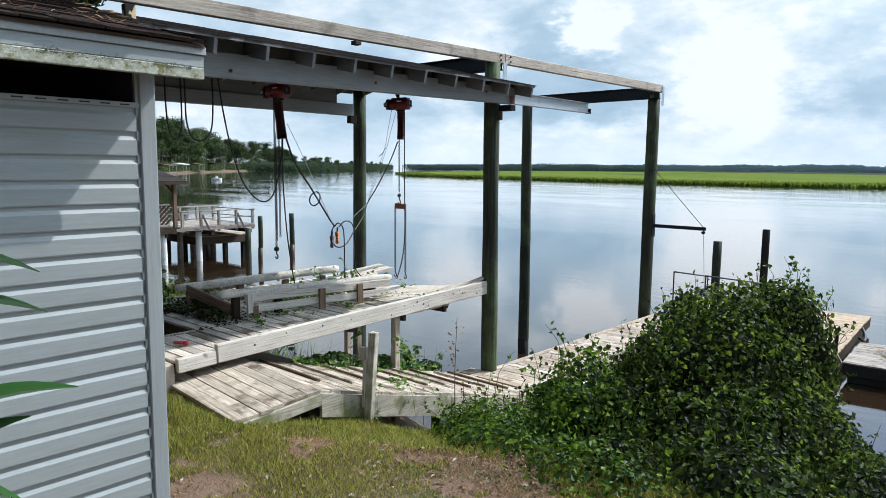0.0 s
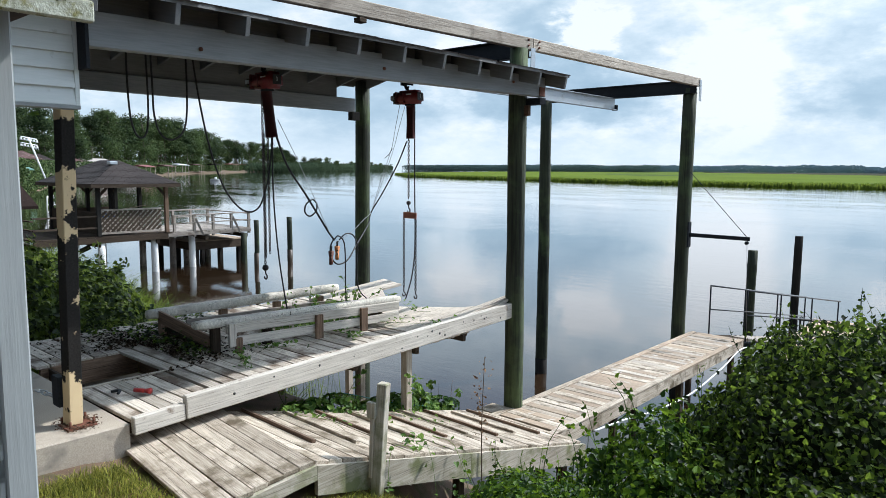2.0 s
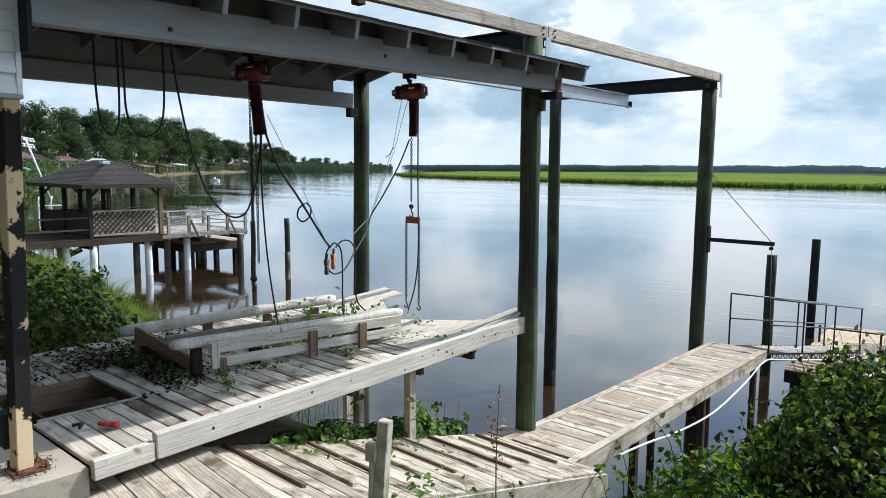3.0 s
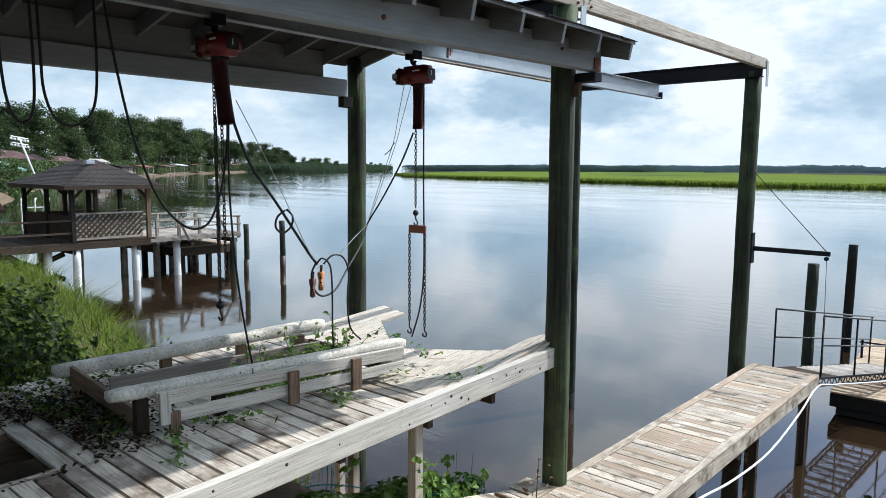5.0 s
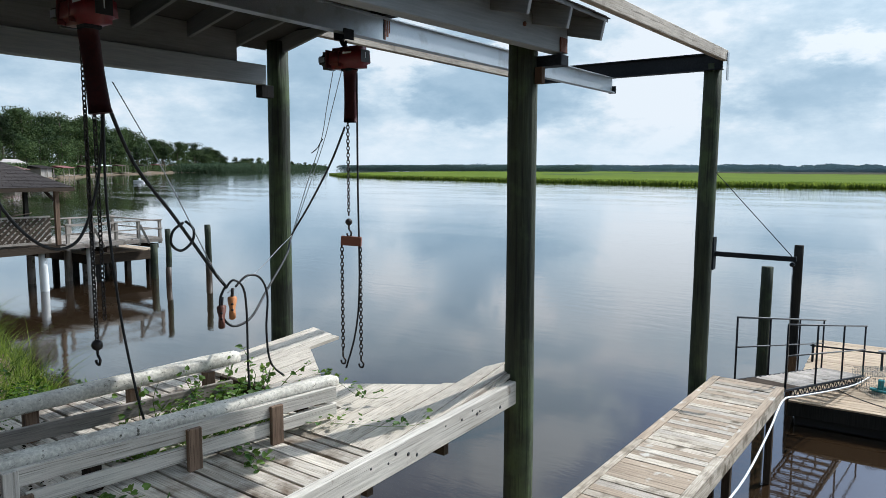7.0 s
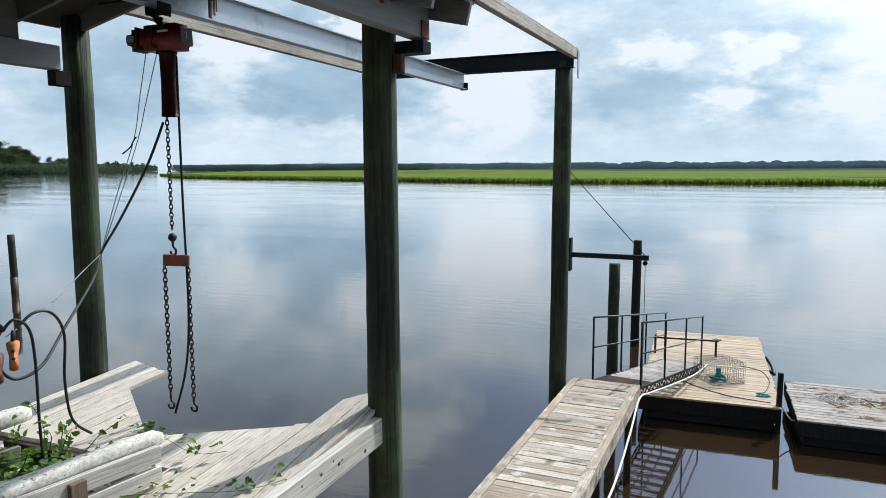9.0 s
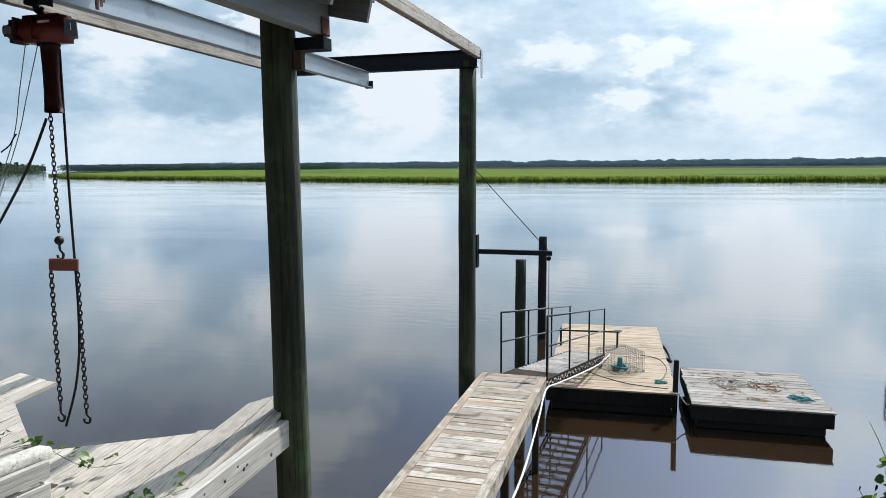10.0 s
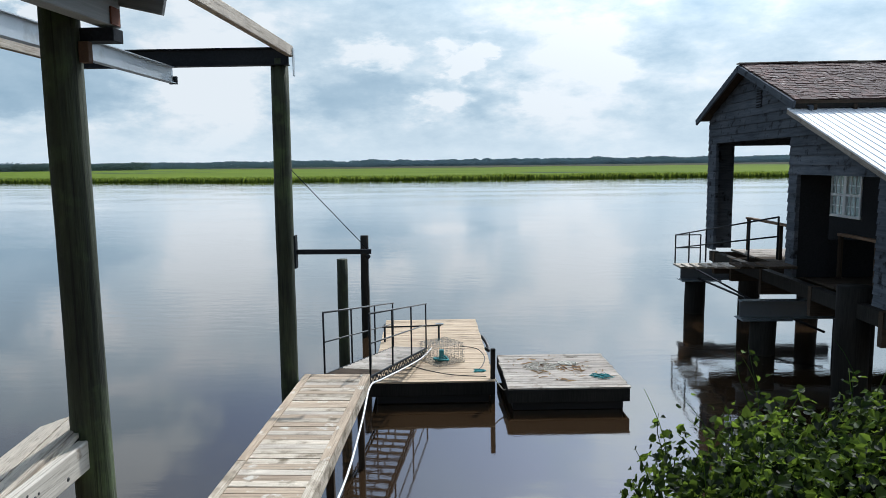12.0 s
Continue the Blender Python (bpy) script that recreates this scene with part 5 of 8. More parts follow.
slab("wide_plank", -7.40, -7.14, 8.72, 9.05, WZ - 0.03, WZ + 0.005, M["ramp_x"], way, 0.005)

# ---- gangway ----
gang = thing("gangway", -6.4, 15.9, 0.6, "narrow black steel gangway with pipe rails and slatted treads", "gangway")
G0, G1 = Vector((-6.46, 15.74, 0.655)), Vector((-5.80, 20.80, -0.18))
gd = (G1 - G0)
gs = Vector((gd.y, -gd.x, 0)).normalized() * 0.40
for k in range(21):
    f = (k + 0.4) / 21
    c = G0 + gd * f
    bar("tread", c - gs * 0.98, c + gs * 0.98, 0.125, 0.024, M["silver_x"] if k > 3 else M["dark_x"], gang, 0.003)
for s in (-1, 1):
    a, b = G0 + gs * s, G1 + gs * s
    dn = Vector((0, 0, -0.13))
    bar("chord", a, b, 0.035, 0.035, M["black_steel"], gang, 0.003)
    bar("chord", a + dn, b + dn, 0.03, 0.03, M["black_steel"], gang, 0.003)
    n = 40
    for k in range(n):
        p, q = a.lerp(b, k / n), a.lerp(b, (k + 1) / n)
        bar("lacing", p + (dn if k % 2 else Vector()), q + (Vector() if k % 2 else dn), 0.012, 0.012, M["black_steel"], gang, 0.0)
    top, mid = Vector((0, 0, 1.08)), Vector((0, 0, 0.57))
    for f in (0.02, 0.33, 0.66, 0.98):
        p = a.lerp(b, f)
        sweep("rail_post", [p, p + top], 0.017, M["black_steel"], gang, 8)
    sweep("handrail", [a.lerp(b, 0.02) + top, b + top], 0.017, M["rail_steel"], gang, 8)
    sweep("mid_rail", [a.lerp(b, 0.02) + mid, b + mid], 0.014, M["rail_steel"], gang, 8)
pipe = thing("white_water_pipe", -5.98, 13.0, 0.4, "white plastic water pipe along the walkway and gangway", "pipe")
sweep("pipe", [(-6.02, 9.6, 0.50), (-5.97, 10.4, 0.46), (-5.93, 11.4, 0.36), (-5.93, 12.8, 0.30), (-5.98, 14.4, 0.42), (-6.02, 15.5, 0.56), (-5.93, 16.2, 0.46), (-5.70, 17.8, 0.18), (-5.45, 19.6, -0.10), (-5.30, 20.8, -0.20)], 0.015, M["white_plastic"], pipe, 8)

# ---- floating docks ----
AFLOAT = (1.18, 0.797, -0.792, -0.750)           # scale and shift of what lies on the floats


def float_dock(cx, cy, sx, sy, top, turn, material, label, board=0.145, seed=3):
    t = thing("floating_dock", cx, cy, 0.0, label, "floating dock", "floating docks", turn=turn)
    base = pose(cx, cy, 0, 0, 0, turn)
    rnd = random.Random(seed)
    part("frame_board", box_mesh("frame_board", sx, 0.05, 0.26, M["pile_dark"], 0.006), t, base @ pose(0, -sy / 2 + 0.025, top - 0.17))
    part("frame_board", box_mesh("frame_board", sx, 0.05, 0.26, M["pile_dark"], 0.006), t, base @ pose(0, sy / 2 - 0.025, top - 0.17))
    part("frame_board", box_mesh("frame_board", 0.05, sy - 0.1, 0.26, M["pile_dark"], 0.006), t, base @ pose(-sx / 2 + 0.025, 0, top - 0.17))
    part("frame_board", box_mesh("frame_board", 0.05, sy - 0.1, 0.26, M["dark_y"], 0.006), t, base @ pose(sx / 2 - 0.025, 0, top - 0.17))
    part("float_block", box_mesh("float_block", sx - 0.2, sy - 0.2, 0.42, M["black"], 0.03), t, base @ pose(0, 0, top - 0.29))
    kinds = [box_mesh("plank", sx + rnd.uniform(-0.01, 0.03), board, 0.034, material, 0.004, 0.001) for _ in range(5)]
    n = int(sy / (board + 0.007))
    for k in range(n):
        part("plank", rnd.choice(kinds), t, base @ pose(rnd.uniform(-0.012, 0.012), -sy / 2 + (k + 0.5) * sy / n, top - 0.017 + rnd.uniform(-0.003, 0.004), 0, 0, rnd.uniform(-0.15, 0.15)))
    return t


float_dock(-5.315, 21.25, 2.55, 5.84, -0.254, 3.5, M["dock_x"], "tan plank floating dock at the foot of the gangway")
float_dock(-2.47, 19.24, 2.43, 2.50, -0.266, 3.0, M["silver_x"], "grey weathered plank float moored beside the dock", seed=8)
for x, y, r, top, lab in ((-7.38, 24.29, 0.122, 2.18, "dark mooring pile standing beyond the dock"), (-7.12, 19.32, 0.120, 2.17, "stout dark mooring pile beside the dock")):
    t = thing("mooring_pile", x, y, -2.0, lab, "mooring pile", "mooring piles")
    part("shaft", pile_mesh("shaft", r, r * 0.95, top + 2.0, M["pile_dark"] if y > 20 else M["pile"], seed=int(r * 1000)), t, pose(x, y, -2.0))
t = thing("mooring_stake", -3.99, 16.40, -0.8, "thin dark steel stake between the floats", "mooring stake")
part("shaft", box_mesh("shaft", 0.075, 0.075, 1.76, M["pile_dark"], 0.006), t, pose(-3.99, 16.40, 0.08, 0, 0.6, 10))
resize(t, *AFLOAT)
arm = thing("davit_arm", -7.1, 15.3, 2.6, "black steel arm bolted to a piling, holding up the gangway", "davit arm")
slab("mount_plate", -7.105, -7.075, 15.13, 15.27, 2.58, 3.10, M["black_steel"], arm, 0.004)
bar("arm", (-7.08, 15.2, 2.835), (-5.92, 15.32, 2.82), 0.06, 0.075, M["black_steel"], arm, 0.004)
sweep("stay_cable", [(-7.12, 15.2, 4.12), (-5.98, 15.31, 2.86)], 0.007, M["black_steel"], arm, 6)
sweep("hang_cable", [(-5.97, 15.32, 2.79), (-6.02, 15.75, 0.80)], 0.006, M["wire"], arm, 6)
sweep("pulley", [(-5.97, 15.28, 2.74), (-5.97, 15.34, 2.74)], 0.035, M["black_steel"], arm, 10)

# wire crab trap and ropes on the docks
trap = thing("crab_trap", -4.95, 17.5, 0.42, "rusted wire mesh crab trap with teal netting on the dock", "crab trap")


def wire_cage(cx, cy, z0, s, h, n):
    verts, faces = [], []

    def strand(a, b, r=0.0017):
        a, b = Vector(a), Vector(b)
        d = (b - a).normalized()
        u = d.orthogonal().normalized() * r
        v = d.cross(u)
        o = len(verts)
        for p in (a, b):
            verts.extend([p + u, p + v, p - u, p - v])
        for k in range(4):
            faces.append((o + k, o + (k + 1) % 4, o + 4 + (k + 1) % 4, o + 4 + k))

    for k in range(n + 1):
        f = -s / 2 + s * k / n
        for g in (-s / 2, s / 2):
            strand((f, g, 0), (f, g, h)), strand((g, f, 0), (g, f, h))
        strand((f, -s / 2, h), (f, s / 2, h)), strand((-s / 2, f, h), (s / 2, f, h))
        strand((f, -s / 2, 0.0), (f, s / 2, 0.0)), strand((-s / 2, f, 0.0), (s / 2, f, 0.0))
    levels = max(1, int(n * h / s))
    for k in range(levels + 1):
        z = h * k / levels
        for g in (-s / 2, s / 2):
            strand((-s / 2, g, z), (s / 2, g, z)), strand((g, -s / 2, z), (g, s / 2, z))
    return verts, faces


v, f = wire_cage(0, 0, 0, 0.62, 0.36, 14)
part("cage", faces_mesh("cage", v, f, M["trap_wire"]), trap, pose(-4.93, 17.5, 0.435, 0, 0, 38))
part("bottom_frame", faces_mesh("bottom_frame", *wire_cage(0, 0, 0, 0.63, 0.02, 1), M["black"]), trap, pose(-4.93, 17.5, 0.43, 0, 0, 38))
sweep("netting", [(-5.05, 17.45, 0.46), (-4.9, 17.6, 0.50), (-4.8, 17.45, 0.46), (-4.95, 17.35, 0.49), (-5.08, 17.52, 0.47), (-4.85, 17.55, 0.46)], 0.022, M["teal"], trap, 6)
part("bait_box", box_mesh("bait_box", 0.09, 0.09, 0.20, M["teal"], 0.01), trap, pose(-4.93, 17.5, 0.55))
resize(trap, *AFLOAT)


def rope_pile(name, cx, cy, z, r, turns, material, label, thick=0.011, seed=2, flat=True):
    rnd = random.Random(seed)
    t = thing(name, cx, cy, z, label, "rope")
    pts = []
    for k in range(turns * 9):
        a = 2 * math.pi * k / 9 + rnd.uniform(-0.3, 0.3)
        rr = r * rnd.uniform(0.15, 1.15)
        pts.append((cx + rr * math.cos(a), cy + rr * math.sin(a) * 0.8, z + thick + rnd.uniform(0, 0.02)))
    sweep("coil", pts, thick, material, t, 6, smooth_steps=3)
    return resize(t, *AFLOAT)


rope_pile("rope_coil", -2.55, 17.35, 0.41, 0.17, 11, M["rope"], "tangled bleached rope coil on the float", 0.007)
rope_pile("rope_tangle", -3.05, 17.15, 0.41, 0.32, 9, M["rope"], "frayed pale rope spread on the grey float", 0.0045, 5)
rope_pile("rope_tangle", -2.05, 16.55, 0.41, 0.20, 7, M["teal"], "small teal rope tangle on the float edge", 0.0055, 7)
rope_pile("rope_coil", -4.22, 16.85, 0.42, 0.11, 8, M["teal"], "small teal rope coil on the tan dock", 0.006, 9)
t = thing("dock_line", -4.8, 17.0, 0.42, "thin dark line lying loose across the dock", "rope")
sweep("line", [(-5.6, 17.3, 0.43), (-5.2, 16.9, 0.43), (-4.7, 16.6, 0.43), (-4.1, 16.5, 0.43)], 0.007, M["black"], t, 6)
resize(t, *AFLOAT)
t = thing("dock_line", -4.3, 18.0, 0.42, "thin dark line curled at the dock edge", "rope")
sweep("line", [(-4.6, 18.6, 0.43), (-4.25, 18.4, 0.43), (-4.1, 17.8, 0.43), (-4.15, 17.2, 0.43), (-4.22, 16.95, 0.43)], 0.007, M["black"], t, 6)
resize(t, *AFLOAT)
t = thing("mooring_line", -3.9, 16.6, 0.3, "mooring line tying the float to the stake", "rope")
sweep("line", [(-3.95, 16.42, 0.42), (-3.8, 16.3, 0.25), (-3.7, 16.15, 0.38)], 0.011, M["rope"], t, 6)
resize(t, *AFLOAT)
t = thing("dock_fender", -4.2, 19.2, 0.2, "black rubber fender strip on the dock side", "fender")
sweep("strip", [(-4.13, 19.6, 0.40), (-4.02, 19.4, 0.28), (-3.98, 19.1, 0.20), (-4.05, 18.9, 0.30)], 0.035, M["black"], t, 8)
resize(t, *AFLOAT)
t = thing("dock_bar", -5.6, 18.9, 0.6, "low dark steel bars at the gangway landing", "rail")
bar("bar", (-6.25, 19.0, 0.74), (-5.0, 19.15, 0.74), 0.03, 0.03, M["black_steel"], t)
for x in (-6.2, -5.05):
    bar("upright", (x, 19.0 + (x + 6.2) * 0.1, 0.42), (x, 19.0 + (x + 6.2) * 0.1, 0.80), 0.04, 0.04, M["black_steel"], t)
slab("roller", -5.12, -4.95, 19.08, 19.14, 0.76, 0.80, M["galv"], t, 0.01)
resize(t, *AFLOAT)

# ---- hoists ----
def letter(name, text, size, m, material, parent):
    cu = bpy.data.curves.new(name, "FONT")
    cu.body, cu.size, cu.extrude, cu.align_x, cu.align_y = text, size, 0.0008, "CENTER", "CENTER"
    ob = new(name, cu)
    me = bpy.data.meshes.new_from_object(ob)
    bpy.data.objects.remove(ob)
    me.materials.append(material)
    return part(name, me, parent, m)


def hoist(y, number, label):
    h = thing("chain_hoist", -8.93, y, 5.1, label, "chain hoist", "chain hoists")
    z = 5.215
    # trolley and hook
    for s in (-1, 1):
        slab("trolley_plate", -8.93 + s * 0.065 - 0.006, -8.93 + s * 0.065 + 0.006, y - 0.07, y + 0.07, 5.395, 5.495, M["black_steel"], h, 0.003)
    slab("trolley_bar", -9.0, -8.86, y - 0.025, y + 0.025, 5.405, 5.435, M["black_steel"], h, 0.003)
    sweep("hook", [(-8.93, y, 5.44), (-8.965, y, 5.41), (-8.96, y, 5.37), (-8.92, y, 5.355), (-8.895, y, 5.38)], 0.016, M["black_steel"], h, 8)
    sweep("hook_eye", [(-8.93, y - 0.03, 5.35), (-8.95, y, 5.38), (-8.93, y + 0.03, 5.35), (-8.91, y, 5.325), (-8.93, y - 0.03, 5.35)], 0.012, M["black_steel"], h, 8)
    # body: bulged housing with a flat lower edge
    bm = bmesh.new()
    bmesh.ops.create_cube(bm, size=1.0)
    bmesh.ops.scale(bm, vec=(0.42, 0.24, 0.20), verts=bm.verts)
    bmesh.ops.bevel(bm, geom=list(bm.edges), offset=0.045, segments=3, affect="EDGES")
    for v in bm.verts:
        if v.co.z > 0:
            v.co.x *= 0.985
            v.co.y *= 0.92
    part("housing", mesh_of(bm, "housing", M["hoist_red"], True), h, pose(-8.86, y, z))
    bm = bmesh.new()
    bmesh.ops.create_cube(bm, size=1.0)
    bmesh.ops.scale(bm, vec=(0.16, 0.22, 0.17), verts=bm.verts)
    bmesh.ops.bevel(bm, geom=list(bm.edges), offset=0.05, segments=3, affect="EDGES")
    part("motor_cover", mesh_of(bm, "motor_cover", M["black"], True), h, pose(-9.135, y, z - 0.005), "black finned motor cover")
    slab("motor_band", -9.075, -9.060, y - 0.115, y + 0.115, z - 0.088, z + 0.085, M["bag_red"], h, 0.003)
    slab("data_plate", -9.17, -9.09, y - 0.113, y - 0.109, z - 0.03, z + 0.02, M["galv"], h, 0.0)
    slab("number_plate", -8.648, -8.644, y - 0.065, y + 0.055, z - 0.055, z + 0.06, M["black"], h, 0.0)
    letter("number", number, 0.075, pose(-8.6425, y - 0.005, z + 0.008, 90, 0, 90), M["white_paint"], h)
    slab("badge", -8.83, -8.72, y - 0.1215, y - 0.1195, z + 0.025, z + 0.042, M["white_plastic"], h, 0.0)
    slab("seam", -8.895, -8.885, y - 0.1205, y + 0.12, z - 0.085, z + 0.07, M["bag_red"], h, 0.0)
    slab("chain_guide", -8.92, -8.80, y - 0.06, y + 0.06, z - 0.125, z - 0.09, M["black_steel"], h, 0.006)
    return h


def bag(h, x, y, z0, z1, tilt, label):
    bm = bmesh.new()
    L = z1 - z0
    rows = []
    for i in range(9):
        f = i / 8
        w = 0.066 * (1.0 - 0.12 * math.sin(f * 3.1)) * (1 + 0.15 * f if tilt else 1.0)
        d = 0.050
        row = []
        for k in range(14):
            a = 2 * math.pi * k / 14
            c, s = math.cos(a), math.sin(a)
            row.append(bm.verts.new((math.copysign(abs(c) ** 0.6, c) * w, math.copysign(abs(s) ** 0.6, s) * d, -f * L)))
        rows.append(row)
    for a, b in zip(rows, rows[1:]):
        for k in range(14):
            bm.faces.new((a[k], b[k], b[(k + 1) % 14], a[(k + 1) % 14]))
    bm.faces.new(rows[-1])
    bmesh.ops.solidify(bm, geom=list(bm.faces), thickness=0.004)
    part("chain_bag", mesh_of(bm, "chain_bag", M["bag_red"], True), h, pose(x, y, z1, 0, tilt, 30), label)


def chain(h, name, x, y, z1, z0, pitch=0.033, wire=0.0045):
    part(name, chain_mesh(name, z1 - z0, pitch, wire, M["chain"]), h, pose(x, y, z1, 0, 0, 25))


def hook_block(h, x, y, z, big=1.0):
    bm = bmesh.new()
    bmesh.ops.create_uvsphere(bm, u_segments=10, v_segments=7, radius=0.036 * big)
    part("hook_block", mesh_of(bm, "hook_block", M["chain"], True), h, pose(x, y, z))
    sweep("hook", [(x, y, z - 0.03), (x + 0.004, y, z - 0.075), (x + 0.032, y, z - 0.105), (x + 0.018, y, z - 0.145), (x - 0.016, y, z - 0.14), (x - 0.026, y, z - 0.115)], 0.010, M["chain"], h, 7)


h2 = hoist(8.80, "1", "red electric chain hoist hanging beyond the roof end")
bag(h2, -8.85, 8.80, 4.60, 5.10, 0, "dark red vinyl chain bag")
chain(h2, "load_chain", -8.89, 8.80, 5.08, 3.66, 0.034, 0.005)
hook_block(h2, -8.89, 8.80, 3.62)
part("lift_plate", box_mesh("lift_plate", 0.21, 0.035, 0.095, M["rust_plate"], 0.006), h2, pose(-8.86, 8.80, 3.43, 0, 3, 30), "orange rusty spreader plate")
chain(h2, "sling_chain", -8.955, 8.765, 3.40, 2.27, 0.038, 0.006)
chain(h2, "sling_chain", -8.785, 8.85, 3.40, 2.24, 0.038, 0.006)
for x, y, z in ((-8.955, 8.765, 2.27), (-8.785, 8.85, 2.24)):
    sweep("sling_hook", [(x, y, z + 0.02), (x, y, z - 0.03), (x + 0.03, y, z - 0.06), (x + 0.02, y, z - 0.10), (x - 0.02, y, z - 0.10), (x - 0.03, y, z - 0.07)], 0.010, M["chain"], h2, 7)
h1 = hoist(6.26, "1", "red electric chain hoist under the roof, numbered one")
bag(h1, -8.88, 6.26, 4.52, 5.09, -6, "dark red vinyl chain bag, twisted")
chain(h1, "load_chain", -8.98, 6.26, 5.09, 2.88, 0.034, 0.005)
chain(h1, "load_chain", -8.93, 6.30, 5.09, 3.05, 0.034, 0.005)
chain(h1, "load_chain", -8.90, 6.22, 4.6, 3.0, 0.034, 0.005)
hook_block(h1, -8.98, 6.26, 2.86, 1.15)

# ---- cords and wires ----
def cord(pts, r, label, material="black", name="power_cord", cat="cord"):
    t = thing(name, *pts[0], label, cat)
    sweep("strand", pts, r, M[material], t, 7, smooth_steps=6)
    return t


CX = -8.9
cord([(CX, 4.53, 5.46), (CX, 4.53, 5.0), (CX, 4.55, 4.68), (CX, 4.60, 4.50), (CX, 4.67, 4.46), (CX, 4.73, 4.55), (CX, 4.75, 4.85), (CX, 4.74, 5.46)], 0.011, "slack black power cord looped under the roof")
cord([(CX + .03, 4.78, 5.46), (CX + .03, 4.79, 5.0), (CX + .03, 4.80, 4.70), (CX + .03, 4.87, 4.50), (CX + .03, 5.0, 4.45), (CX + .03, 5.14, 4.56), (CX + .03, 5.19, 4.85), (CX + .03, 5.19, 5.46)], 0.011, "black power cord hanging in a loop")
cord([(CX, 5.28, 5.45), (CX, 5.36, 4.9), (CX, 5.48, 4.35), (CX, 5.66, 3.88), (CX, 5.90, 3.62), (CX, 6.12, 3.64), (CX, 6.26, 3.95), (CX, 6.33, 4.35), (CX, 6.34, 4.6)], 0.011, "long black power cord sagging to the hoist")
cord([(-8.88, 6.34, 4.62), (-8.88, 6.33, 3.9), (-8.90, 6.40, 3.1), (-8.92, 6.52, 2.4), (-8.95, 6.62, 2.06)], 0.010, "black control cord dropping to the deck")
cord([(-8.86, 6.36, 4.60), (-8.88, 6.55, 4.18), (-8.90, 6.85, 3.80), (-8.91, 7.06, 3.52), (-8.92, 7.24, 3.28), (-8.92, 7.34, 3.16)], 0.014, "taut black control cord beside the rear piling")
cord([(-8.90, 6.95, 3.72), (-8.90, 6.86, 3.66), (-8.90, 6.84, 3.56), (-8.90, 6.92, 3.50), (-8.90, 7.02, 3.56), (-8.90, 7.04, 3.66), (-8.90, 6.97, 3.73)], 0.011, "ring of black cord taped to the line")
cord([(-8.93, 7.35, 3.16), (-8.93, 7.29, 3.05), (-8.93, 7.31, 2.90), (-8.93, 7.42, 2.80), (-8.95, 7.62, 2.84), (-9.2, 8.0, 3.0), (-9.6, 8.6, 3.25), (-9.9, 8.95, 3.43), (-9.6, 8.92, 3.75), (-9.2, 8.86, 4.2), (-8.95, 8.82, 4.56)], 0.011, "black control cord tied to the piling and second hoist")
cord([(-8.92, 7.34, 3.14), (-8.92, 7.42, 3.20), (-8.92, 7.52, 3.12), (-8.92, 7.55, 2.9), (-8.92, 7.55, 2.45), (-8.9, 7.55, 2.10)], 0.010, "black cord loop hanging beside the pendants")
cord([(-8.92, 7.44, 3.14), (-8.92, 7.56, 3.22), (-8.92, 7.70, 3.19), (-8.92, 7.78, 3.02), (-8.92, 7.76, 2.7), (-8.92, 7.80, 2.4), (-8.92, 7.95, 2.24)], 0.010, "black cord loop ending on the bunk")
cord([(-8.85, 6.4, 4.75), (-8.88, 6.8, 4.1), (-8.90, 7.2, 3.35), (-8.92, 7.36, 3.14)], 0.004, "thin steel wire beside the control cord", "wire", "wire_line", "wire")
cord([(-9.08, 8.80, 5.12), (-9.28, 8.90, 4.78), (-9.478, 9.0, 4.443), (-9.70, 8.98, 3.95), (-9.9, 8.95, 3.43)], 0.004, "thin wire from the hoist to the piling", "wire", "wire_line", "wire")
cord([(-8.96, 8.80, 5.12), (-9.24, 8.92, 4.72), (-9.43, 9.0, 4.443), (-9.68, 8.99, 3.92), (-9.92, 8.96, 3.40)], 0.004, "second thin wire from the hoist to the piling", "wire", "wire_line", "wire")
cord([(-9.45, 9.0, 4.46), (-9.49, 9.0, 4.42), (-9.53, 9.0, 4.37), (-9.625, 9.0, 4.314)], 0.006, "twisted wire end knotted to the others", "black", "wire_line", "wire")
cord([(-8.92, 7.36, 3.10), (-9.2, 7.9, 3.2), (-9.6, 8.5, 3.33), (-9.9, 8.95, 3.42)], 0.004, "thin wire stretched to the piling", "wire", "wire_line", "wire")
cord([(-8.80, 8.84, 5.08), (-8.80, 8.84, 4.0), (-8.80, 8.85, 3.0), (-8.84, 8.83, 2.5), (-8.93, 8.78, 2.12)], 0.010, "black cord hanging straight beside the sling chains")
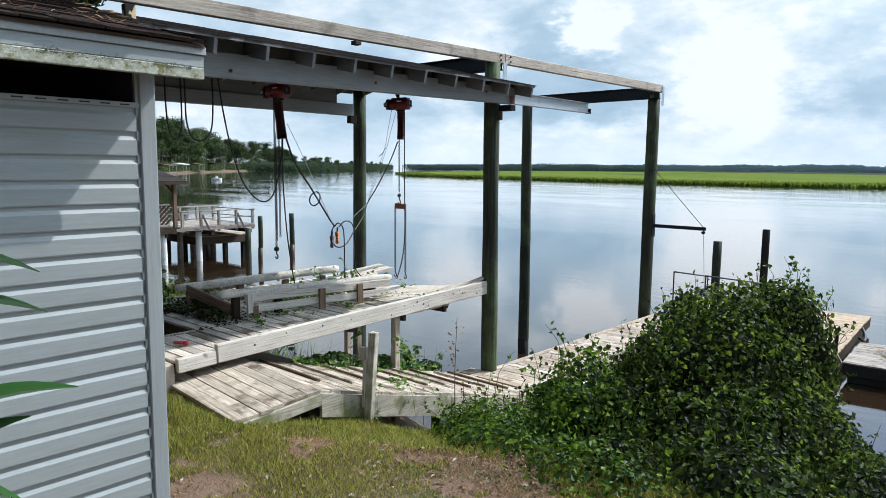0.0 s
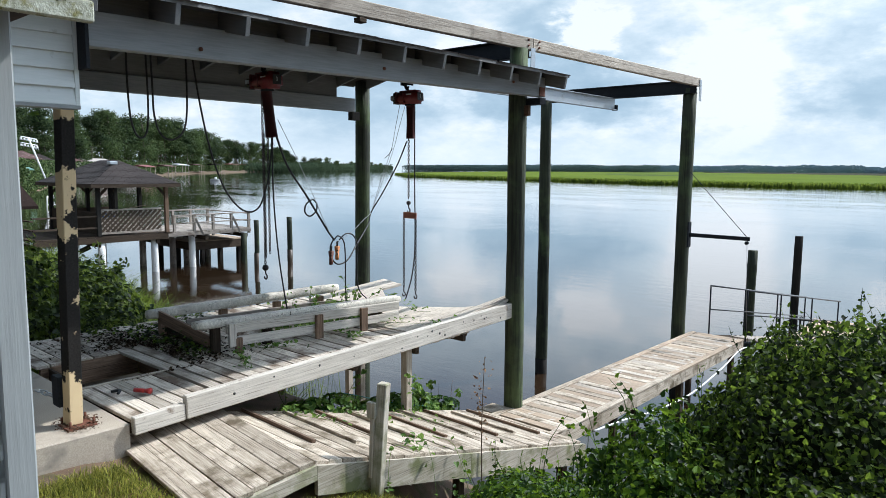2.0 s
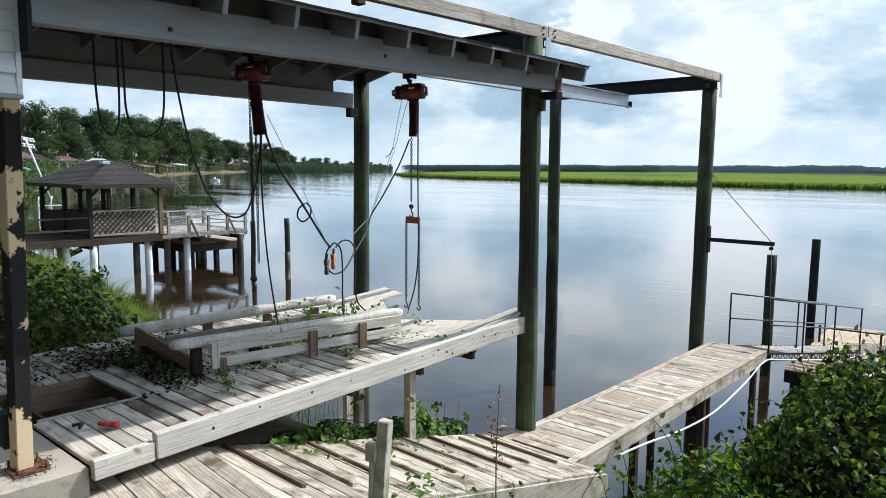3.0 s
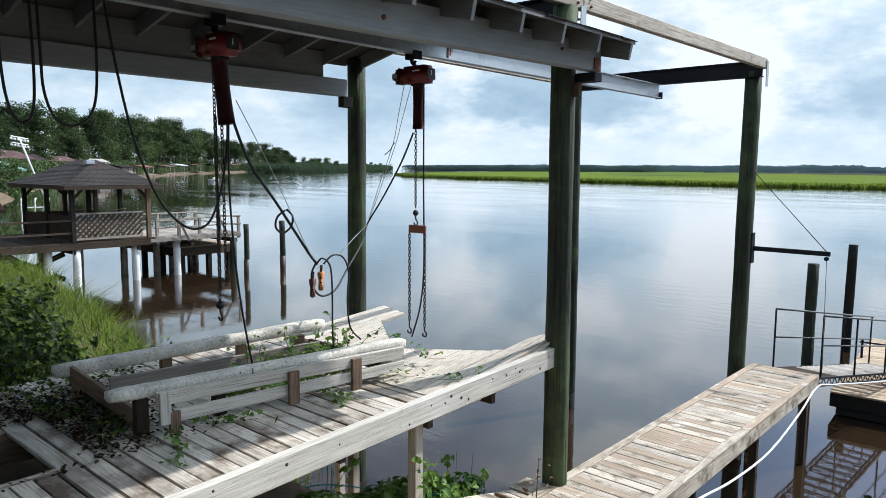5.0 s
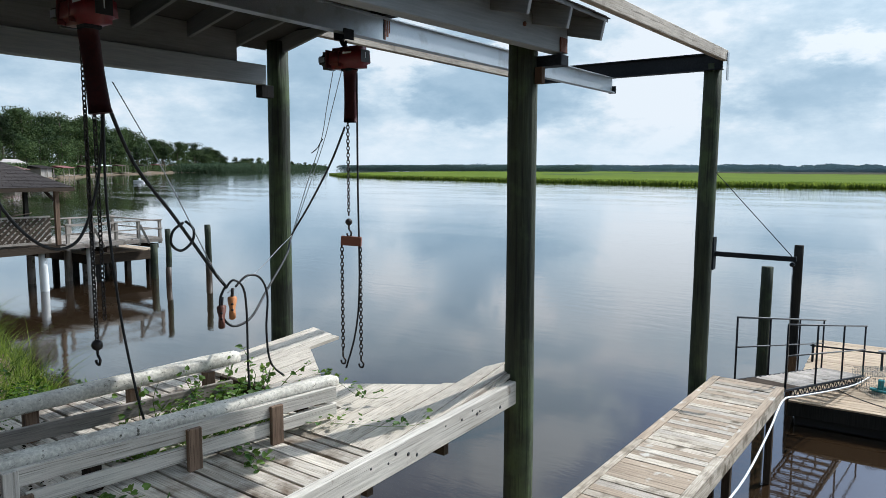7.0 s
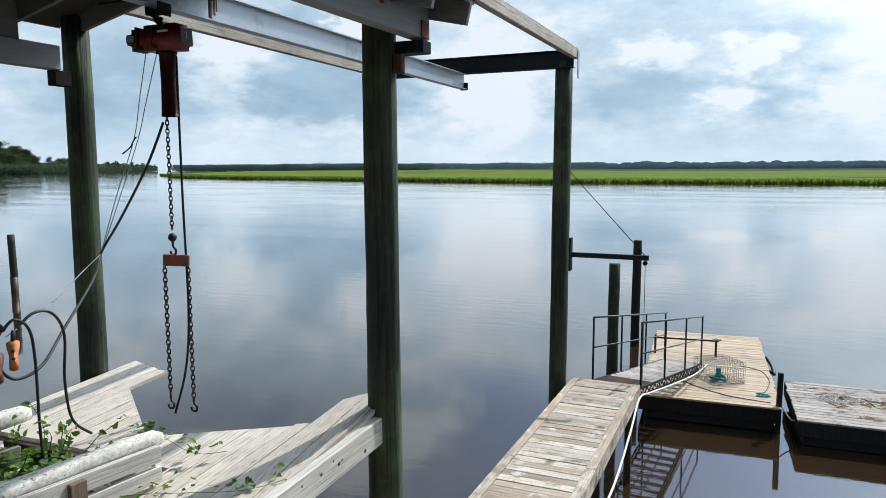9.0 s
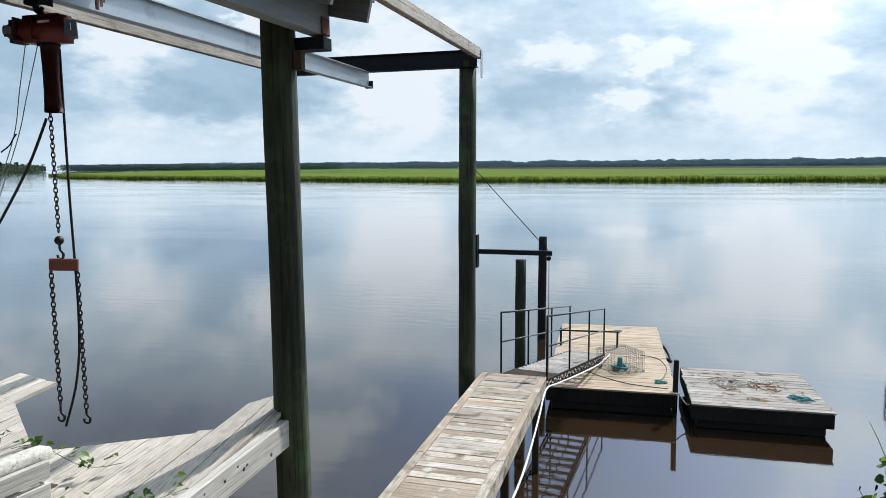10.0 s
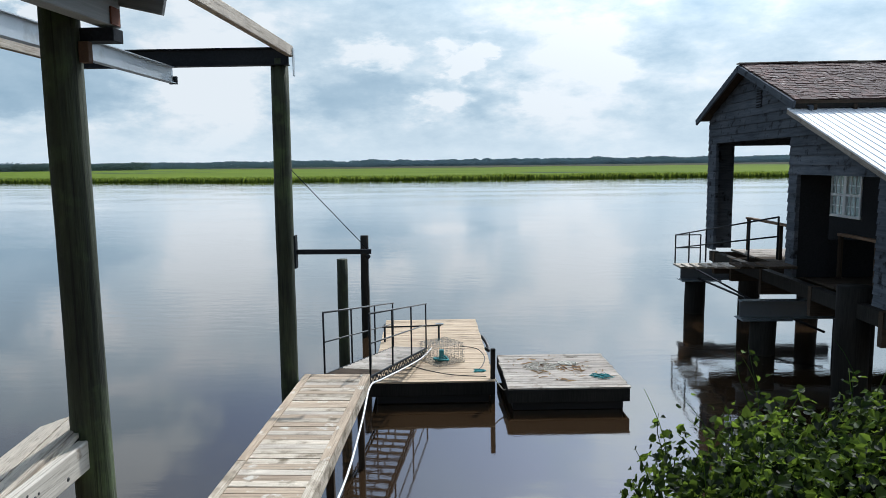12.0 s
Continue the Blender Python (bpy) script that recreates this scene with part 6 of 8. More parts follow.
for (y, z, mm, lab) in ((7.30, 2.90, "pend_brown", "grimy brown hoist pendant control"), (7.41, 2.96, "orange", "faded orange hoist pendant control")):
    t = thing("pendant_control", -8.93, y, z, lab, "hoist control", "pendant controls")
    bm = bmesh.new()
    bmesh.ops.create_cube(bm, size=1.0)
    bmesh.ops.scale(bm, vec=(0.045, 0.05, 0.20), verts=bm.verts)
    es = [e for e in bm.edges if abs(e.verts[0].co.z - e.verts[1].co.z) > 0.1]
    bmesh.ops.subdivide_edges(bm, edges=es, cuts=3, use_grid_fill=True)
    for v in bm.verts:
        v.co.x *= 1.0 + 0.35 * (v.co.z > 0.03)
        v.co.y *= 1.0 + 0.35 * (v.co.z > 0.03)
    bmesh.ops.bevel(bm, geom=[e for e in bm.edges if e.calc_face_angle(0) > 0.9], offset=0.008, segments=2, affect="EDGES")
    part("grip", mesh_of(bm, "grip", M[mm], True), t, pose(-8.93, y, z, 3, 3, 20))
    sweep("strain_relief", [(-8.93, y, z + 0.09), (-8.93, y + 0.01, z + 0.17)], 0.014, M["black"], t, 8)
    for k in range(2):
        sweep("button", [(-8.90, y - 0.02, z + 0.04 - 0.05 * k), (-8.893, y - 0.028, z + 0.04 - 0.05 * k)], 0.010, M["black"], t, 8)

cord([(-7.78, 6.30, 1.44), (-7.75, 6.579, 1.377), (-7.6, 7.156, 1.161), (-7.35, 7.595, 1.056)], 0.006, "thin teal rope stretched below the deck edge", "teal", "rope_line", "rope")
t = thing("reed_stalk", -7.9, 8.45, -0.9, "two thin bare reed stalks standing in the water", "reed")
for ya, yb, zt in ((8.39, 8.425, 1.08), (8.57, 8.719, 1.04)):
    sweep("stalk", [(-7.9, ya, -0.9), (-7.9, (ya + yb) / 2, 0.3), (-7.9, yb, zt)], [0.006, 0.005, 0.002], M["soil"], t, 5)

# bits on the deck and the porch
t = thing("red_flashlight", -7.78, 4.05, DZ, "small red plastic flashlight lying on the deck", "flashlight")
sweep("barrel", [(-7.86, 4.0, 2.01), (-7.76, 4.06, 2.01)], 0.020, M["red_plastic"], t, 10)
sweep("head", [(-7.76, 4.06, 2.01), (-7.71, 4.09, 2.012)], [0.020, 0.030], M["red_plastic"], t, 10)
t = thing("black_clip", -7.95, 3.86, DZ, "small black plastic clip on the deck", "clip")
sweep("clip", [(-8.0, 3.84, 2.0), (-7.95, 3.90, 2.01), (-7.9, 3.86, 2.0)], 0.014, M["black"], t, 6)
t = thing("mooring_chain", -7.9, 3.1, 2.2, "galvanised chain and rope tied to the porch post", "chain")
sweep("rope", [(-8.6, 2.6, 2.30), (-8.1, 2.95, 2.20), (-7.8, 3.15, 2.22)], 0.012, M["rope"], t, 7)
cme = chain_mesh("chain", 0.30, 0.05, 0.008, M["galv"])
part("chain", cme, t, pose(-7.82, 3.14, 2.22, 0, -75, 35))
slab("bracket", -7.64, -7.50, 3.20, 3.26, 2.12, 2.38, M["black_steel"], t, 0.004)

# ---- old boathouse on piles ----
HX, RY, RZ, HS, HALF = 0.83, 17.8, 5.92, 0.365, 2.3       # gable plane, ridge line, ridge height, slope
FLOOR = 2.30
house = thing("old_boathouse", 3.0, 17.0, 0.0, "old slate-grey timber boathouse with shake roof standing on piles", "boathouse")


RIVER_Y = 19.95                       # river side of the gable wall


def gable_limits(z):
    """Where the gable wall begins and ends at a height, under both roofs."""
    left = RY - (RZ - 0.07 - z) / HS
    if z < 4.86:
        left = max(12.6, 15.45 - (4.86 - z) / 0.36)
    return left, min(RIVER_Y, RY + (RZ - 0.07 - z) / HS)


def gable_board(ends, tops, z, name="siding_board"):
    """One lapped board, its ends cut to the slope of the roof."""
    mid = (ends[0] + ends[1]) / 2
    h = 0.156
    ring = []
    for (ya, yb), zz, x in ((ends, 0.0, -0.024), (tops, h, -0.004), (tops, h, 0.05), (ends, 0.0, 0.05)):
        ring.append([(x, ya - mid, zz), (x, yb - mid, zz)])
    v = [p for pair in ring for p in pair]
    f = [(0, 1, 3, 2), (2, 3, 5, 4), (4, 5, 7, 6), (6, 7, 1, 0), (0, 2, 4, 6), (1, 7, 5, 3)]
    part(name, faces_mesh(name, v, f, M["slate_siding"]), house, pose(HX, mid, z, rh.uniform(-0.12, 0.12)))


z = FLOOR
rh = random.Random(41)
while z < RZ - 0.22:
    (l0, r0), (l1, r1) = gable_limits(z), gable_limits(min(z + 0.15, RZ - 0.09))
    cuts_ = [(l0, r0, l1, r1)]
    for o0, o1, head in ((16.05, 19.47, 4.50), (13.5, 15.76, 3.93)):
        if z + 0.075 < head:
            cuts_ = [c for (p, q, u, w) in cuts_ for c in (((p, o0, u, o0), (o1, q, o1, w)) if p < o0 and q > o1 else ((p, q, u, w),))]
    for p, q, u, w in cuts_:
        if q - p > 0.06 and w - u > 0.02:
            gable_board((p, q), (u, w), z)
    z += 0.15
# walls behind, floor, inner room
slab("river_pier", HX + 0.052, 1.32, RIVER_Y - 0.14, RIVER_Y, FLOOR, 5.0, M["slate_siding"], house, 0.0)
slab("river_header", 1.32, 9.0, RIVER_Y - 0.14, RIVER_Y, 4.50, 5.0, M["slate_siding"], house, 0.0)
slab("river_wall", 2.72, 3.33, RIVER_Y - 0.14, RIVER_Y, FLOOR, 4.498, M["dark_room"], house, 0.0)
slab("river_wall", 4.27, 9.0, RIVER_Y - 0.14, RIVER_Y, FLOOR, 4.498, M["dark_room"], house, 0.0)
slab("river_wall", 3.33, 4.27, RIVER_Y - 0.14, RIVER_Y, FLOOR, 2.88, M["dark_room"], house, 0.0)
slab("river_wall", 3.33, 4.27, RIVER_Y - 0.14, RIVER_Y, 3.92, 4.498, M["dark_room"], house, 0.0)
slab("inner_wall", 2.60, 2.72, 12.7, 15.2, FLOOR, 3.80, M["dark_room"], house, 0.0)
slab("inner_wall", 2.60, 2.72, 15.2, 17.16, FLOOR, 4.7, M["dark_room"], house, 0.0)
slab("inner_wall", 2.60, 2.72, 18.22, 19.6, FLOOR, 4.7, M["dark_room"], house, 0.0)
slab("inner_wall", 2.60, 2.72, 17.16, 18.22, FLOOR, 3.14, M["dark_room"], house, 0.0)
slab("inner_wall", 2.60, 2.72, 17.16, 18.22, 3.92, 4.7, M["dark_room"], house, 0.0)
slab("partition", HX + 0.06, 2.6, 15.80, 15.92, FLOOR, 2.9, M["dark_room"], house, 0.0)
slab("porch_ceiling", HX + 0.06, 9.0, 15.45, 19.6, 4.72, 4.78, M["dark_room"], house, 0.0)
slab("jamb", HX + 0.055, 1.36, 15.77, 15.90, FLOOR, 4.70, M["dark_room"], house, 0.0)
# sunlit planks take the silver colour, shaded ones the dark one
for k in range(22):
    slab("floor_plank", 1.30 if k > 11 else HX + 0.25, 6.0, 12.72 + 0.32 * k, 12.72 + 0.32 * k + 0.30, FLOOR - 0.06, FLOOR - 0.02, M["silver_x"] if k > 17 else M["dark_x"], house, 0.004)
win = part("window", box_mesh("window", 0.05, 1.14, 0.05, M["white_paint"], 0.004), house, pose(2.60, 17.69, 3.13), "white multi-pane window")
for y0, y1, z0, z1 in ((17.13, 18.25, 3.88, 3.94), (17.13, 17.19, 3.15, 3.88), (18.19, 18.25, 3.15, 3.88), (17.64, 17.74, 3.15, 3.88), (17.19, 17.64, 3.50, 3.55), (17.74, 18.19, 3.50, 3.55)):
    slab("window_frame", 2.575, 2.625, y0, y1, z0, z1, M["white_paint"], win, 0.004)
for ya, yb in ((17.19, 17.66), (17.72, 18.19)):
    for f in (1 / 3, 2 / 3):
        yy = ya + (yb - ya) * f
        slab("muntin", 2.59, 2.61, yy - 0.009, yy + 0.009, 3.16, 3.88, M["white_paint"], win, 0.0)
    for zz in (3.32, 3.70):
        slab("muntin", 2.592, 2.608, ya, yb, zz - 0.009, zz + 0.009, M["white_paint"], win, 0.0)
    slab("pane", 2.628, 2.634, ya, yb, 3.15, 3.88, M["glass"], win, 0.0)
vent = slab("gable_vent", HX - 0.03, HX - 0.022, 17.22, 17.44, 5.12, 5.42, M["dark_room"], house, 0.0)
for k in range(6):
    slab("louvre", HX - 0.05, HX - 0.025, 17.22, 17.44, 5.13 + 0.05 * k, 5.145 + 0.05 * k, M["slate_siding"], vent, 0.0, turn=(0, -25, 0))
# roofs
def shake_roof(side, eave_y, eave_z):
    """Split shakes in courses; those by the gable are single pieces, the rest one mesh."""
    rnd = random.Random(31 + side)
    kinds, tilt = {}, math.atan(HS)
    rest_v, rest_f = [], []
    rows = 21
    for c in range(rows):
        run = HALF * c / rows
        x = 0.60 + rnd.uniform(0, 0.04)
        while x < 9.1:
            w = rnd.choice((0.07, 0.09, 0.11, 0.14))
            thick = rnd.choice((0.010, 0.013, 0.017)) * (1.0 if side > 0 else 0.5)
            drop = rnd.uniform(-0.012, 0.014)
            long = 0.111 * 1.35 / math.cos(tilt)
            ring = [(0, 0, 0), (w - 0.006, 0, 0), (w - 0.006, long, 0), (0, long, 0), (0, 0, thick), (w - 0.006, 0, thick), (w - 0.006, long, 0.006), (0, long, 0.006)]
            fs = [(4, 5, 6, 7), (0, 1, 5, 4), (1, 2, 6, 5), (3, 7, 6, 2), (0, 4, 7, 3)]
            y = eave_y + side * (run - 0.02 + drop)
            m = Matrix.Translation((x if side > 0 else x + w, y, eave_z + 0.012 + HS * run)) @ Matrix.Rotation(0 if side > 0 else math.pi, 4, "Z") @ Matrix.Rotation(tilt, 4, "X")
            if side > 0 and x < 1.95:
                key = (w, thick)
                if key not in kinds:
                    kinds[key] = faces_mesh("shake", ring, fs, M["shake"])
                part("shake", kinds[key], house, m)
            else:
                o = len(rest_v)
                rest_v += [tuple(m @ Vector(p)) for p in ring]
                rest_f += [tuple(o + i for i in q) for q in fs]
            x += w
    tagged(part("shake_courses", faces_mesh("shake_courses", rest_v, rest_f, M["shake"]), house), kind="stuff")


for s, y_e in ((1, RY - HALF), (-1, RY + HALF)):
    ze = RZ - HS * HALF
    a = math.degrees(math.atan(HS))
    L = HALF / math.cos(radians(a))
    part("roof_deck", box_mesh("roof_deck", 8.5, L, 0.05, M["dark_x"], 0.0), house, pose(4.86, (y_e + RY) / 2, (ze + RZ) / 2 - 0.02, s * a, 0, 0))
    part("rake_board", box_mesh("rake_board", 0.045, L + 0.04, 0.12, M["slate_siding"], 0.006), house, pose(0.595, (y_e + RY) / 2, (ze + RZ) / 2 - 0.06, s * a, 0, 0))
    shake_roof(s, y_e, ze)
for k in range(12):
    slab("rafter_tail", 0.9 + 0.6 * k, 0.945 + 0.6 * k, RY - HALF - 0.02, RY - HALF + 0.30, RZ - HS * HALF - 0.15, RZ - HS * HALF - 0.06, M["dark_y"], house, 0.0)
for k in range(24):
    slab("ridge_cap", 0.58 + 0.355 * k, 0.93 + 0.355 * k, RY - 0.07, RY + 0.07, RZ + 0.022 + 0.004 * (k % 3), RZ + 0.045 + 0.004 * (k % 3), M["silver_x"], house, 0.004)
slab("eave_board", 0.6, 9.1, RY - HALF + 0.01, RY - HALF + 0.05, RZ - HS * HALF - 0.11, RZ - HS * HALF - 0.03, M["pile_dark"], house, 0.004)
ma = math.degrees(math.atan(0.36))
ml = 3.7 / math.cos(radians(ma))
mc = Vector((4.85, 15.62 - 1.85, 4.97 - 0.36 * 1.85))
part("metal_roof", box_mesh("metal_roof", 8.6, ml, 0.03, M["white_metal"], 0.004), house, pose(*mc, ma, 0, 0), "bright white standing-seam metal roof")
for k in range(70):
    part("seam", box_mesh("seam", 0.010, ml, 0.014, M["white_metal"], 0.002), house, pose(0.62 + 0.12 * k, mc.y, mc.z + 0.022, ma, 0, 0))
part("rake_board", box_mesh("rake_board", 0.04, ml, 0.075, M["silver_y"], 0.004), house, pose(0.57, mc.y, mc.z - 0.042, ma, 0, 0))
# steel, piles, stair rail
for y, x1, zb in ((20.75, 4.0, 1.45), (17.15, 5.0, 1.33)):
    i_beam("steel_beam", (0.53, y, zb), (x1, y, zb), 0.22, 0.33, 0.02, M["grey_steel"], house)
    slab("bearing_plate", 0.52, 1.42, y - 0.20, y + 0.20, zb - 0.025, zb - 0.002, M["grey_steel"], house, 0.003)
for x, y in ((0.86, 20.75), (0.98, 17.15), (1.95, 20.3), (2.35, 16.5), (3.2, 18.6), (0.98, 14.2), (4.2, 17.2), (4.6, 14.4), (3.4, 20.6)):
    part("piling", pile_mesh("piling", 0.235, 0.225, (3.43 if y < 15 else 2.42 if y > 20 else 2.30) if x < 1.5 else 3.1, M["pile_dark"], rings=5, seed=int(x * 90)), house, pose(x, y, -1.0))
for y in (13.4, 15.3, 17.15, 18.6, 19.6):
    slab("floor_joist", HX + 0.05, 6.0, y - 0.05, y + 0.05, 1.77, FLOOR - 0.065, M["dark_x"], house, 0.0)
# near-black colour stands for the shade below the floor
slab("sill_beam", HX + 0.06, HX + 0.2, 12.7, 19.9, 2.02, FLOOR - 0.07, M["pile_dark"], house, 0.0)
for k in range(9):
    y = 20.75 - 0.58 * k
    slab("walk_board", 0.36, 0.80, y - 0.56, y, 1.79 + 0.085 * k, 1.83 + 0.085 * k, M["grey_y"] if k < 6 else M["dark_y"], house, 0.004)
for yy in (20.68, 19.68, 18.6, 16.45, 15.34):
    zf = 1.84 + 0.152 * (20.68 - yy)
    sweep("rail_post", [(0.38, yy, zf), (0.38, yy, zf + 0.66)], 0.016, M["black_steel"], house, 6)
for h in (0.66, 0.36):
    sweep("stair_rail", [(0.38, 20.68, 1.84 + h), (0.38, 15.34, 2.65 + h)], 0.014, M["black_steel"], house, 6)
    sweep("stair_rail", [(0.38, 20.68, 1.84 + h), (0.95, 20.68, 1.84 + h)], 0.014, M["black_steel"], house, 6)
sweep("rail_post", [(0.95, 20.68, 1.84), (0.95, 20.68, 2.50)], 0.016, M["black_steel"], house, 6)
sweep("brace_rod", [(0.8, 20.75, 1.74), (1.4, 17.2, 1.3)], 0.02, M["black_steel"], house, 6)
sweep("brace_rod", [(0.9, 20.6, 1.5), (2.2, 17.4, 1.0)], 0.025, M["black_steel"], house, 6)
for ya, yb, zz in ((16.2, 19.4, 2.98), (13.6, 15.7, 3.0)):
    bar("porch_rail", (1.5, ya, zz), (1.5, yb, zz), 0.09, 0.045, M["brown_x"], house)
    for f in (0.02, 0.5, 0.98):
        bar("rail_upright", (1.5, ya + (yb - ya) * f, FLOOR), (1.5, ya + (yb - ya) * f, zz), 0.06, 0.06, M["dark_x"], house)

resize(house, 1.404, 1.775, -1.7715, -1.683)

# ---- neighbour's gazebo pier ----
PIER = (1.18, 0.562, -0.506, -0.7445)          # scale and shift of the neighbour's pier and all on it
gz = thing("gazebo", -30.4, 13.75, 1.5, "timber pier gazebo with dark shingled hip roof and lattice rail", "gazebo")
GX0, GX1, GY0, GY1 = -33.0, -28.4, 12.25, 14.88
posts = [(x, y) for x in (GX1, -30.7, GX0) for y in (GY0, 13.7, GY1) if (x, y) != (GX1, 13.7)]
# near-black posts: the roof's shade is put into their colour
for x, y in posts:
    slab("post", x - 0.07, x + 0.07, y - 0.07, y + 0.07, 1.56, 3.5, M["pile_dark"] if (x, y) != (GX1, GY1) else M["brown_z"], gz, 0.006)
    for dy in (-1, 1):
        if (x in (GX0, GX1)) and GY0 <= y + dy * 0.4 <= GY1:
            bar("knee_brace", (x, y + dy * 0.05, 3.05), (x, y + dy * 0.42, 3.46), 0.06, 0.09, M["dark_x"], gz)
ex0, ex1, ey0, ey1, ez = GX0 - 0.45, GX1 + 0.45, GY0 - 0.4, GY1 + 0.4, 3.50
rx0, rx1, ry, rz = -31.6, -29.9, 13.7, 4.40
rv = [(ex0, ey0, ez), (ex1, ey0, ez), (ex1, ey1, ez), (ex0, ey1, ez), (rx0, ry, rz), (rx1, ry, rz)]
lower = [(x, y, z - 0.08) for x, y, z in rv]
part("hip_roof", faces_mesh("hip_roof", rv + lower, [(0, 1, 5, 4), (1, 2, 5), (2, 3, 4, 5), (3, 0, 4), (6, 10, 11, 7), (7, 11, 8), (8, 11, 10, 9), (9, 10, 6), (0, 6, 7, 1), (1, 7, 8, 2), (2, 8, 9, 3), (3, 9, 6, 0)], M["shingle_brown"]), gz, None, "dark shingle hip roof")
def roof_tabs(corners, rows, seed):
    """Shingle tabs laid in courses over one face of the hip roof; corners: eave start, eave end, top end, top start."""
    rnd = random.Random(seed)
    e0, e1, t1, t0 = (Vector(c) for c in corners)
    up = (e1 - e0).cross(t0 - e0).normalized()
    up = up if up.z > 0 else -up
    tv, tf = [], []
    for r in range(rows):
        lo, hi = r / rows, min(1.0, (r + 1.2) / rows)
        a0, a1, b0, b1 = e0.lerp(t0, lo), e1.lerp(t1, lo), e0.lerp(t0, hi), e1.lerp(t1, hi)
        n = max(1, int((a1 - a0).length / 0.28))
        for k in range(n):
            u, w = (k + 0.03) / n, (k + 0.97) / n
            h = up * rnd.uniform(0.008, 0.016)
            o = len(tv)
            tv += [a0.lerp(a1, u) + h, a0.lerp(a1, w) + h, b0.lerp(b1, w) + up * 0.004, b0.lerp(b1, u) + up * 0.004, a0.lerp(a1, u), a0.lerp(a1, w)]
            tf += [(o, o + 1, o + 2, o + 3), (o + 4, o + 5, o + 1, o)]
    ob = part("shingles", faces_mesh("shingles", [tuple(v) for v in tv], tf, M["shingle_tab"]), gz)
    tagged(ob, kind="stuff")


roof_tabs((rv[1], rv[2], rv[5], rv[5]), 20, 3)
roof_tabs((rv[0], rv[1], rv[5], rv[4]), 20, 4)
slab("roof_vent", -29.75, -29.45, 13.2, 13.5, 4.22, 4.36, M["galv"], gz, 0.02)
slab("fascia", ex1 - 0.02, ex1 + 0.01, ey0, ey1, ez - 0.13, ez - 0.005, M["dark_y"], gz, 0.0)
slab("fascia", ex0, ex1, ey0 - 0.01, ey0 + 0.02, ez - 0.13, ez - 0.005, M["dark_x"], gz, 0.0)
lat = slab("lattice_panel", GX1 + 0.02, GX1 + 0.06, GY0 + 0.05, GY1 - 0.25, 2.50, 2.56, M["silver_y"], gz, 0.004, "grey lattice railing panel")
slab("lattice_rail", GX1 + 0.02, GX1 + 0.06, GY0 + 0.05, GY1 - 0.25, 1.62, 1.70, M["silver_y"], lat, 0.004)
W = GY1 - 0.25 - GY0 - 0.05
for s in (-1, 1):
    n = 12
    for k in range(-4, n):
        ya = GY0 + 0.05 + k * W / n * 1.0
        seg = []
        for f in (0.0, 1.0):
            yy = ya + (0.8 * f if s > 0 else 0.8 * (1 - f))
            seg.append([yy, 1.70 + 0.80 * f])
        lo, hi = GY0 + 0.05, GY1 - 0.25
        (y0, z0), (y1, z1) = seg
        t0, t1 = 0.0, 1.0
        d = y1 - y0
        ta, tb = (lo - y0) / d, (hi - y0) / d
        t0, t1 = max(0, min(ta, tb)), min(1, max(ta, tb))
        if t1 - t0 > 0.05:
            xo = GX1 + 0.035 + 0.012 * s
            bar("lath", (xo, y0 + d * t0, z0 + (z1 - z0) * t0), (xo, y0 + d * t1, z0 + (z1 - z0) * t1), 0.010, 0.085, M["silver_x"] if s < 0 else M["dark_x"], lat, 0.0)
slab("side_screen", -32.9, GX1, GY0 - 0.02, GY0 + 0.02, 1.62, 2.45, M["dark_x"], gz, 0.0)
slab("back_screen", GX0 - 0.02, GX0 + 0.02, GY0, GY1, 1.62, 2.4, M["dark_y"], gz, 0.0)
slab("bench", -32.6, -32.1, GY0 + 0.3, GY1 - 0.3, 1.95, 2.02, M["brown_y"], gz, 0.004)
bar("leaning_board", (-30.2, 13.0, 2.3), (-29.2, 14.4, 2.62), 0.30, 0.03, M["tan_x"], gz)
pier = thing("neighbour_pier", -30.0, 15.0, 0.0, "grey timber pier with plain railings on mixed piles", "pier")
for k in range(29):
    y = 10.0 + 0.30 * k
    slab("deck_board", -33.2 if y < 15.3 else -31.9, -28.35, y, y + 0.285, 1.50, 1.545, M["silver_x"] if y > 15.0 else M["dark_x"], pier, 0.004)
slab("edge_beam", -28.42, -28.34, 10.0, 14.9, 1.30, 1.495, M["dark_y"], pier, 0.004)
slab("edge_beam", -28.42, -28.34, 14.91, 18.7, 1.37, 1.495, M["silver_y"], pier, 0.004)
slab("edge_beam", -31.9, -31.82, 10.0, 18.7, 1.30, 1.495, M["silver_y"], pier, 0.004)
for y in (10.2, 12.3, 14.5, 16.6, 18.5):
    slab("cross_beam", -33.0 if y < 15 else -31.9, -28.4, y - 0.06, y + 0.06, 1.14, 1.30, M["dark_x"], pier, 0.0)
for x, y, mm in ((-28.5, 12.35, "pile_white"), (-28.6, 14.45, "pile_white"), (-28.8, 16.15, "pile_white"), (-28.3, 18.3, "pile"), (-30.0, 13.0, "silver_z"), (-30.6, 14.9, "silver_z"), (-30.2, 16.0, "silver_z"), (-28.7, 11.5, "pile_white"), (-29.8, 11.7, "silver_z"), (-30.9, 17.0, "silver_z"), (-31.5, 18.4, "silver_z"), (-29.0, 10.3, "silver_z"), (-31.8, 12.4, "silver_z"), (-31.0, 10.4, "silver_z")):
    part("piling", pile_mesh("piling", 0.14, 0.13, 2.15, M[mm], rings=4, sides=14, seed=int(-x * 10 + y)), pier, pose(x, y, -0.85))
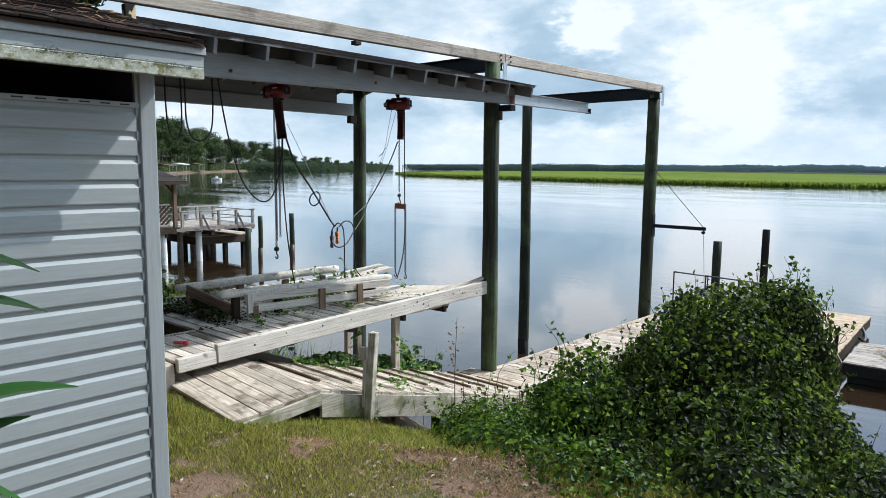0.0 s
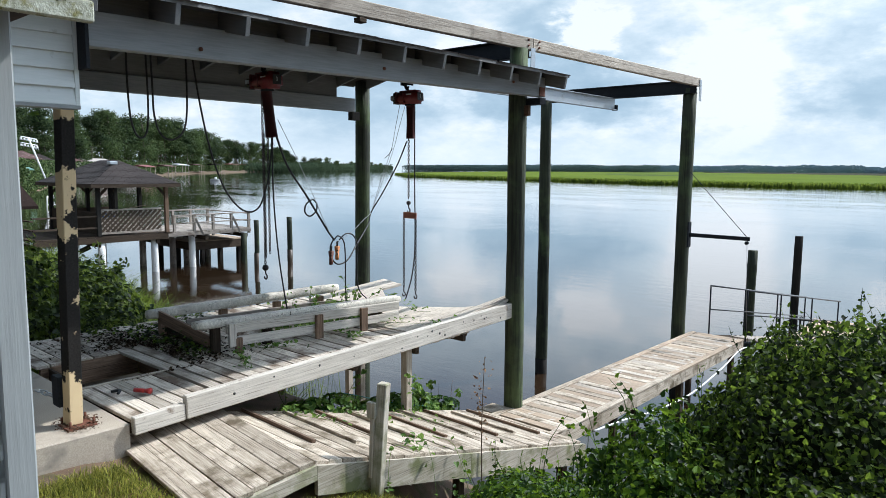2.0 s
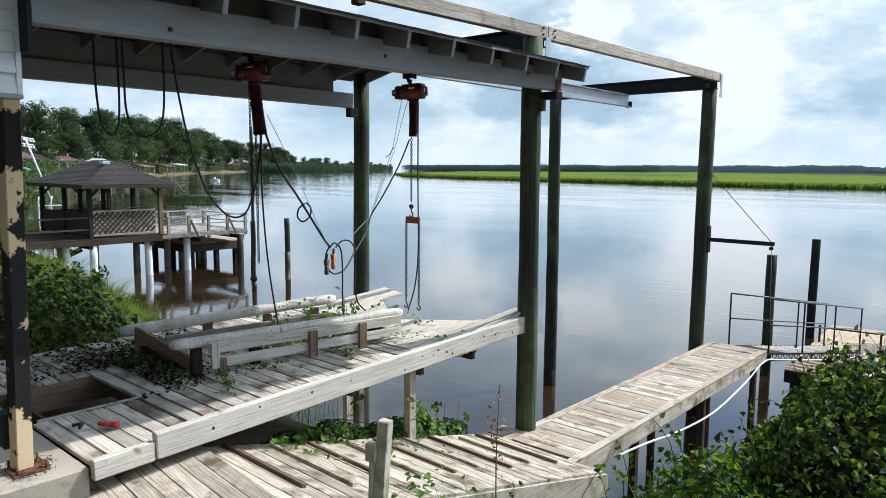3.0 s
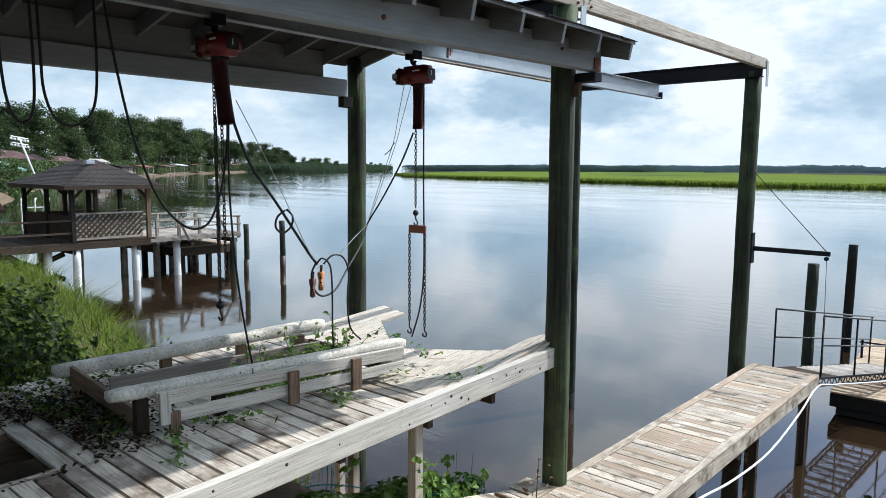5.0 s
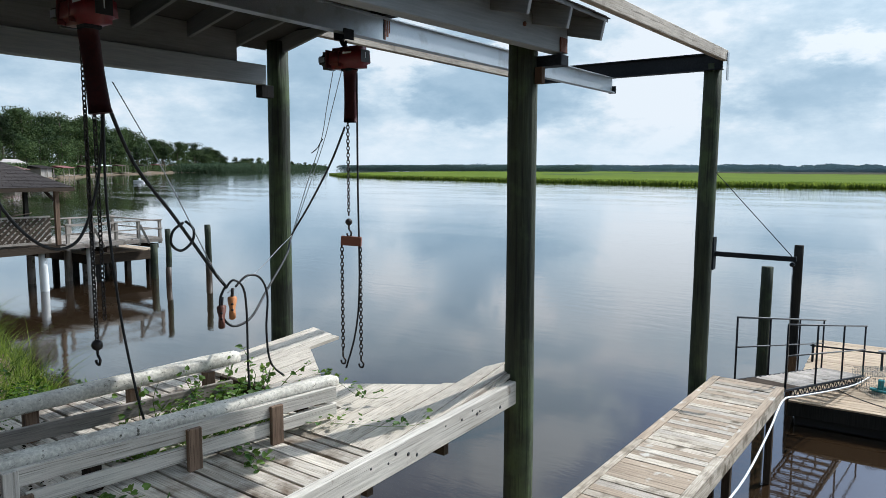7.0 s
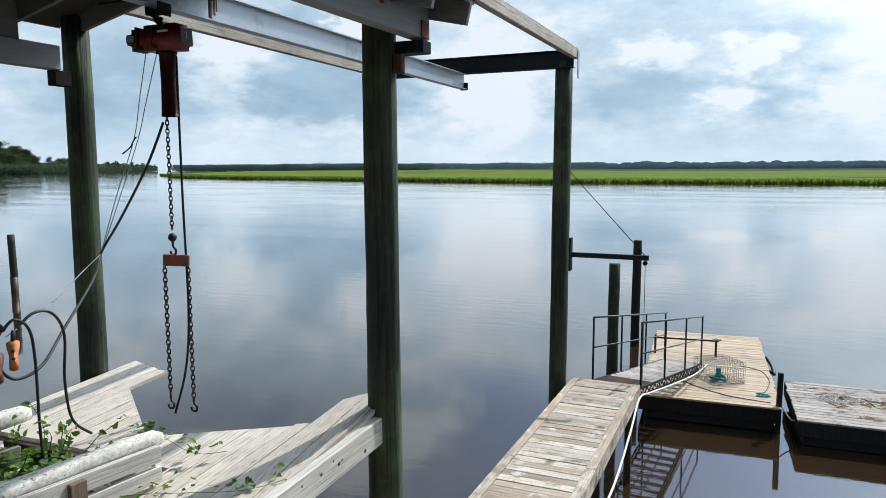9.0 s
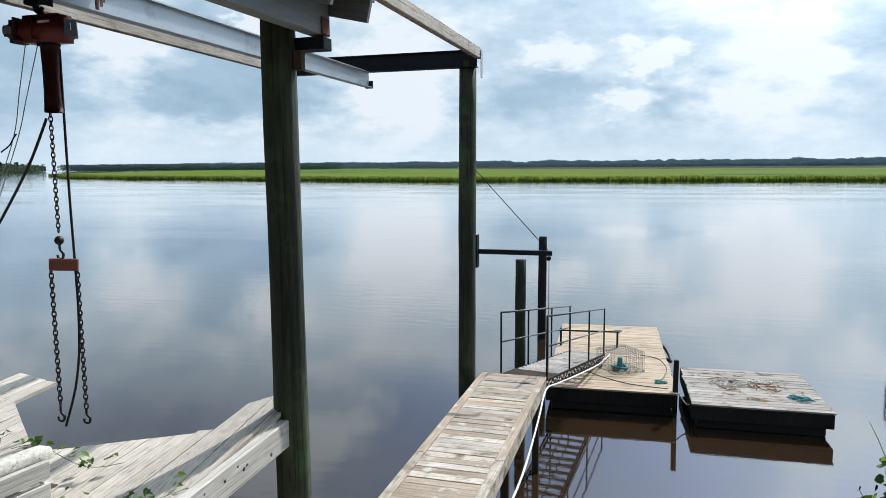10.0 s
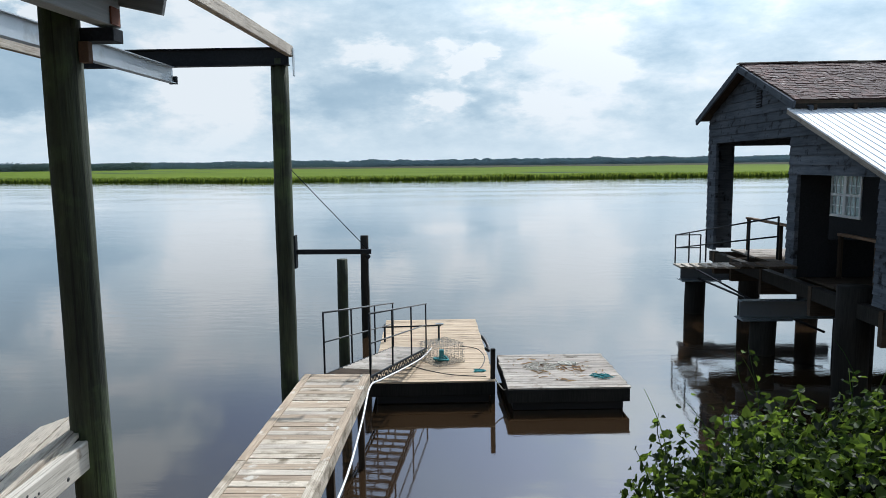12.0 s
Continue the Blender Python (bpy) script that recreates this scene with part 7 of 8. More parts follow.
bar("cross_brace", (-28.9, 9.9, 0.25), (-28.9, 12.1, 1.15), 0.05, 0.18, M["pile_dark"], pier)
bar("cross_brace", (-28.95, 9.9, 1.15), (-28.95, 12.1, 0.25), 0.05, 0.18, M["pile_dark"], pier)
bar("cross_brace", (-29.0, 10.4, 1.1), (-31.8, 12.3, 0.3), 0.05, 0.16, M["dark_x"], pier)
for x in (-28.42, -31.86):
    for k in range(5):
        y = 15.2 + 0.86 * k
        slab("rail_post", x - 0.05, x + 0.05, y - 0.05, y + 0.05, 1.30, 2.18, M["silver_z"], pier, 0.004)
        if k in (1, 3) and x > -30:
            bar("rail_brace", (x + 0.04, y + 0.05, 2.05), (x + 0.22, y + 0.30, 1.35), 0.04, 0.09, M["silver_x"], pier)
    for zz in (2.18, 1.86):
        slab("rail", x - 0.07, x + 0.07, 15.1, 18.72, zz, zz + 0.04, M["silver_y"], pier, 0.003)
for zz in (2.18, 1.86):
    slab("rail", -31.9, -28.4, 18.62, 18.72, zz - 0.045, zz - 0.004, M["silver_x"], pier, 0.003)
    slab("rail", -33.0, -28.6, 10.0, 10.1, zz, zz + 0.04, M["dark_x"], pier, 0.003)
slab("wing_rail", -28.45, -28.38, 10.0, 12.2, 2.28, 2.34, M["dark_y"], pier, 0.003)
slab("wing_rail", -28.45, -28.38, 10.0, 12.2, 1.85, 1.91, M["dark_y"], pier, 0.003)
cool = thing("cooler", -31.0, 13.6, 1.545, "small blue and white cooler on the gazebo floor", "cooler")
slab("cooler_body", -31.2, -30.8, 13.3, 13.9, 2.02, 2.30, M["blue_plastic"], cool, 0.03)
slab("cooler_lid", -31.22, -30.78, 13.28, 13.92, 2.303, 2.36, M["white_plastic"], cool, 0.02)
slab("cooler_stand", -31.15, -30.85, 13.35, 13.85, 1.545, 2.018, M["dark_z"], cool, 0.01)
lad = thing("boat_ladder", -34.2, 12.8, 0.0, "white tubular boat ladder behind the gazebo", "ladder")
for yy in (12.5, 13.0, 13.5):
    sweep("ladder_rail", [(-34.2, yy, -0.3), (-34.2, yy, 2.5), (-34.35, yy + 0.1, 2.85), (-34.6, yy + 0.15, 2.7)], 0.03, M["white_plastic"], lad, 8)
for zz in (1.6, 1.9, 2.2, 2.5):
    bar("rung", (-34.2, 12.5, zz), (-34.2, 13.5, zz), 0.05, 0.05, M["white_plastic"], lad)
fl = thing("low_platform", -31.0, 17.6, 0.0, "low brown plank platform behind the neighbour's pier", "platform")
for k in range(14):
    slab("plank", -33.0, -29.3, 16.4 + 0.19 * k, 16.4 + 0.19 * k + 0.18, 0.96, 1.00, M["tan_x"], fl, 0.003)
slab("frame", -33.0, -29.3, 16.4, 19.05, 0.62, 0.955, M["dark_y"], fl, 0.01)
for x in (-32.7, -31.1, -29.5):
    for y in (16.7, 18.8):
        slab("leg", x - 0.1, x + 0.1, y - 0.1, y + 0.1, -0.9, 0.618, M["pile_dark"], fl, 0.01)
wr = thing("wing_roof", -31.5, 8.5, 2.7, "low dark shingled roof beside the gazebo", "roof")
part("roof_body", prism_mesh("roof_body", [(-34.5, 2.75), (-31.6, 4.0), (-28.6, 2.75), (-28.6, 2.65), (-34.5, 2.65)], 5.6, 10.3, M["shingle_brown"]), wr)
for x in (-34.2, -29.0):
    for y in (6.5, 9.7):
        slab("post", x - 0.07, x + 0.07, y - 0.07, y + 0.07, -0.5, 2.66, M["dark_z"], wr, 0.005)
for x, y, top, r, mm in ((-26.8, 17.95, 1.98, 0.10, "pile"), (-26.9, 19.7, 2.02, 0.115, "pile")):
    t = thing("mooring_pile", x, y, -1.0, "green mooring pile standing alone in the river", "mooring pile", "mooring piles")
    part("shaft", pile_mesh("shaft", r, r * 0.97, top - 0.6, M[mm], rings=5, seed=int(y * 7)), t, pose(x, y, 0.6))
    part("tide_band", pile_mesh("tide_band", r, r, 1.6, M["pile_wet"], rings=3, seed=int(y * 9)), t, pose(x, y, -1.0))
    resize(t, *PIER)
for ob in (gz, pier, cool, lad, fl, wr):
    resize(ob, *PIER)

# ---- trees of the left shore ----
def tree_proto(name, pine, seed, height):
    """Trunk with limbs, and a crown of leaf tufts round the limb ends; unit tree at the origin."""
    rnd, rg = random.Random(seed), np.random.default_rng(seed)
    t = new(name)
    AT[t] = Matrix()
    tag = "tall dark pine on the river bank" if pine else "broad dark green oak on the river bank"
    tagged(t, tag, "tree", "shore trees")
    trunk = [Vector((0, 0, -1.5)), Vector((rnd.uniform(-.2, .2), rnd.uniform(-.2, .2), height * 0.35)), Vector((rnd.uniform(-.5, .5), rnd.uniform(-.5, .5), height * 0.7)), Vector((rnd.uniform(-.6, .6), rnd.uniform(-.6, .6), height * 0.96))]
    verts, faces = [], []

    def limb(pts, r0, r1, sides=6):
        o = len(verts)
        for i, p in enumerate(pts):
            r = r0 + (r1 - r0) * i / (len(pts) - 1)
            for k in range(sides):
                a = 2 * math.pi * k / sides
                verts.append(Vector(p) + Vector((math.cos(a) * r, math.sin(a) * r, 0)))
        for i in range(len(pts) - 1):
            for k in range(sides):
                j = (k + 1) % sides
                faces.append((o + i * sides + k, o + i * sides + j, o + (i + 1) * sides + j, o + (i + 1) * sides + k))

    limb(trunk, 0.020 * height, 0.006 * height, 8)
    tips = []
    n = 13 if pine else 18
    for k in range(n):
        f = rnd.uniform(0.48, 0.97) if pine else rnd.uniform(0.16, 0.94)
        base = trunk[1].lerp(trunk[3], (f - 0.35) / 0.61) if f > 0.35 else trunk[0].lerp(trunk[1], f / 0.35)
        a = rnd.uniform(0, 6.28)
        reach = height * (0.17 if pine else 0.30) * (1.15 - f * 0.75) * rnd.uniform(0.7, 1.2)
        tip = base + Vector((math.cos(a) * reach, math.sin(a) * reach, height * rnd.uniform(0.03, 0.10)))
        limb([base, base.lerp(tip, 0.5) + Vector((0, 0, 0.2)), tip], 0.006 * height, 0.002 * height, 5)
        tips += [(tip, rnd.uniform(0.085, 0.145) * height), (base.lerp(tip, 0.55), 0.10 * height)]
    tips.append((trunk[3], 0.09 * height))
    part("trunk", faces_mesh("trunk", [tuple(v) for v in verts], faces, M["bark"], True), t)
    c, nn, sz = [], [], []
    for p, r in tips:
        m = 105
        d = rg.normal(size=(m, 3))
        d /= np.linalg.norm(d, axis=1, keepdims=True)
        rad = r * (0.62 + 0.5 * rg.uniform(0, 1, m) ** 0.6)[:, None]
        q = d * rad * np.array([1.15, 1.15, 0.72])
        c.append(np.array(p) + q)
        nn.append(d + np.array([0, 0, 0.5]) + rg.normal(size=(m, 3)) * 0.35)
        sz.append(rg.uniform(0.019, 0.036, m) * height)
    ob = part("crown", leaf_cloud("crown", np.concatenate(c), np.concatenate(nn), np.concatenate(sz), M["pine_leaf" if pine else "tree_leaf"], 0.2, 0.85, rg, True), t)
    return t


protos = [tree_proto("shore_tree", k % 3 == 1, 60 + k, 25.0 if k % 3 == 1 else 21.0) for k in range(6)]
HEIGHTS = [25.0 if k % 3 == 1 else 21.0 for k in range(6)]
SKYLINE = ((-78.0, 5.0), (-72.5, 4.7), (-70.9, 4.6), (-69.6, 3.9), (-68.2, 3.3), (-66.0, 3.85), (-64.2, 3.3), (-62.2, 3.55), (-59.0, 2.6), (-56.3, 2.0), (-53.9, 1.45), (-51.0, 1.1), (-46.0, 0.8))   # bearing and height of the wooded skyline


def skyline(b):
    for (b0, h0), (b1, h1) in zip(SKYLINE, SKYLINE[1:]):
        if b <= b1:
            return h0 + (h1 - h0) * (b - b0) / (b1 - b0)
    return SKYLINE[-1][1]


def shore_at(b):
    """The point of the far bank at a bearing, seen from the lawn."""
    lo, hi = -1700.0, -60.0
    for _ in range(40):
        x = (lo + hi) / 2
        if math.degrees(math.atan2(x + 3.4, shore_y(x) - 3.1)) > b:
            lo = x
        else:
            hi = x
    return x


rt = random.Random(77)
spots = []
for row, (near, deep, low_, high_) in enumerate(((3, 12, 0.42, 0.66), (14, 34, 0.78, 1.06), (34, 60, 0.92, 1.10))):
    b = -76.5 + 0.1 * row
    while b < -51.5:
        x = shore_at(b)
        y = shore_y(x) - rt.uniform(near, deep)
        d = math.hypot(x + 3.4, y - 3.1)
        spots.append((x, y, (3.0 + d * math.tan(radians(skyline(b)))) * rt.uniform(low_, high_)))
        b += rt.uniform(0.35, 0.80) * (1.0 if b < -62 else 0.8) * (1.5, 1.0, 1.0)[row]
for row in range(3):
    b = -56.6 + 0.15 * row
    while b < -47.2:
        x = -700 - 480 * (b + 57.5) / 10.0
        y = 446 + (-700 - x) * 1.32 + rt.uniform(0, 20) + 24 * row
        spots.append((x, y, rt.uniform(9.5, 17.5) + (3.0 if b < -53.5 else 0.0)))
        b += rt.uniform(0.22, 0.55)
for k, (x, y, tall) in enumerate(spots):
    s = tall / (0.985 * HEIGHTS[k % 6])
    m = pose(x, y, max(land_z(x, y), WATER + 0.3) - 0.2, 0, 0, rt.uniform(0, 360)) @ Matrix.Diagonal((s * 1.12, s * 1.12, s, 1))
    p = protos[k % 6]
    if k < 6:
        p.matrix_basis = m
    else:
        q = copy_thing(p, Matrix())
        q.matrix_basis = m


def far_woods(name, x0, x1, line, depth, tall, n, seed, label, material, size=5.5, calm=1.0, fade=lambda a: 1.0, rough_top=0.0):
    rg = np.random.default_rng(seed)
    x = rg.uniform(x0, x1, n)
    y = np.array([line(a) for a in x]) + rg.uniform(0, depth, n)
    top = tall * np.array([0.80 + 0.22 * noise.noise((a * 0.012, seed, 0)) + 0.25 * noise.noise((a * 0.05, seed, 2)) + rough_top * noise.noise((a * 0.13, seed, 4)) for a in x])
    top *= np.array([fade(a) for a in x])
    z = rg.uniform(0.0, 1.0, n) ** 0.85 * top - 0.4
    nn = rg.normal(size=(n, 3)) * calm + [0, -0.6, 0.9]
    ob = part(name, leaf_cloud(name, np.stack([x, y, z], 1), nn, rg.uniform(0.65, 1.4, n) * size, material, 0.2, 0.95, rg, True))
    return tagged(ob, label, "woods", kind="stuff")


# distance haze is mixed into the leaf colours of haze_wood and haze_wood2
M["haze_wood"] = leafy("haze_tinted_far_wood", (0.085, 0.128, 0.122), (0.108, 0.154, 0.146), 0.9, 0.45, 0.0)
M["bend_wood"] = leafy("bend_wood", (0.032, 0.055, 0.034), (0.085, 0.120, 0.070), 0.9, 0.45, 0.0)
M["haze_wood2"] = leafy("haze_tinted_farther_wood", (0.120, 0.172, 0.200), (0.132, 0.186, 0.214), 0.9, 0.50, 0.0)
far_woods("far_woods", -1180, -700, lambda a: 446 + (-700 - a) * 1.32, 70, 48, 70000, 5, "woods along the bend of the river", M["bend_wood"], 1.9, 0.9, lambda a: 0.27, 0.30)
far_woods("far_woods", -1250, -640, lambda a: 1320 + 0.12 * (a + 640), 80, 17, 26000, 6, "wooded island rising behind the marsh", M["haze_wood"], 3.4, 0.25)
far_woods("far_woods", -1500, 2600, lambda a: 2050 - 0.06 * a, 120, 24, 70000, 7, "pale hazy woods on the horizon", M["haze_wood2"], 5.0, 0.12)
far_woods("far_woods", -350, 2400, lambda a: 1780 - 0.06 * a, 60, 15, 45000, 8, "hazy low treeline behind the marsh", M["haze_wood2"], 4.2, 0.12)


def shore_thicket():
    """Undergrowth that closes the gaps between the trunks."""
    g = np.random.default_rng(91)
    x = -(125 + 720 * g.uniform(0, 1, 52000) ** 1.3)
    y = np.array([shore_y(a) for a in x]) - g.uniform(0, 1, 52000) ** 1.9 * 24 + 1.6
    z = WATER + 0.1 + g.uniform(0, 1, 52000) ** 1.4 * (5.5 + 0.004 * -x)
    ob = part("shore_thicket", leaf_cloud("shore_thicket", np.stack([x, y, z], 1), g.normal(size=(52000, 3)) + [0.6, 0.5, 0.6], g.uniform(0.25, 0.6, 52000) + 0.0009 * -x, M["tree_leaf"], 0.2, 0.95, g, True))
    tagged(ob, "dark undergrowth below the shore trees", "undergrowth", kind="stuff")


shore_thicket()


# small shore buildings
def shore_shed(x, y, w, d, h, roof_mat, wall_mat, label, turn=30.0, open_sides=True):
    t = thing("shore_boathouse", x, y, WATER, label, "boathouse", "shore boathouses", turn=turn)
    base = pose(x, y, WATER, 0, 0, turn)
    for sx in (-1, 1):
        for sy in (-1, 0, 1):
            part("post", box_mesh("post", 0.25, 0.25, h + 1.5, M["silver_z"], 0.0), t, base @ pose(sx * w / 2, sy * d / 2, (h - 1.5) / 2))
    part("deck", box_mesh("deck", w + 1.5, d + 1.5, 0.2, M["silver_x"], 0.0), t, base @ pose(0, 0, 1.3))
    part("roof", prism_mesh("roof", [(-w / 2 - 0.6, h), (0, h + 1.0), (w / 2 + 0.6, h), (w / 2 + 0.6, h - 0.15), (-w / 2 - 0.6, h - 0.15)], -d / 2 - 0.6, d / 2 + 0.6, roof_mat), t, base)
    if not open_sides:
        part("wall", box_mesh("wall", w * 0.9, d * 0.9, h - 1.4, wall_mat, 0.0), t, base @ pose(0, 0, (h + 1.4) / 2))
    return t


M["red_roof"] = surface("red_metal_roof", (0.15, 0.045, 0.04), (0.24, 0.075, 0.065), rough=0.5, fine=2, bump=0.0, vary=0.05)
M["green_roof"] = surface("green_metal_roof", (0.09, 0.19, 0.16), (0.13, 0.25, 0.21), rough=0.5, fine=2, bump=0.0, vary=0.05)
M["house_wall"] = surface("far_house_wall", (0.22, 0.20, 0.175), (0.36, 0.33, 0.30), rough=0.8, fine=2, bump=0.0, vary=0.2)
for x, dy, w, d, h, rm, wm, lab, os_ in (
        (-661, 10, 15, 9, 8.2, "red_roof", "house_wall", "open boathouse with a red roof on the far bank", True),
        (-745, 11, 18, 9, 8.6, "red_roof", "house_wall", "long red-roofed boathouse on the far bank", True),
        (-590, 11, 16, 9, 7.2, "shingle", "house_wall", "dark-roofed boathouse on the far bank", True),
        (-301, 8, 10, 8, 4.9, "shingle", "house_wall", "grey boathouse on piles along the bank", False),
        (-262, 7, 9, 7, 4.4, "shake", "house_wall", "small brown boathouse at the bank", False),
        (-820, 14, 18, 9, 8.2, "white_metal", "house_wall", "pale boathouse far down the river", False),
        (-350, 8, 10, 8, 5.0, "red_roof", "house_wall", "small red-roofed dock house on the bank", True),
        (-410, 9, 11, 8, 5.4, "shake", "house_wall", "brown-roofed dock house on piles", True),
        (-468, 9, 12, 8, 6.4, "white_metal", "house_wall", "white-roofed boat lift on the bank", True),
        (-532, 10, 13, 8, 6.6, "shake", "house_wall", "brown-roofed boathouse on the bank", True)):
    shore_shed(x, shore_y(x) + dy - 4, w, d, h, M[rm], M[wm], lab, 32.0, os_)


def bank_house(x, y, w, d, h, roof_mat, label, wall_mat="house_wall"):
    z = land_z(x, y)
    t = thing("bank_house", x, y, z, label, "house", "bank houses", turn=30)
    base = pose(x, y, z, 0, 0, 30)
    part("wall", box_mesh("wall", w, d, h + 1, M[wall_mat], 0.0), t, base @ pose(0, 0, h / 2 - 0.5))
    part("roof", prism_mesh("roof", [(-w / 2 - 0.6, h), (0, h + w * 0.2), (w / 2 + 0.6, h), (w / 2 + 0.6, h - 0.2), (-w / 2 - 0.6, h - 0.2)], -d / 2 - 0.6, d / 2 + 0.6, roof_mat), t, base)
    for k in (-1, 0, 1):
        part("window", box_mesh("window", 0.1, 1.6, 1.5, M["dark_room"], 0.0), t, base @ pose(w / 2 + 0.02, k * d * 0.28, h * 0.5))


for x, dy, rm, lab in ((-177, 8, "shake", "brown-roofed house among the trees"), (-218, 8, "shingle", "low dark-roofed house among the trees"), (-254, 9, "shake", "ranch house behind the bank"), (-141, 6, "green_roof", "pavilion with a green metal roof"), (-313, 10, "house_wall", "white house among the trees")):
    low = rm == "green_roof"
    bank_house(x, shore_y(x) - dy, 7 if low else 9, 14, 1.5 if low else 3.2, M[rm], lab, "dark_x" if low else "house_wall")
t = thing("flood_light_mast", -112, 39.6, -0.5, "leaning white mast with rows of flood lights", "light mast")
mx0, my0 = -112, 37.0
sweep("mast", [(mx0, my0 + 2.9, -0.5), (mx0, my0, 8.1)], 0.13, M["white_metal"], t, 8)
for zz, off in ((8.0, 0.0), (7.15, 0.0)):
    bar("cross_arm", (mx0 - 1.6 + off, my0 + 1.6, zz), (mx0 + 1.4 + off, my0 - 1.4, zz + 0.25), 0.16, 0.12, M["white_metal"], t)
    for k in range(6):
        f = k / 5
        bm = bmesh.new()
        bmesh.ops.create_cone(bm, cap_ends=True, segments=10, radius1=0.20, radius2=0.12, depth=0.3)
        part("lamp_head", mesh_of(bm, "lamp_head", M["white_metal"], True), t, pose(mx0 - 1.6 + off + 3.0 * f, my0 + 1.6 - 3.0 * f, zz - 0.3 + 0.25 * f))
t = thing("moored_boat", -238.4, 140.3, 0.0, "small white boat moored off the bank", "boat")
bm = bmesh.new()
bmesh.ops.create_cube(bm, size=1.0)
bmesh.ops.subdivide_edges(bm, edges=list(bm.edges), cuts=2, use_grid_fill=True)
for v in bm.verts:
    v.co.y *= 1.0 - 0.55 * max(0, v.co.x) ** 2 * 4 * 0.9
    v.co.y *= 0.75 + 0.5 * (v.co.z + 0.5)
bmesh.ops.scale(bm, vec=(3.6, 1.5, 0.8), verts=bm.verts)
part("hull", mesh_of(bm, "hull", M["white_plastic"], True), t, pose(-238.4, 140.3, -0.45, 0, 0, 40))
slab("windscreen", -238.8, -238.0, 140.0, 140.6, -0.05, 0.65, M["white_plastic"], t, 0.05)

M["rot"] = leafy("rotting_leaf", (0.010, 0.007, 0.005), (0.045, 0.030, 0.018), 0.95, 0.0, 0.02)

# ---- near vegetation ----
rg = np.random.default_rng(23)


def lumps_cloud(lumps, per_m2, size, inner=0.0, shell=0.16, up=0.35):
    """Points and normals scattered over a heap of ellipsoids, those buried in a neighbour left out."""
    C, Nn, S = [], [], []
    for i, (cx, cy, cz, rx, ry_, rz_) in enumerate(lumps):
        area = 4 * math.pi * ((rx * ry_) ** 1.6 / 3 + (rx * rz_) ** 1.6 / 3 + (ry_ * rz_) ** 1.6 / 3) ** (1 / 1.6)
        n = int(area * per_m2)
        d = rg.normal(size=(n, 3))
        d /= np.linalg.norm(d, axis=1, keepdims=True)
        bumps = np.array([1.0 + 0.16 * noise.noise((a * 2.6 + cx, b * 2.6 + cy, c * 2.6)) + 0.10 * noise.noise((a * 6 + cx, b * 6, c * 6)) for a, b, c in d])
        f = (1.0 - rg.exponential(shell, n).clip(0, 0.6) + rg.normal(0, 0.025, n)) * bumps
        p = np.array([cx, cy, cz]) + d * np.array([rx, ry_, rz_]) * f[:, None]
        keep = p[:, 2] > np.array([land_z(a, b) for a, b, _ in p]) - 0.05
        for j, (ax, ay, az, bx, by, bz) in enumerate(lumps):
            if j != i:
                q = (p - [ax, ay, az]) / [bx, by, bz]
                keep &= (q ** 2).sum(1) > 0.55
        nn = d / np.array([rx, ry_, rz_]) + rg.normal(0, 0.45, (n, 3)) + [0, 0, up]
        C.append(p[keep]), Nn.append(nn[keep]), S.append(rg.uniform(0.55, 1.25, n)[keep] * size)
    return np.concatenate(C), np.concatenate(Nn), np.concatenate(S)


def shrub(name, lumps, per_m2, size, material, label, sprigs=0, seed=1, category="bush", up=0.35):
    cx, cy = lumps[0][0], lumps[0][1]
    t = thing(name, cx, cy, land_z(cx, cy), label, category)
    c, n, s = lumps_cloud(lumps, per_m2, size, up=up)
    rnd = random.Random(seed)
    # sprigs that break the outline, with their leaves
    for k in range(sprigs):
        l = rnd.choice(lumps)
        a, b = rnd.uniform(0, 6.28), rnd.uniform(0.15, 1.35)
        d = Vector((math.cos(a) * math.cos(b), math.sin(a) * math.cos(b), math.sin(b)))
        p = Vector(l[:3]) + Vector((d.x * l[3], d.y * l[4], d.z * l[5])) * 0.95
        L = rnd.uniform(0.15, 0.42)
        q = p + (d * 0.7 + Vector((rnd.uniform(-.4, .4), rnd.uniform(-.4, .4), 0.5))) * L
        mid = p.lerp(q, 0.5) + Vector((rnd.uniform(-.05, .05), rnd.uniform(-.05, .05), 0.04))
        sweep("stem", [p, mid, q], [0.0035, 0.003, 0.0015], M["weed"], t, 4, smooth_steps=2, ends=False)
        m = rnd.randrange(5, 10)
        f = rg.uniform(0, 1, m)
        pts = np.array([np.array(p.lerp(mid, 2 * u) if u < 0.5 else mid.lerp(q, 2 * u - 1)) for u in f]) + rg.normal(0, 0.03, (m, 3))
        c, n, s = np.concatenate([c, pts]), np.concatenate([n, rg.normal(size=(m, 3)) + [0, 0, 0.8]]), np.concatenate([s, rg.uniform(0.6, 1.1, m) * size])
    tagged(part("leaves", leaf_cloud("leaves", c, n, s, material, 0.22, 0.85, rg), t), kind="stuff")
    return t


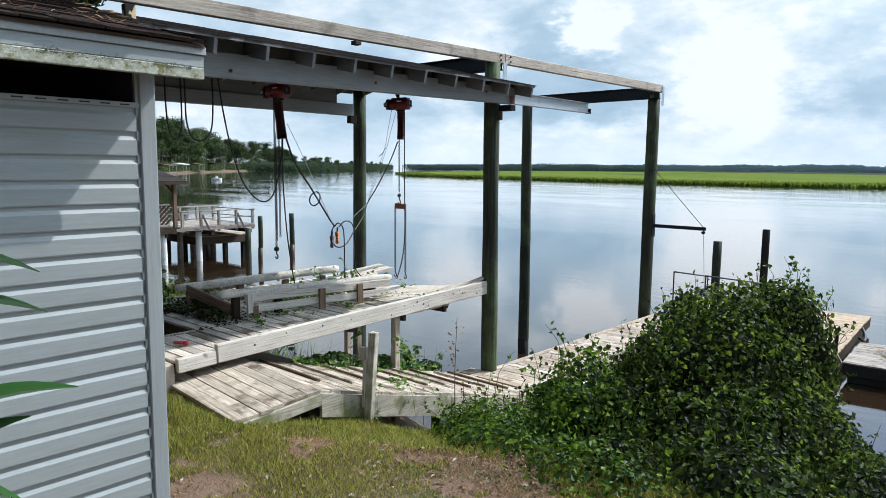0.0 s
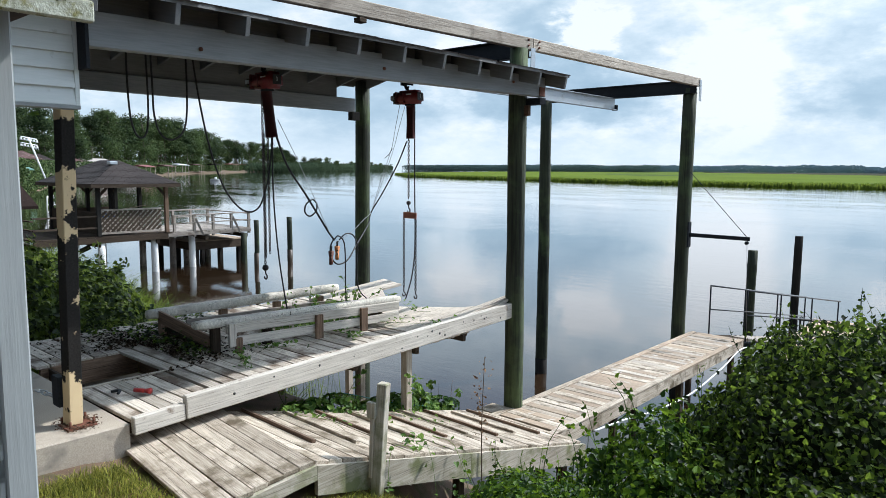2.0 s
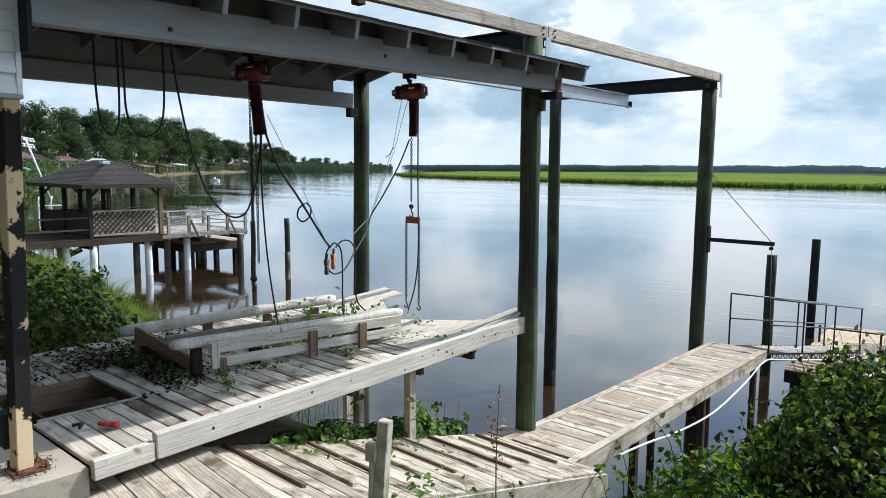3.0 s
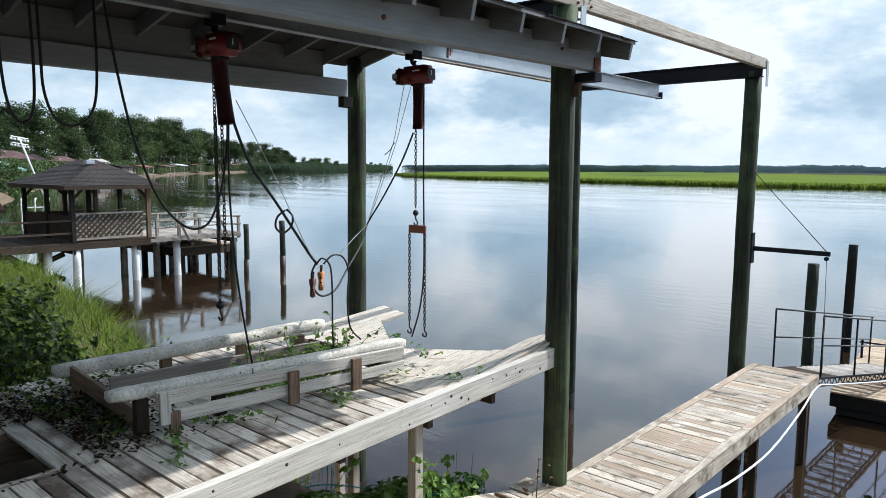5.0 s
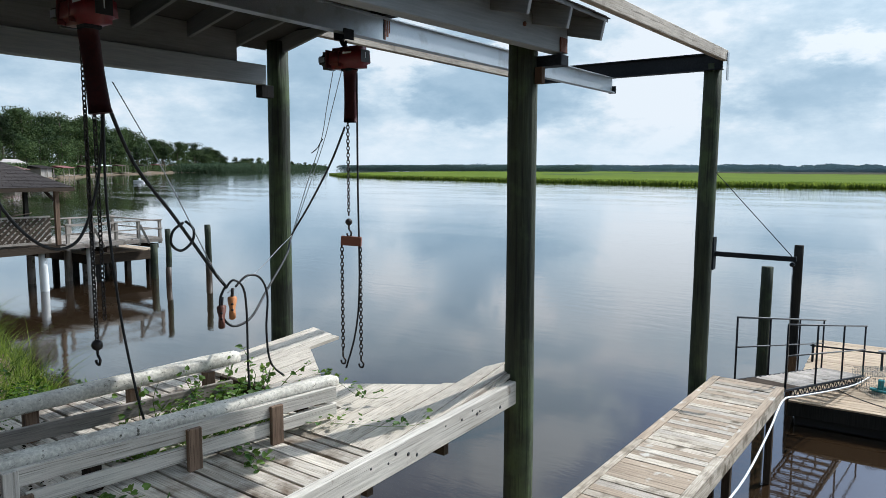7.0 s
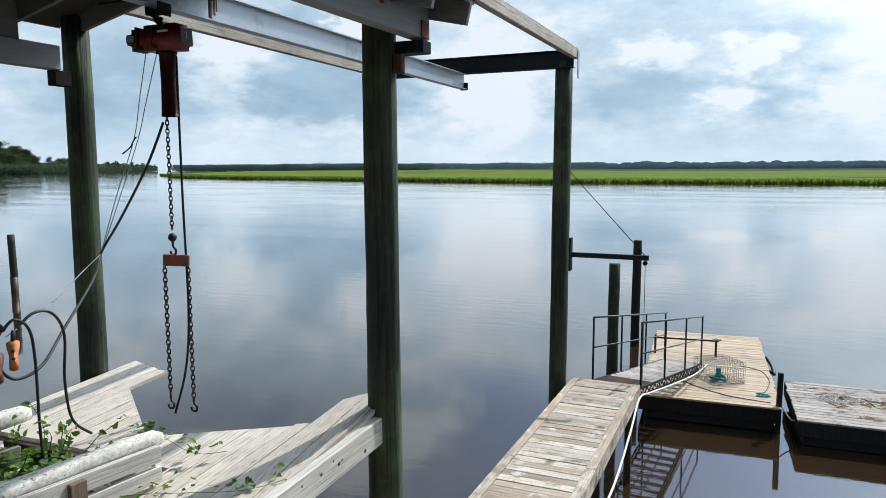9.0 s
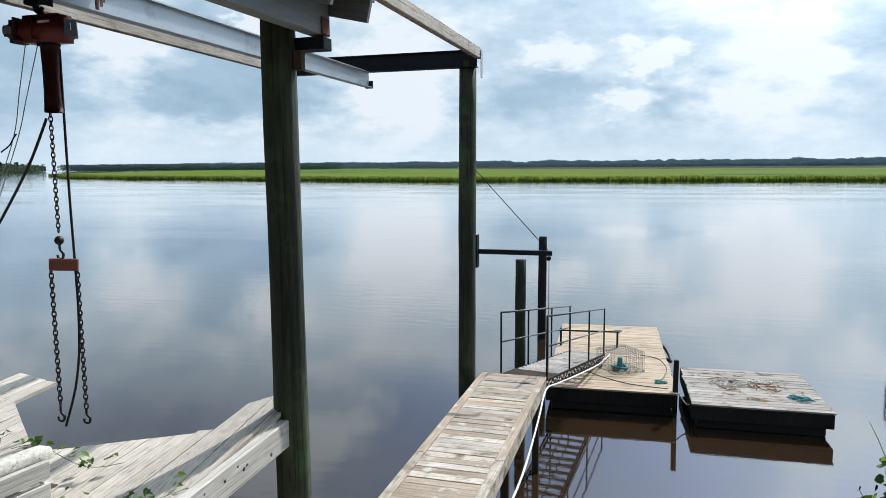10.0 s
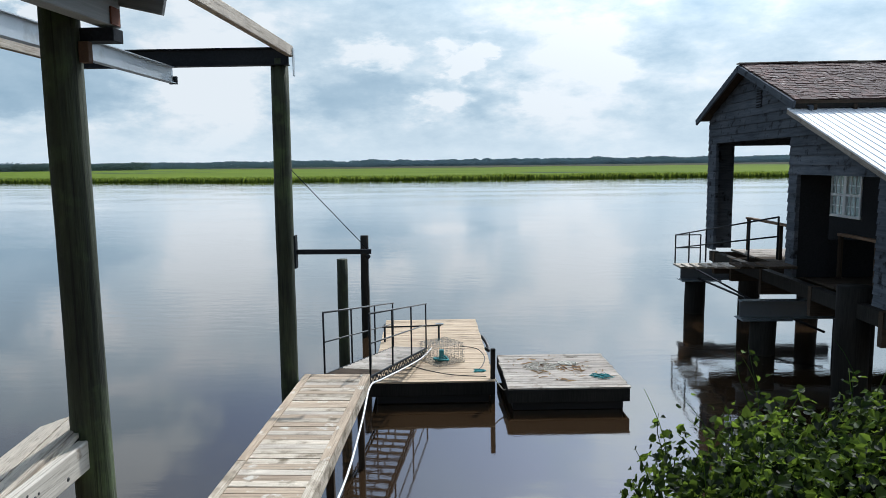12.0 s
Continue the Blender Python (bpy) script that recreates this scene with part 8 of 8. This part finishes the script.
vine_lumps = [(-2.55, 7.25, 1.15, 1.10, 1.50, 1.74), (-3.30, 7.35, 0.85, 0.80, 1.05, 1.40), (-2.5, 8.3, 1.2, 0.75, 0.9, 1.57), (-2.1, 5.95, 1.2, 1.05, 1.0, 1.02), (-3.0, 6.1, 1.1, 0.85, 0.9, 1.05), (-1.68, 6.7, 1.0, 0.72, 1.0, 1.15), (-1.65, 5.25, 1.45, 0.80, 0.65, 0.58), (-2.55, 5.1, 1.50, 0.65, 0.5, 0.42), (-1.0, 5.9, 1.25, 0.42, 0.95, 0.72), (-3.15, 8.0, 1.1, 0.62, 0.65, 1.55), (-2.15, 7.95, 2.1, 0.5, 0.6, 0.85)]
shrub("tall_weeds", [(-3.60, 6.25, 1.1, 0.50, 0.50, 1.22), (-3.30, 5.6, 1.2, 0.50, 0.42, 0.95), (-4.05, 6.3, 0.9, 0.45, 0.40, 1.00)], 520, 0.065, M["weed"], "tall leafy green weeds beside the vine mound", 45, 23, "weeds")
bush = shrub("vine_thicket", vine_lumps, 950, 0.056, M["vine"], "dense mound of dark green vines on the bank", 190, 5, up=-0.12)
# near-black lumps give the gaps between leaves the colour of shade
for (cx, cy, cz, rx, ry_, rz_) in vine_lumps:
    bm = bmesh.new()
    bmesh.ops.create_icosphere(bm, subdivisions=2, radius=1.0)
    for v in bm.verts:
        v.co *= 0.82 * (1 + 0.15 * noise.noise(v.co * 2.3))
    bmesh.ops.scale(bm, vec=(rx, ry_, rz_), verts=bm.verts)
    part("tangled_core", mesh_of(bm, "tangled_core", M["tangle"], True), bush, pose(cx, cy, cz), "near-black lump coloured as the shade inside the vines")
shrub("weed_clump", [(-3.95, 5.3, 1.35, 0.8, 0.6, 0.50), (-4.55, 5.75, 1.05, 0.6, 0.5, 0.36), (-3.2, 5.05, 1.25, 0.75, 0.6, 0.55), (-2.6, 4.7, 1.45, 0.8, 0.55, 0.50), (-3.6, 4.75, 1.5, 0.6, 0.4, 0.35), (-4.9, 6.2, 0.95, 0.5, 0.5, 0.4), (-4.2, 6.3, 0.75, 0.5, 0.5, 0.35)], 800, 0.052, M["weed"], "bright green leafy weeds below the ramp", 60, 9, "weeds")
shrub("bank_shrub", [(-12.9, 5.3, 1.4, 1.1, 1.2, 1.25), (-13.6, 5.9, 1.1, 0.9, 0.8, 1.40), (-14.8, 6.0, 1.0, 1.2, 1.0, 0.75), (-11.9, 4.15, 1.6, 0.75, 0.8, 1.60), (-16.5, 5.8, 1.1, 1.6, 1.2, 0.8)], 300, 0.095, M["shade_leaf"], "dark leafy shrubs beyond the deck", 40, 12)
shrub("ramp_ivy", [(-7.42, 5.7, 1.40, 0.22, 0.75, 0.20), (-7.45, 6.9, 1.12, 0.25, 0.80, 0.22), (-7.55, 7.9, 0.85, 0.20, 0.5, 0.18), (-7.6, 6.3, 0.9, 0.3, 1.0, 0.4)], 420, 0.085, M["ivy"], "ivy growing along the ramp edge", 7, 14, "ivy")
shrub("cradle_vine", [(-8.95, 7.25, 2.08, 0.42, 0.55, 0.20), (-9.0, 6.6, 2.03, 0.34, 0.40, 0.09), (-8.8, 7.55, 2.08, 0.22, 0.25, 0.14)], 420, 0.06, M["ivy"], "ivy sprawling inside the boat cradle", 14, 15, "ivy")
shrub("bank_weeds", [(-11.9, 7.2, 0.95, 0.55, 0.5, 0.45), (-12.8, 7.6, 0.8, 0.6, 0.5, 0.40), (-13.9, 7.7, 0.85, 0.7, 0.5, 0.40), (-11.4, 6.4, 1.2, 0.45, 0.6, 0.45)], 260, 0.075, M["weed"], "leafy weeds mixed into the bank grass", 30, 18, "weeds")
shrub("roof_vine", [(-7.7, 2.55, 5.80, 0.45, 0.45, 0.30), (-8.3, 2.75, 5.85, 0.55, 0.5, 0.34), (-7.35, 2.9, 5.78, 0.30, 0.25, 0.16)], 700, 0.06, M["shade_leaf"], "dark vines heaped on the boathouse roof", 14, 27, "vine")
# tall bank grass on the left
n = 34000
gxx, gyy = rg.uniform(-32, -10.9, n), rg.uniform(3.5, 13.5, n)
tuft = np.array([noise.noise((a * 1.6, b * 1.6, 3)) + 0.5 * noise.noise((a * 4.2, b * 4.2, 7)) for a, b in zip(gxx, gyy)])
keep = np.array([(-0.9 + 0.09 * max(0.0, -13 - a) < shore_y(a) - b < 7.0) for a, b in zip(gxx, gyy)]) & (tuft > -0.32)
gxx, gyy, tuft = gxx[keep], gyy[keep], tuft[keep]
gz_ = np.array([max(WATER - 0.05, land_z(a, b)) for a, b in zip(gxx, gyy)]) - 0.05
gh_ = rg.uniform(0.22, 0.72, len(gxx)) * (1.0 + 0.9 * np.clip(tuft, -0.4, 0.7))
tagged(part("bank_grass", blades("bank_grass", np.stack([gxx, gyy, gz_], 1), gh_, rg.uniform(0.009, 0.024, len(gxx)), M["reed"], 1.9, rg)), "tall tousled green grass on the wet bank", "grass", kind="stuff")
n = 200
gxx, gyy = rg.uniform(-16.5, -11.6, n), rg.uniform(8.0, 10.2, n)
tagged(part("water_reeds", blades("water_reeds", np.stack([gxx, gyy, np.full(n, WATER - 0.1)], 1), rg.uniform(0.7, 1.35, n), rg.uniform(0.012, 0.022, n), M["reed"], 0.4, rg)), "thin reeds standing in the shallows", "reeds", kind="stuff")
# lawn: short and green towards the ramp and the shed, thin and brown in between
n = 170000
lx = np.concatenate([rg.uniform(-6.9, -0.8, n), rg.uniform(-3.5, 6.0, 90000)])
ly = np.concatenate([rg.uniform(1.2, 6.0, n), rg.uniform(-4.8, 7.0, 90000)])
dens = np.array([noise.noise((a * 1.1, b * 1.1, 5)) + 0.6 * noise.noise((a * 3.1, b * 3.1, 9)) + 0.35 * noise.noise((a * 8.0, b * 8.0, 2)) for a, b in zip(lx, ly)])
worn = np.clip((lx + 5.7) / 1.2, 0, 1) * np.clip((4.9 - ly) / 1.0, 0, 1)
keep = (dens > -0.34 + 0.20 * worn) & ~((lx < -5.62) & (ly > 3.45)) & ~((lx < -3.62) & (ly < 1.86))
lx, ly, dens, worn = lx[keep], ly[keep], dens[keep], worn[keep]
lz = np.array([land_z(a, b) for a, b in zip(lx, ly)]) - 0.01
lh = rg.uniform(0.03, 0.105, len(lx)) * (1.0 - 0.35 * worn) * (1.0 + 0.5 * np.clip(dens, -0.5, 0.8))
tagged(part("lawn_grass", blades("lawn_grass", np.stack([lx, ly, lz], 1), lh, rg.uniform(0.004, 0.010, len(lx)), M["lawn"], 1.0, rg)), "short patchy lawn grass with bare spots", "grass", kind="stuff")
n = 120000
sx_, sy_ = rg.uniform(-6.6, -0.8, n), rg.uniform(1.2, 6.0, n)
keep = ~((sx_ < -5.62) & (sy_ > 3.45)) & ~((sx_ < -3.62) & (sy_ < 1.86))
sx_, sy_ = sx_[keep], sy_[keep]
sz_ = np.array([land_z(a, b) for a, b in zip(sx_, sy_)]) - 0.01
tagged(part("dry_grass", blades("dry_grass", np.stack([sx_, sy_, sz_], 1), rg.uniform(0.012, 0.045, len(sx_)), rg.uniform(0.003, 0.007, len(sx_)), M["straw"], 2.2, rg)), "dry straw-coloured grass among the lawn", "grass", kind="stuff")
n = 150
wx_, wy_ = rg.normal(-3.9, 0.9, n).clip(-5.5, -1.6), rg.normal(3.4, 0.8, n).clip(1.9, 4.9)
wz_ = np.array([land_z(a, b) for a, b in zip(wx_, wy_)]) + 0.03
tagged(part("pale_leaf_litter", leaf_cloud("pale_leaf_litter", np.stack([wx_, wy_, wz_], 1), rg.normal(0, 0.35, (n, 3)) + [0, 0, 1], rg.uniform(0.02, 0.06, n), M["pale_leaf"], 0.3, 0.55, rg)), "bleached dead leaves lying on the lawn", "leaves", kind="stuff")
n = 6500
dx, dy = np.concatenate([rg.uniform(-6.4, -2.0, n - 3500), rg.uniform(-4.6, -0.9, 3500)]), np.concatenate([rg.uniform(1.8, 5.4, n - 3500), rg.uniform(3.4, 5.8, 3500)])
keep = ~((dx < -5.6) & (dy > 3.4))
dx, dy = dx[keep], dy[keep]
dz = np.array([land_z(a, b) for a, b in zip(dx, dy)]) + 0.015
tagged(part("leaf_litter", leaf_cloud("leaf_litter", np.stack([dx, dy, dz], 1), rg.normal(0, 0.3, (len(dx), 3)) + [0, 0, 1], rg.uniform(0.015, 0.042, len(dx)), M["dry"], 0.2, 0.6, rg)), "dry brown leaves scattered on the lawn", "leaves", kind="stuff")


# vine runners with heart-shaped leaves on deck, cradle and ramp
def runner(pts, label, n, size=0.06, spread=0.05, material="ivy"):
    t = thing("vine_runner", *pts[0], label, "vine")
    sweep("stem", pts, 0.0022, M["ivy"], t, 5, smooth_steps=4)
    P = np.array(pts)
    seg = rg.integers(0, len(P) - 1, n)
    f = rg.uniform(0, 1, n)[:, None]
    c = P[seg] * (1 - f) + P[seg + 1] * f + rg.normal(0, spread, (n, 3)) * [1, 1, 0.35] + [0, 0, 0.03]
    tagged(part("leaves", leaf_cloud("leaves", c, rg.normal(0, 0.45, (n, 3)) + [0, 0, 1], rg.uniform(0.6, 1.2, n) * size, M[material], 0.2, 0.9, rg), t), kind="stuff")


runner([(-8.5, 7.9, 2.33), (-8.42, 8.05, 2.30), (-8.15, 8.15, 2.14), (-7.95, 8.3, 2.13)], "green vine trailing over the carpeted bunk", 34, 0.07)
runner([(-8.45, 7.4, 2.02), (-8.2, 7.6, 2.05), (-7.9, 7.75, 2.06), (-7.5, 7.95, 2.07), (-7.25, 8.2, 2.12)], "vine lying along the apron edge", 42, 0.055)
runner([(-8.4, 6.9, 2.01), (-8.1, 6.95, 2.0), (-7.9, 6.8, 2.0)], "small vine sprawling on the deck planks", 34, 0.06)
runner([(-8.3, 5.4, 2.01), (-8.0, 5.3, 2.01), (-7.75, 5.15, 2.0)], "vine and dry leaves at the cradle foot", 36, 0.06)
runner([(-8.5, 5.7, 2.02), (-8.3, 5.8, 2.01), (-8.15, 6.1, 2.01)], "vine tuft beside the lower rail", 26, 0.06)
runner([(-9.9, 4.9, 2.02), (-9.6, 5.0, 2.05), (-9.2, 5.1, 2.06), (-8.8, 5.15, 2.05), (-8.5, 5.0, 2.01)], "dark vine leaves under the cradle end", 230, 0.055, 0.12, "vine")
runner([(-10.5, 4.6, 2.02), (-10.2, 5.3, 2.04), (-10.3, 6.2, 2.04)], "dark vine leaves along the deck edge", 230, 0.055, 0.14, "vine")
runner([(-5.5, 5.1, 1.35), (-5.52, 5.16, 1.7), (-5.5, 5.3, 1.72), (-5.45, 5.45, 1.62)], "green vine climbing the ramp post", 26, 0.06)
runner([(-5.5, 6.2, 1.0), (-5.6, 6.1, 1.45), (-5.8, 6.0, 1.52)], "vine reaching over the ramp edge", 16, 0.06)
runner([(-7.2, 5.3, 1.66), (-6.9, 5.2, 1.68), (-6.6, 5.35, 1.66), (-6.3, 5.3, 1.65)], "green vine creeping across the ramp planks", 22, 0.06)
runner([(-7.2, 6.0, 1.46), (-6.8, 6.1, 1.46), (-6.45, 6.0, 1.47)], "small vine creeping over the ramp cleats", 18, 0.055)
runner([(-7.1, 6.7, 1.30), (-6.7, 6.75, 1.28), (-6.4, 6.9, 1.24)], "thin vine lying between the ramp cleats", 16, 0.05)
runner([(-5.45, 5.7, 1.0), (-5.58, 5.75, 1.42), (-5.75, 5.8, 1.56), (-5.95, 5.75, 1.55)], "vine tip climbing over the ramp stringer", 16, 0.06)
runner([(-7.1, 7.1, 1.6), (-7.0, 7.0, 1.45), (-6.85, 7.15, 1.35)], "ivy hanging below the deck beam", 40, 0.07)
runner([(-9.0, 7.6, 2.1), (-8.92, 7.58, 2.4), (-8.94, 7.5, 2.62)], "vine climbing the hanging cord", 14, 0.06, 0.03)
runner([(-10.4, 3.9, 5.0), (-10.3, 4.0, 4.85), (-10.25, 4.1, 4.65)], "green vine tip hanging from the roof edge", 22, 0.06, 0.03)
# rotting leaves by the cradle, laid thicker to darken the shaded deck
n = 9000
dx, dy = rg.uniform(-10.6, -8.2, n), rg.uniform(3.75, 6.0, n)
keep = ~((dx > -9.5) & (dx < -8.33) & (dy < 4.85)) & (rg.uniform(0, 1, n) < 1.2 * np.exp(-((dx + 9.3) / 0.95) ** 2 - ((dy - 4.85) / 0.5) ** 2) + 0.06)
dx, dy = dx[keep], dy[keep]
tagged(part("deck_litter", leaf_cloud("deck_litter", np.stack([dx, dy, np.full(len(dx), 2.012)], 1), rg.normal(0, 0.3, (len(dx), 3)) + [0, 0, 1], rg.uniform(0.014, 0.05, len(dx)), M["rot"], 0.2, 0.7, rg)), "dark rotting leaves on the deck planks, thickened to deepen the shade", "leaves", kind="stuff")
# stalk on the ramp, broad leaves by the shed
t = thing("weed_stalk", -5.6, 6.55, 0.8, "tall thin dry weed stalk beside the ramp", "weed")
sweep("stem", [(-5.6, 6.55, 0.7), (-5.62, 6.55, 1.5), (-5.60, 6.56, 2.25)], [0.008, 0.006, 0.003], M["soil"], t, 5)
c = np.array([(-5.61 + rg.normal(0, 0.05), 6.55 + rg.normal(0, 0.05), rg.uniform(1.4, 2.25)) for _ in range(60)])
part("leaves", leaf_cloud("leaves", c, rg.normal(size=(60, 3)), rg.uniform(0.02, 0.05, 60), M["dry"], 0.2, 0.6, rg), t)
t = thing("broadleaf_plant", -2.42, 0.10, land_z(-2.42, 0.10), "large glossy broadleaf plant beside the shed wall", "plant")
for k, (dx, dy, z, L, rzz, tilt) in enumerate(((-0.28, 0.40, 3.80, 0.36, 82, -8), (-0.28, 0.34, 3.66, 0.44, 84, -6), (-0.28, 0.40, 3.26, 0.46, 80, -20), (-0.20, 0.36, 3.10, 0.36, 95, -38), (-0.28, 0.36, 3.05, 0.36, 86, 6), (-0.05, 0.1, 3.9, 0.35, 80, 30))):
    bm = bmesh.new()
    rows = []
    for i in range(9):
        f = i / 8
        w = 0.075 * math.sin(math.pi * min(1, f * 0.93 + 0.05)) ** 0.8
        zc = -0.12 * f * f
        rows.append([bm.verts.new((f * L, -w, zc + w * 0.45)), bm.verts.new((f * L, 0, zc)), bm.verts.new((f * L, w, zc + w * 0.45))])
    for a, b in zip(rows, rows[1:]):
        bm.faces.new((a[0], a[1], b[1], b[0])), bm.faces.new((a[1], a[2], b[2], b[1]))
    part("leaf", mesh_of(bm, "leaf", M["broad"], True), t, pose(-2.42 + dx, 0.10 + dy, z, 0, tilt, rzz))
    sweep("stem", [(-2.42, 0.10, land_z(-2.42, 0.10)), (-2.42 + dx * 0.5, 0.10 + dy * 0.5, z - 0.3), (-2.42 + dx, 0.10 + dy, z)], 0.009, M["weed"], t, 5)

# dry reed litter washed onto the small float
rf = np.random.default_rng(47)
n = 75
fx, fy = rf.normal(-2.75, 0.42, n).clip(-3.65, -1.9), rf.normal(17.05, 0.38, n).clip(16.1, 17.9)
tagged(part("reed_litter", leaf_cloud("reed_litter", np.stack([fx, fy, np.full(n, 0.422)], 1), rf.normal(0, 0.12, (n, 3)) + [0, 0, 1], rf.uniform(0.06, 0.26, n), M["straw"], 0.2, 0.12, rf), None, Matrix.Translation(AFLOAT[1:]) @ Matrix.Scale(AFLOAT[0], 4)), "dry broken reeds washed onto the grey float", "reeds", kind="stuff")
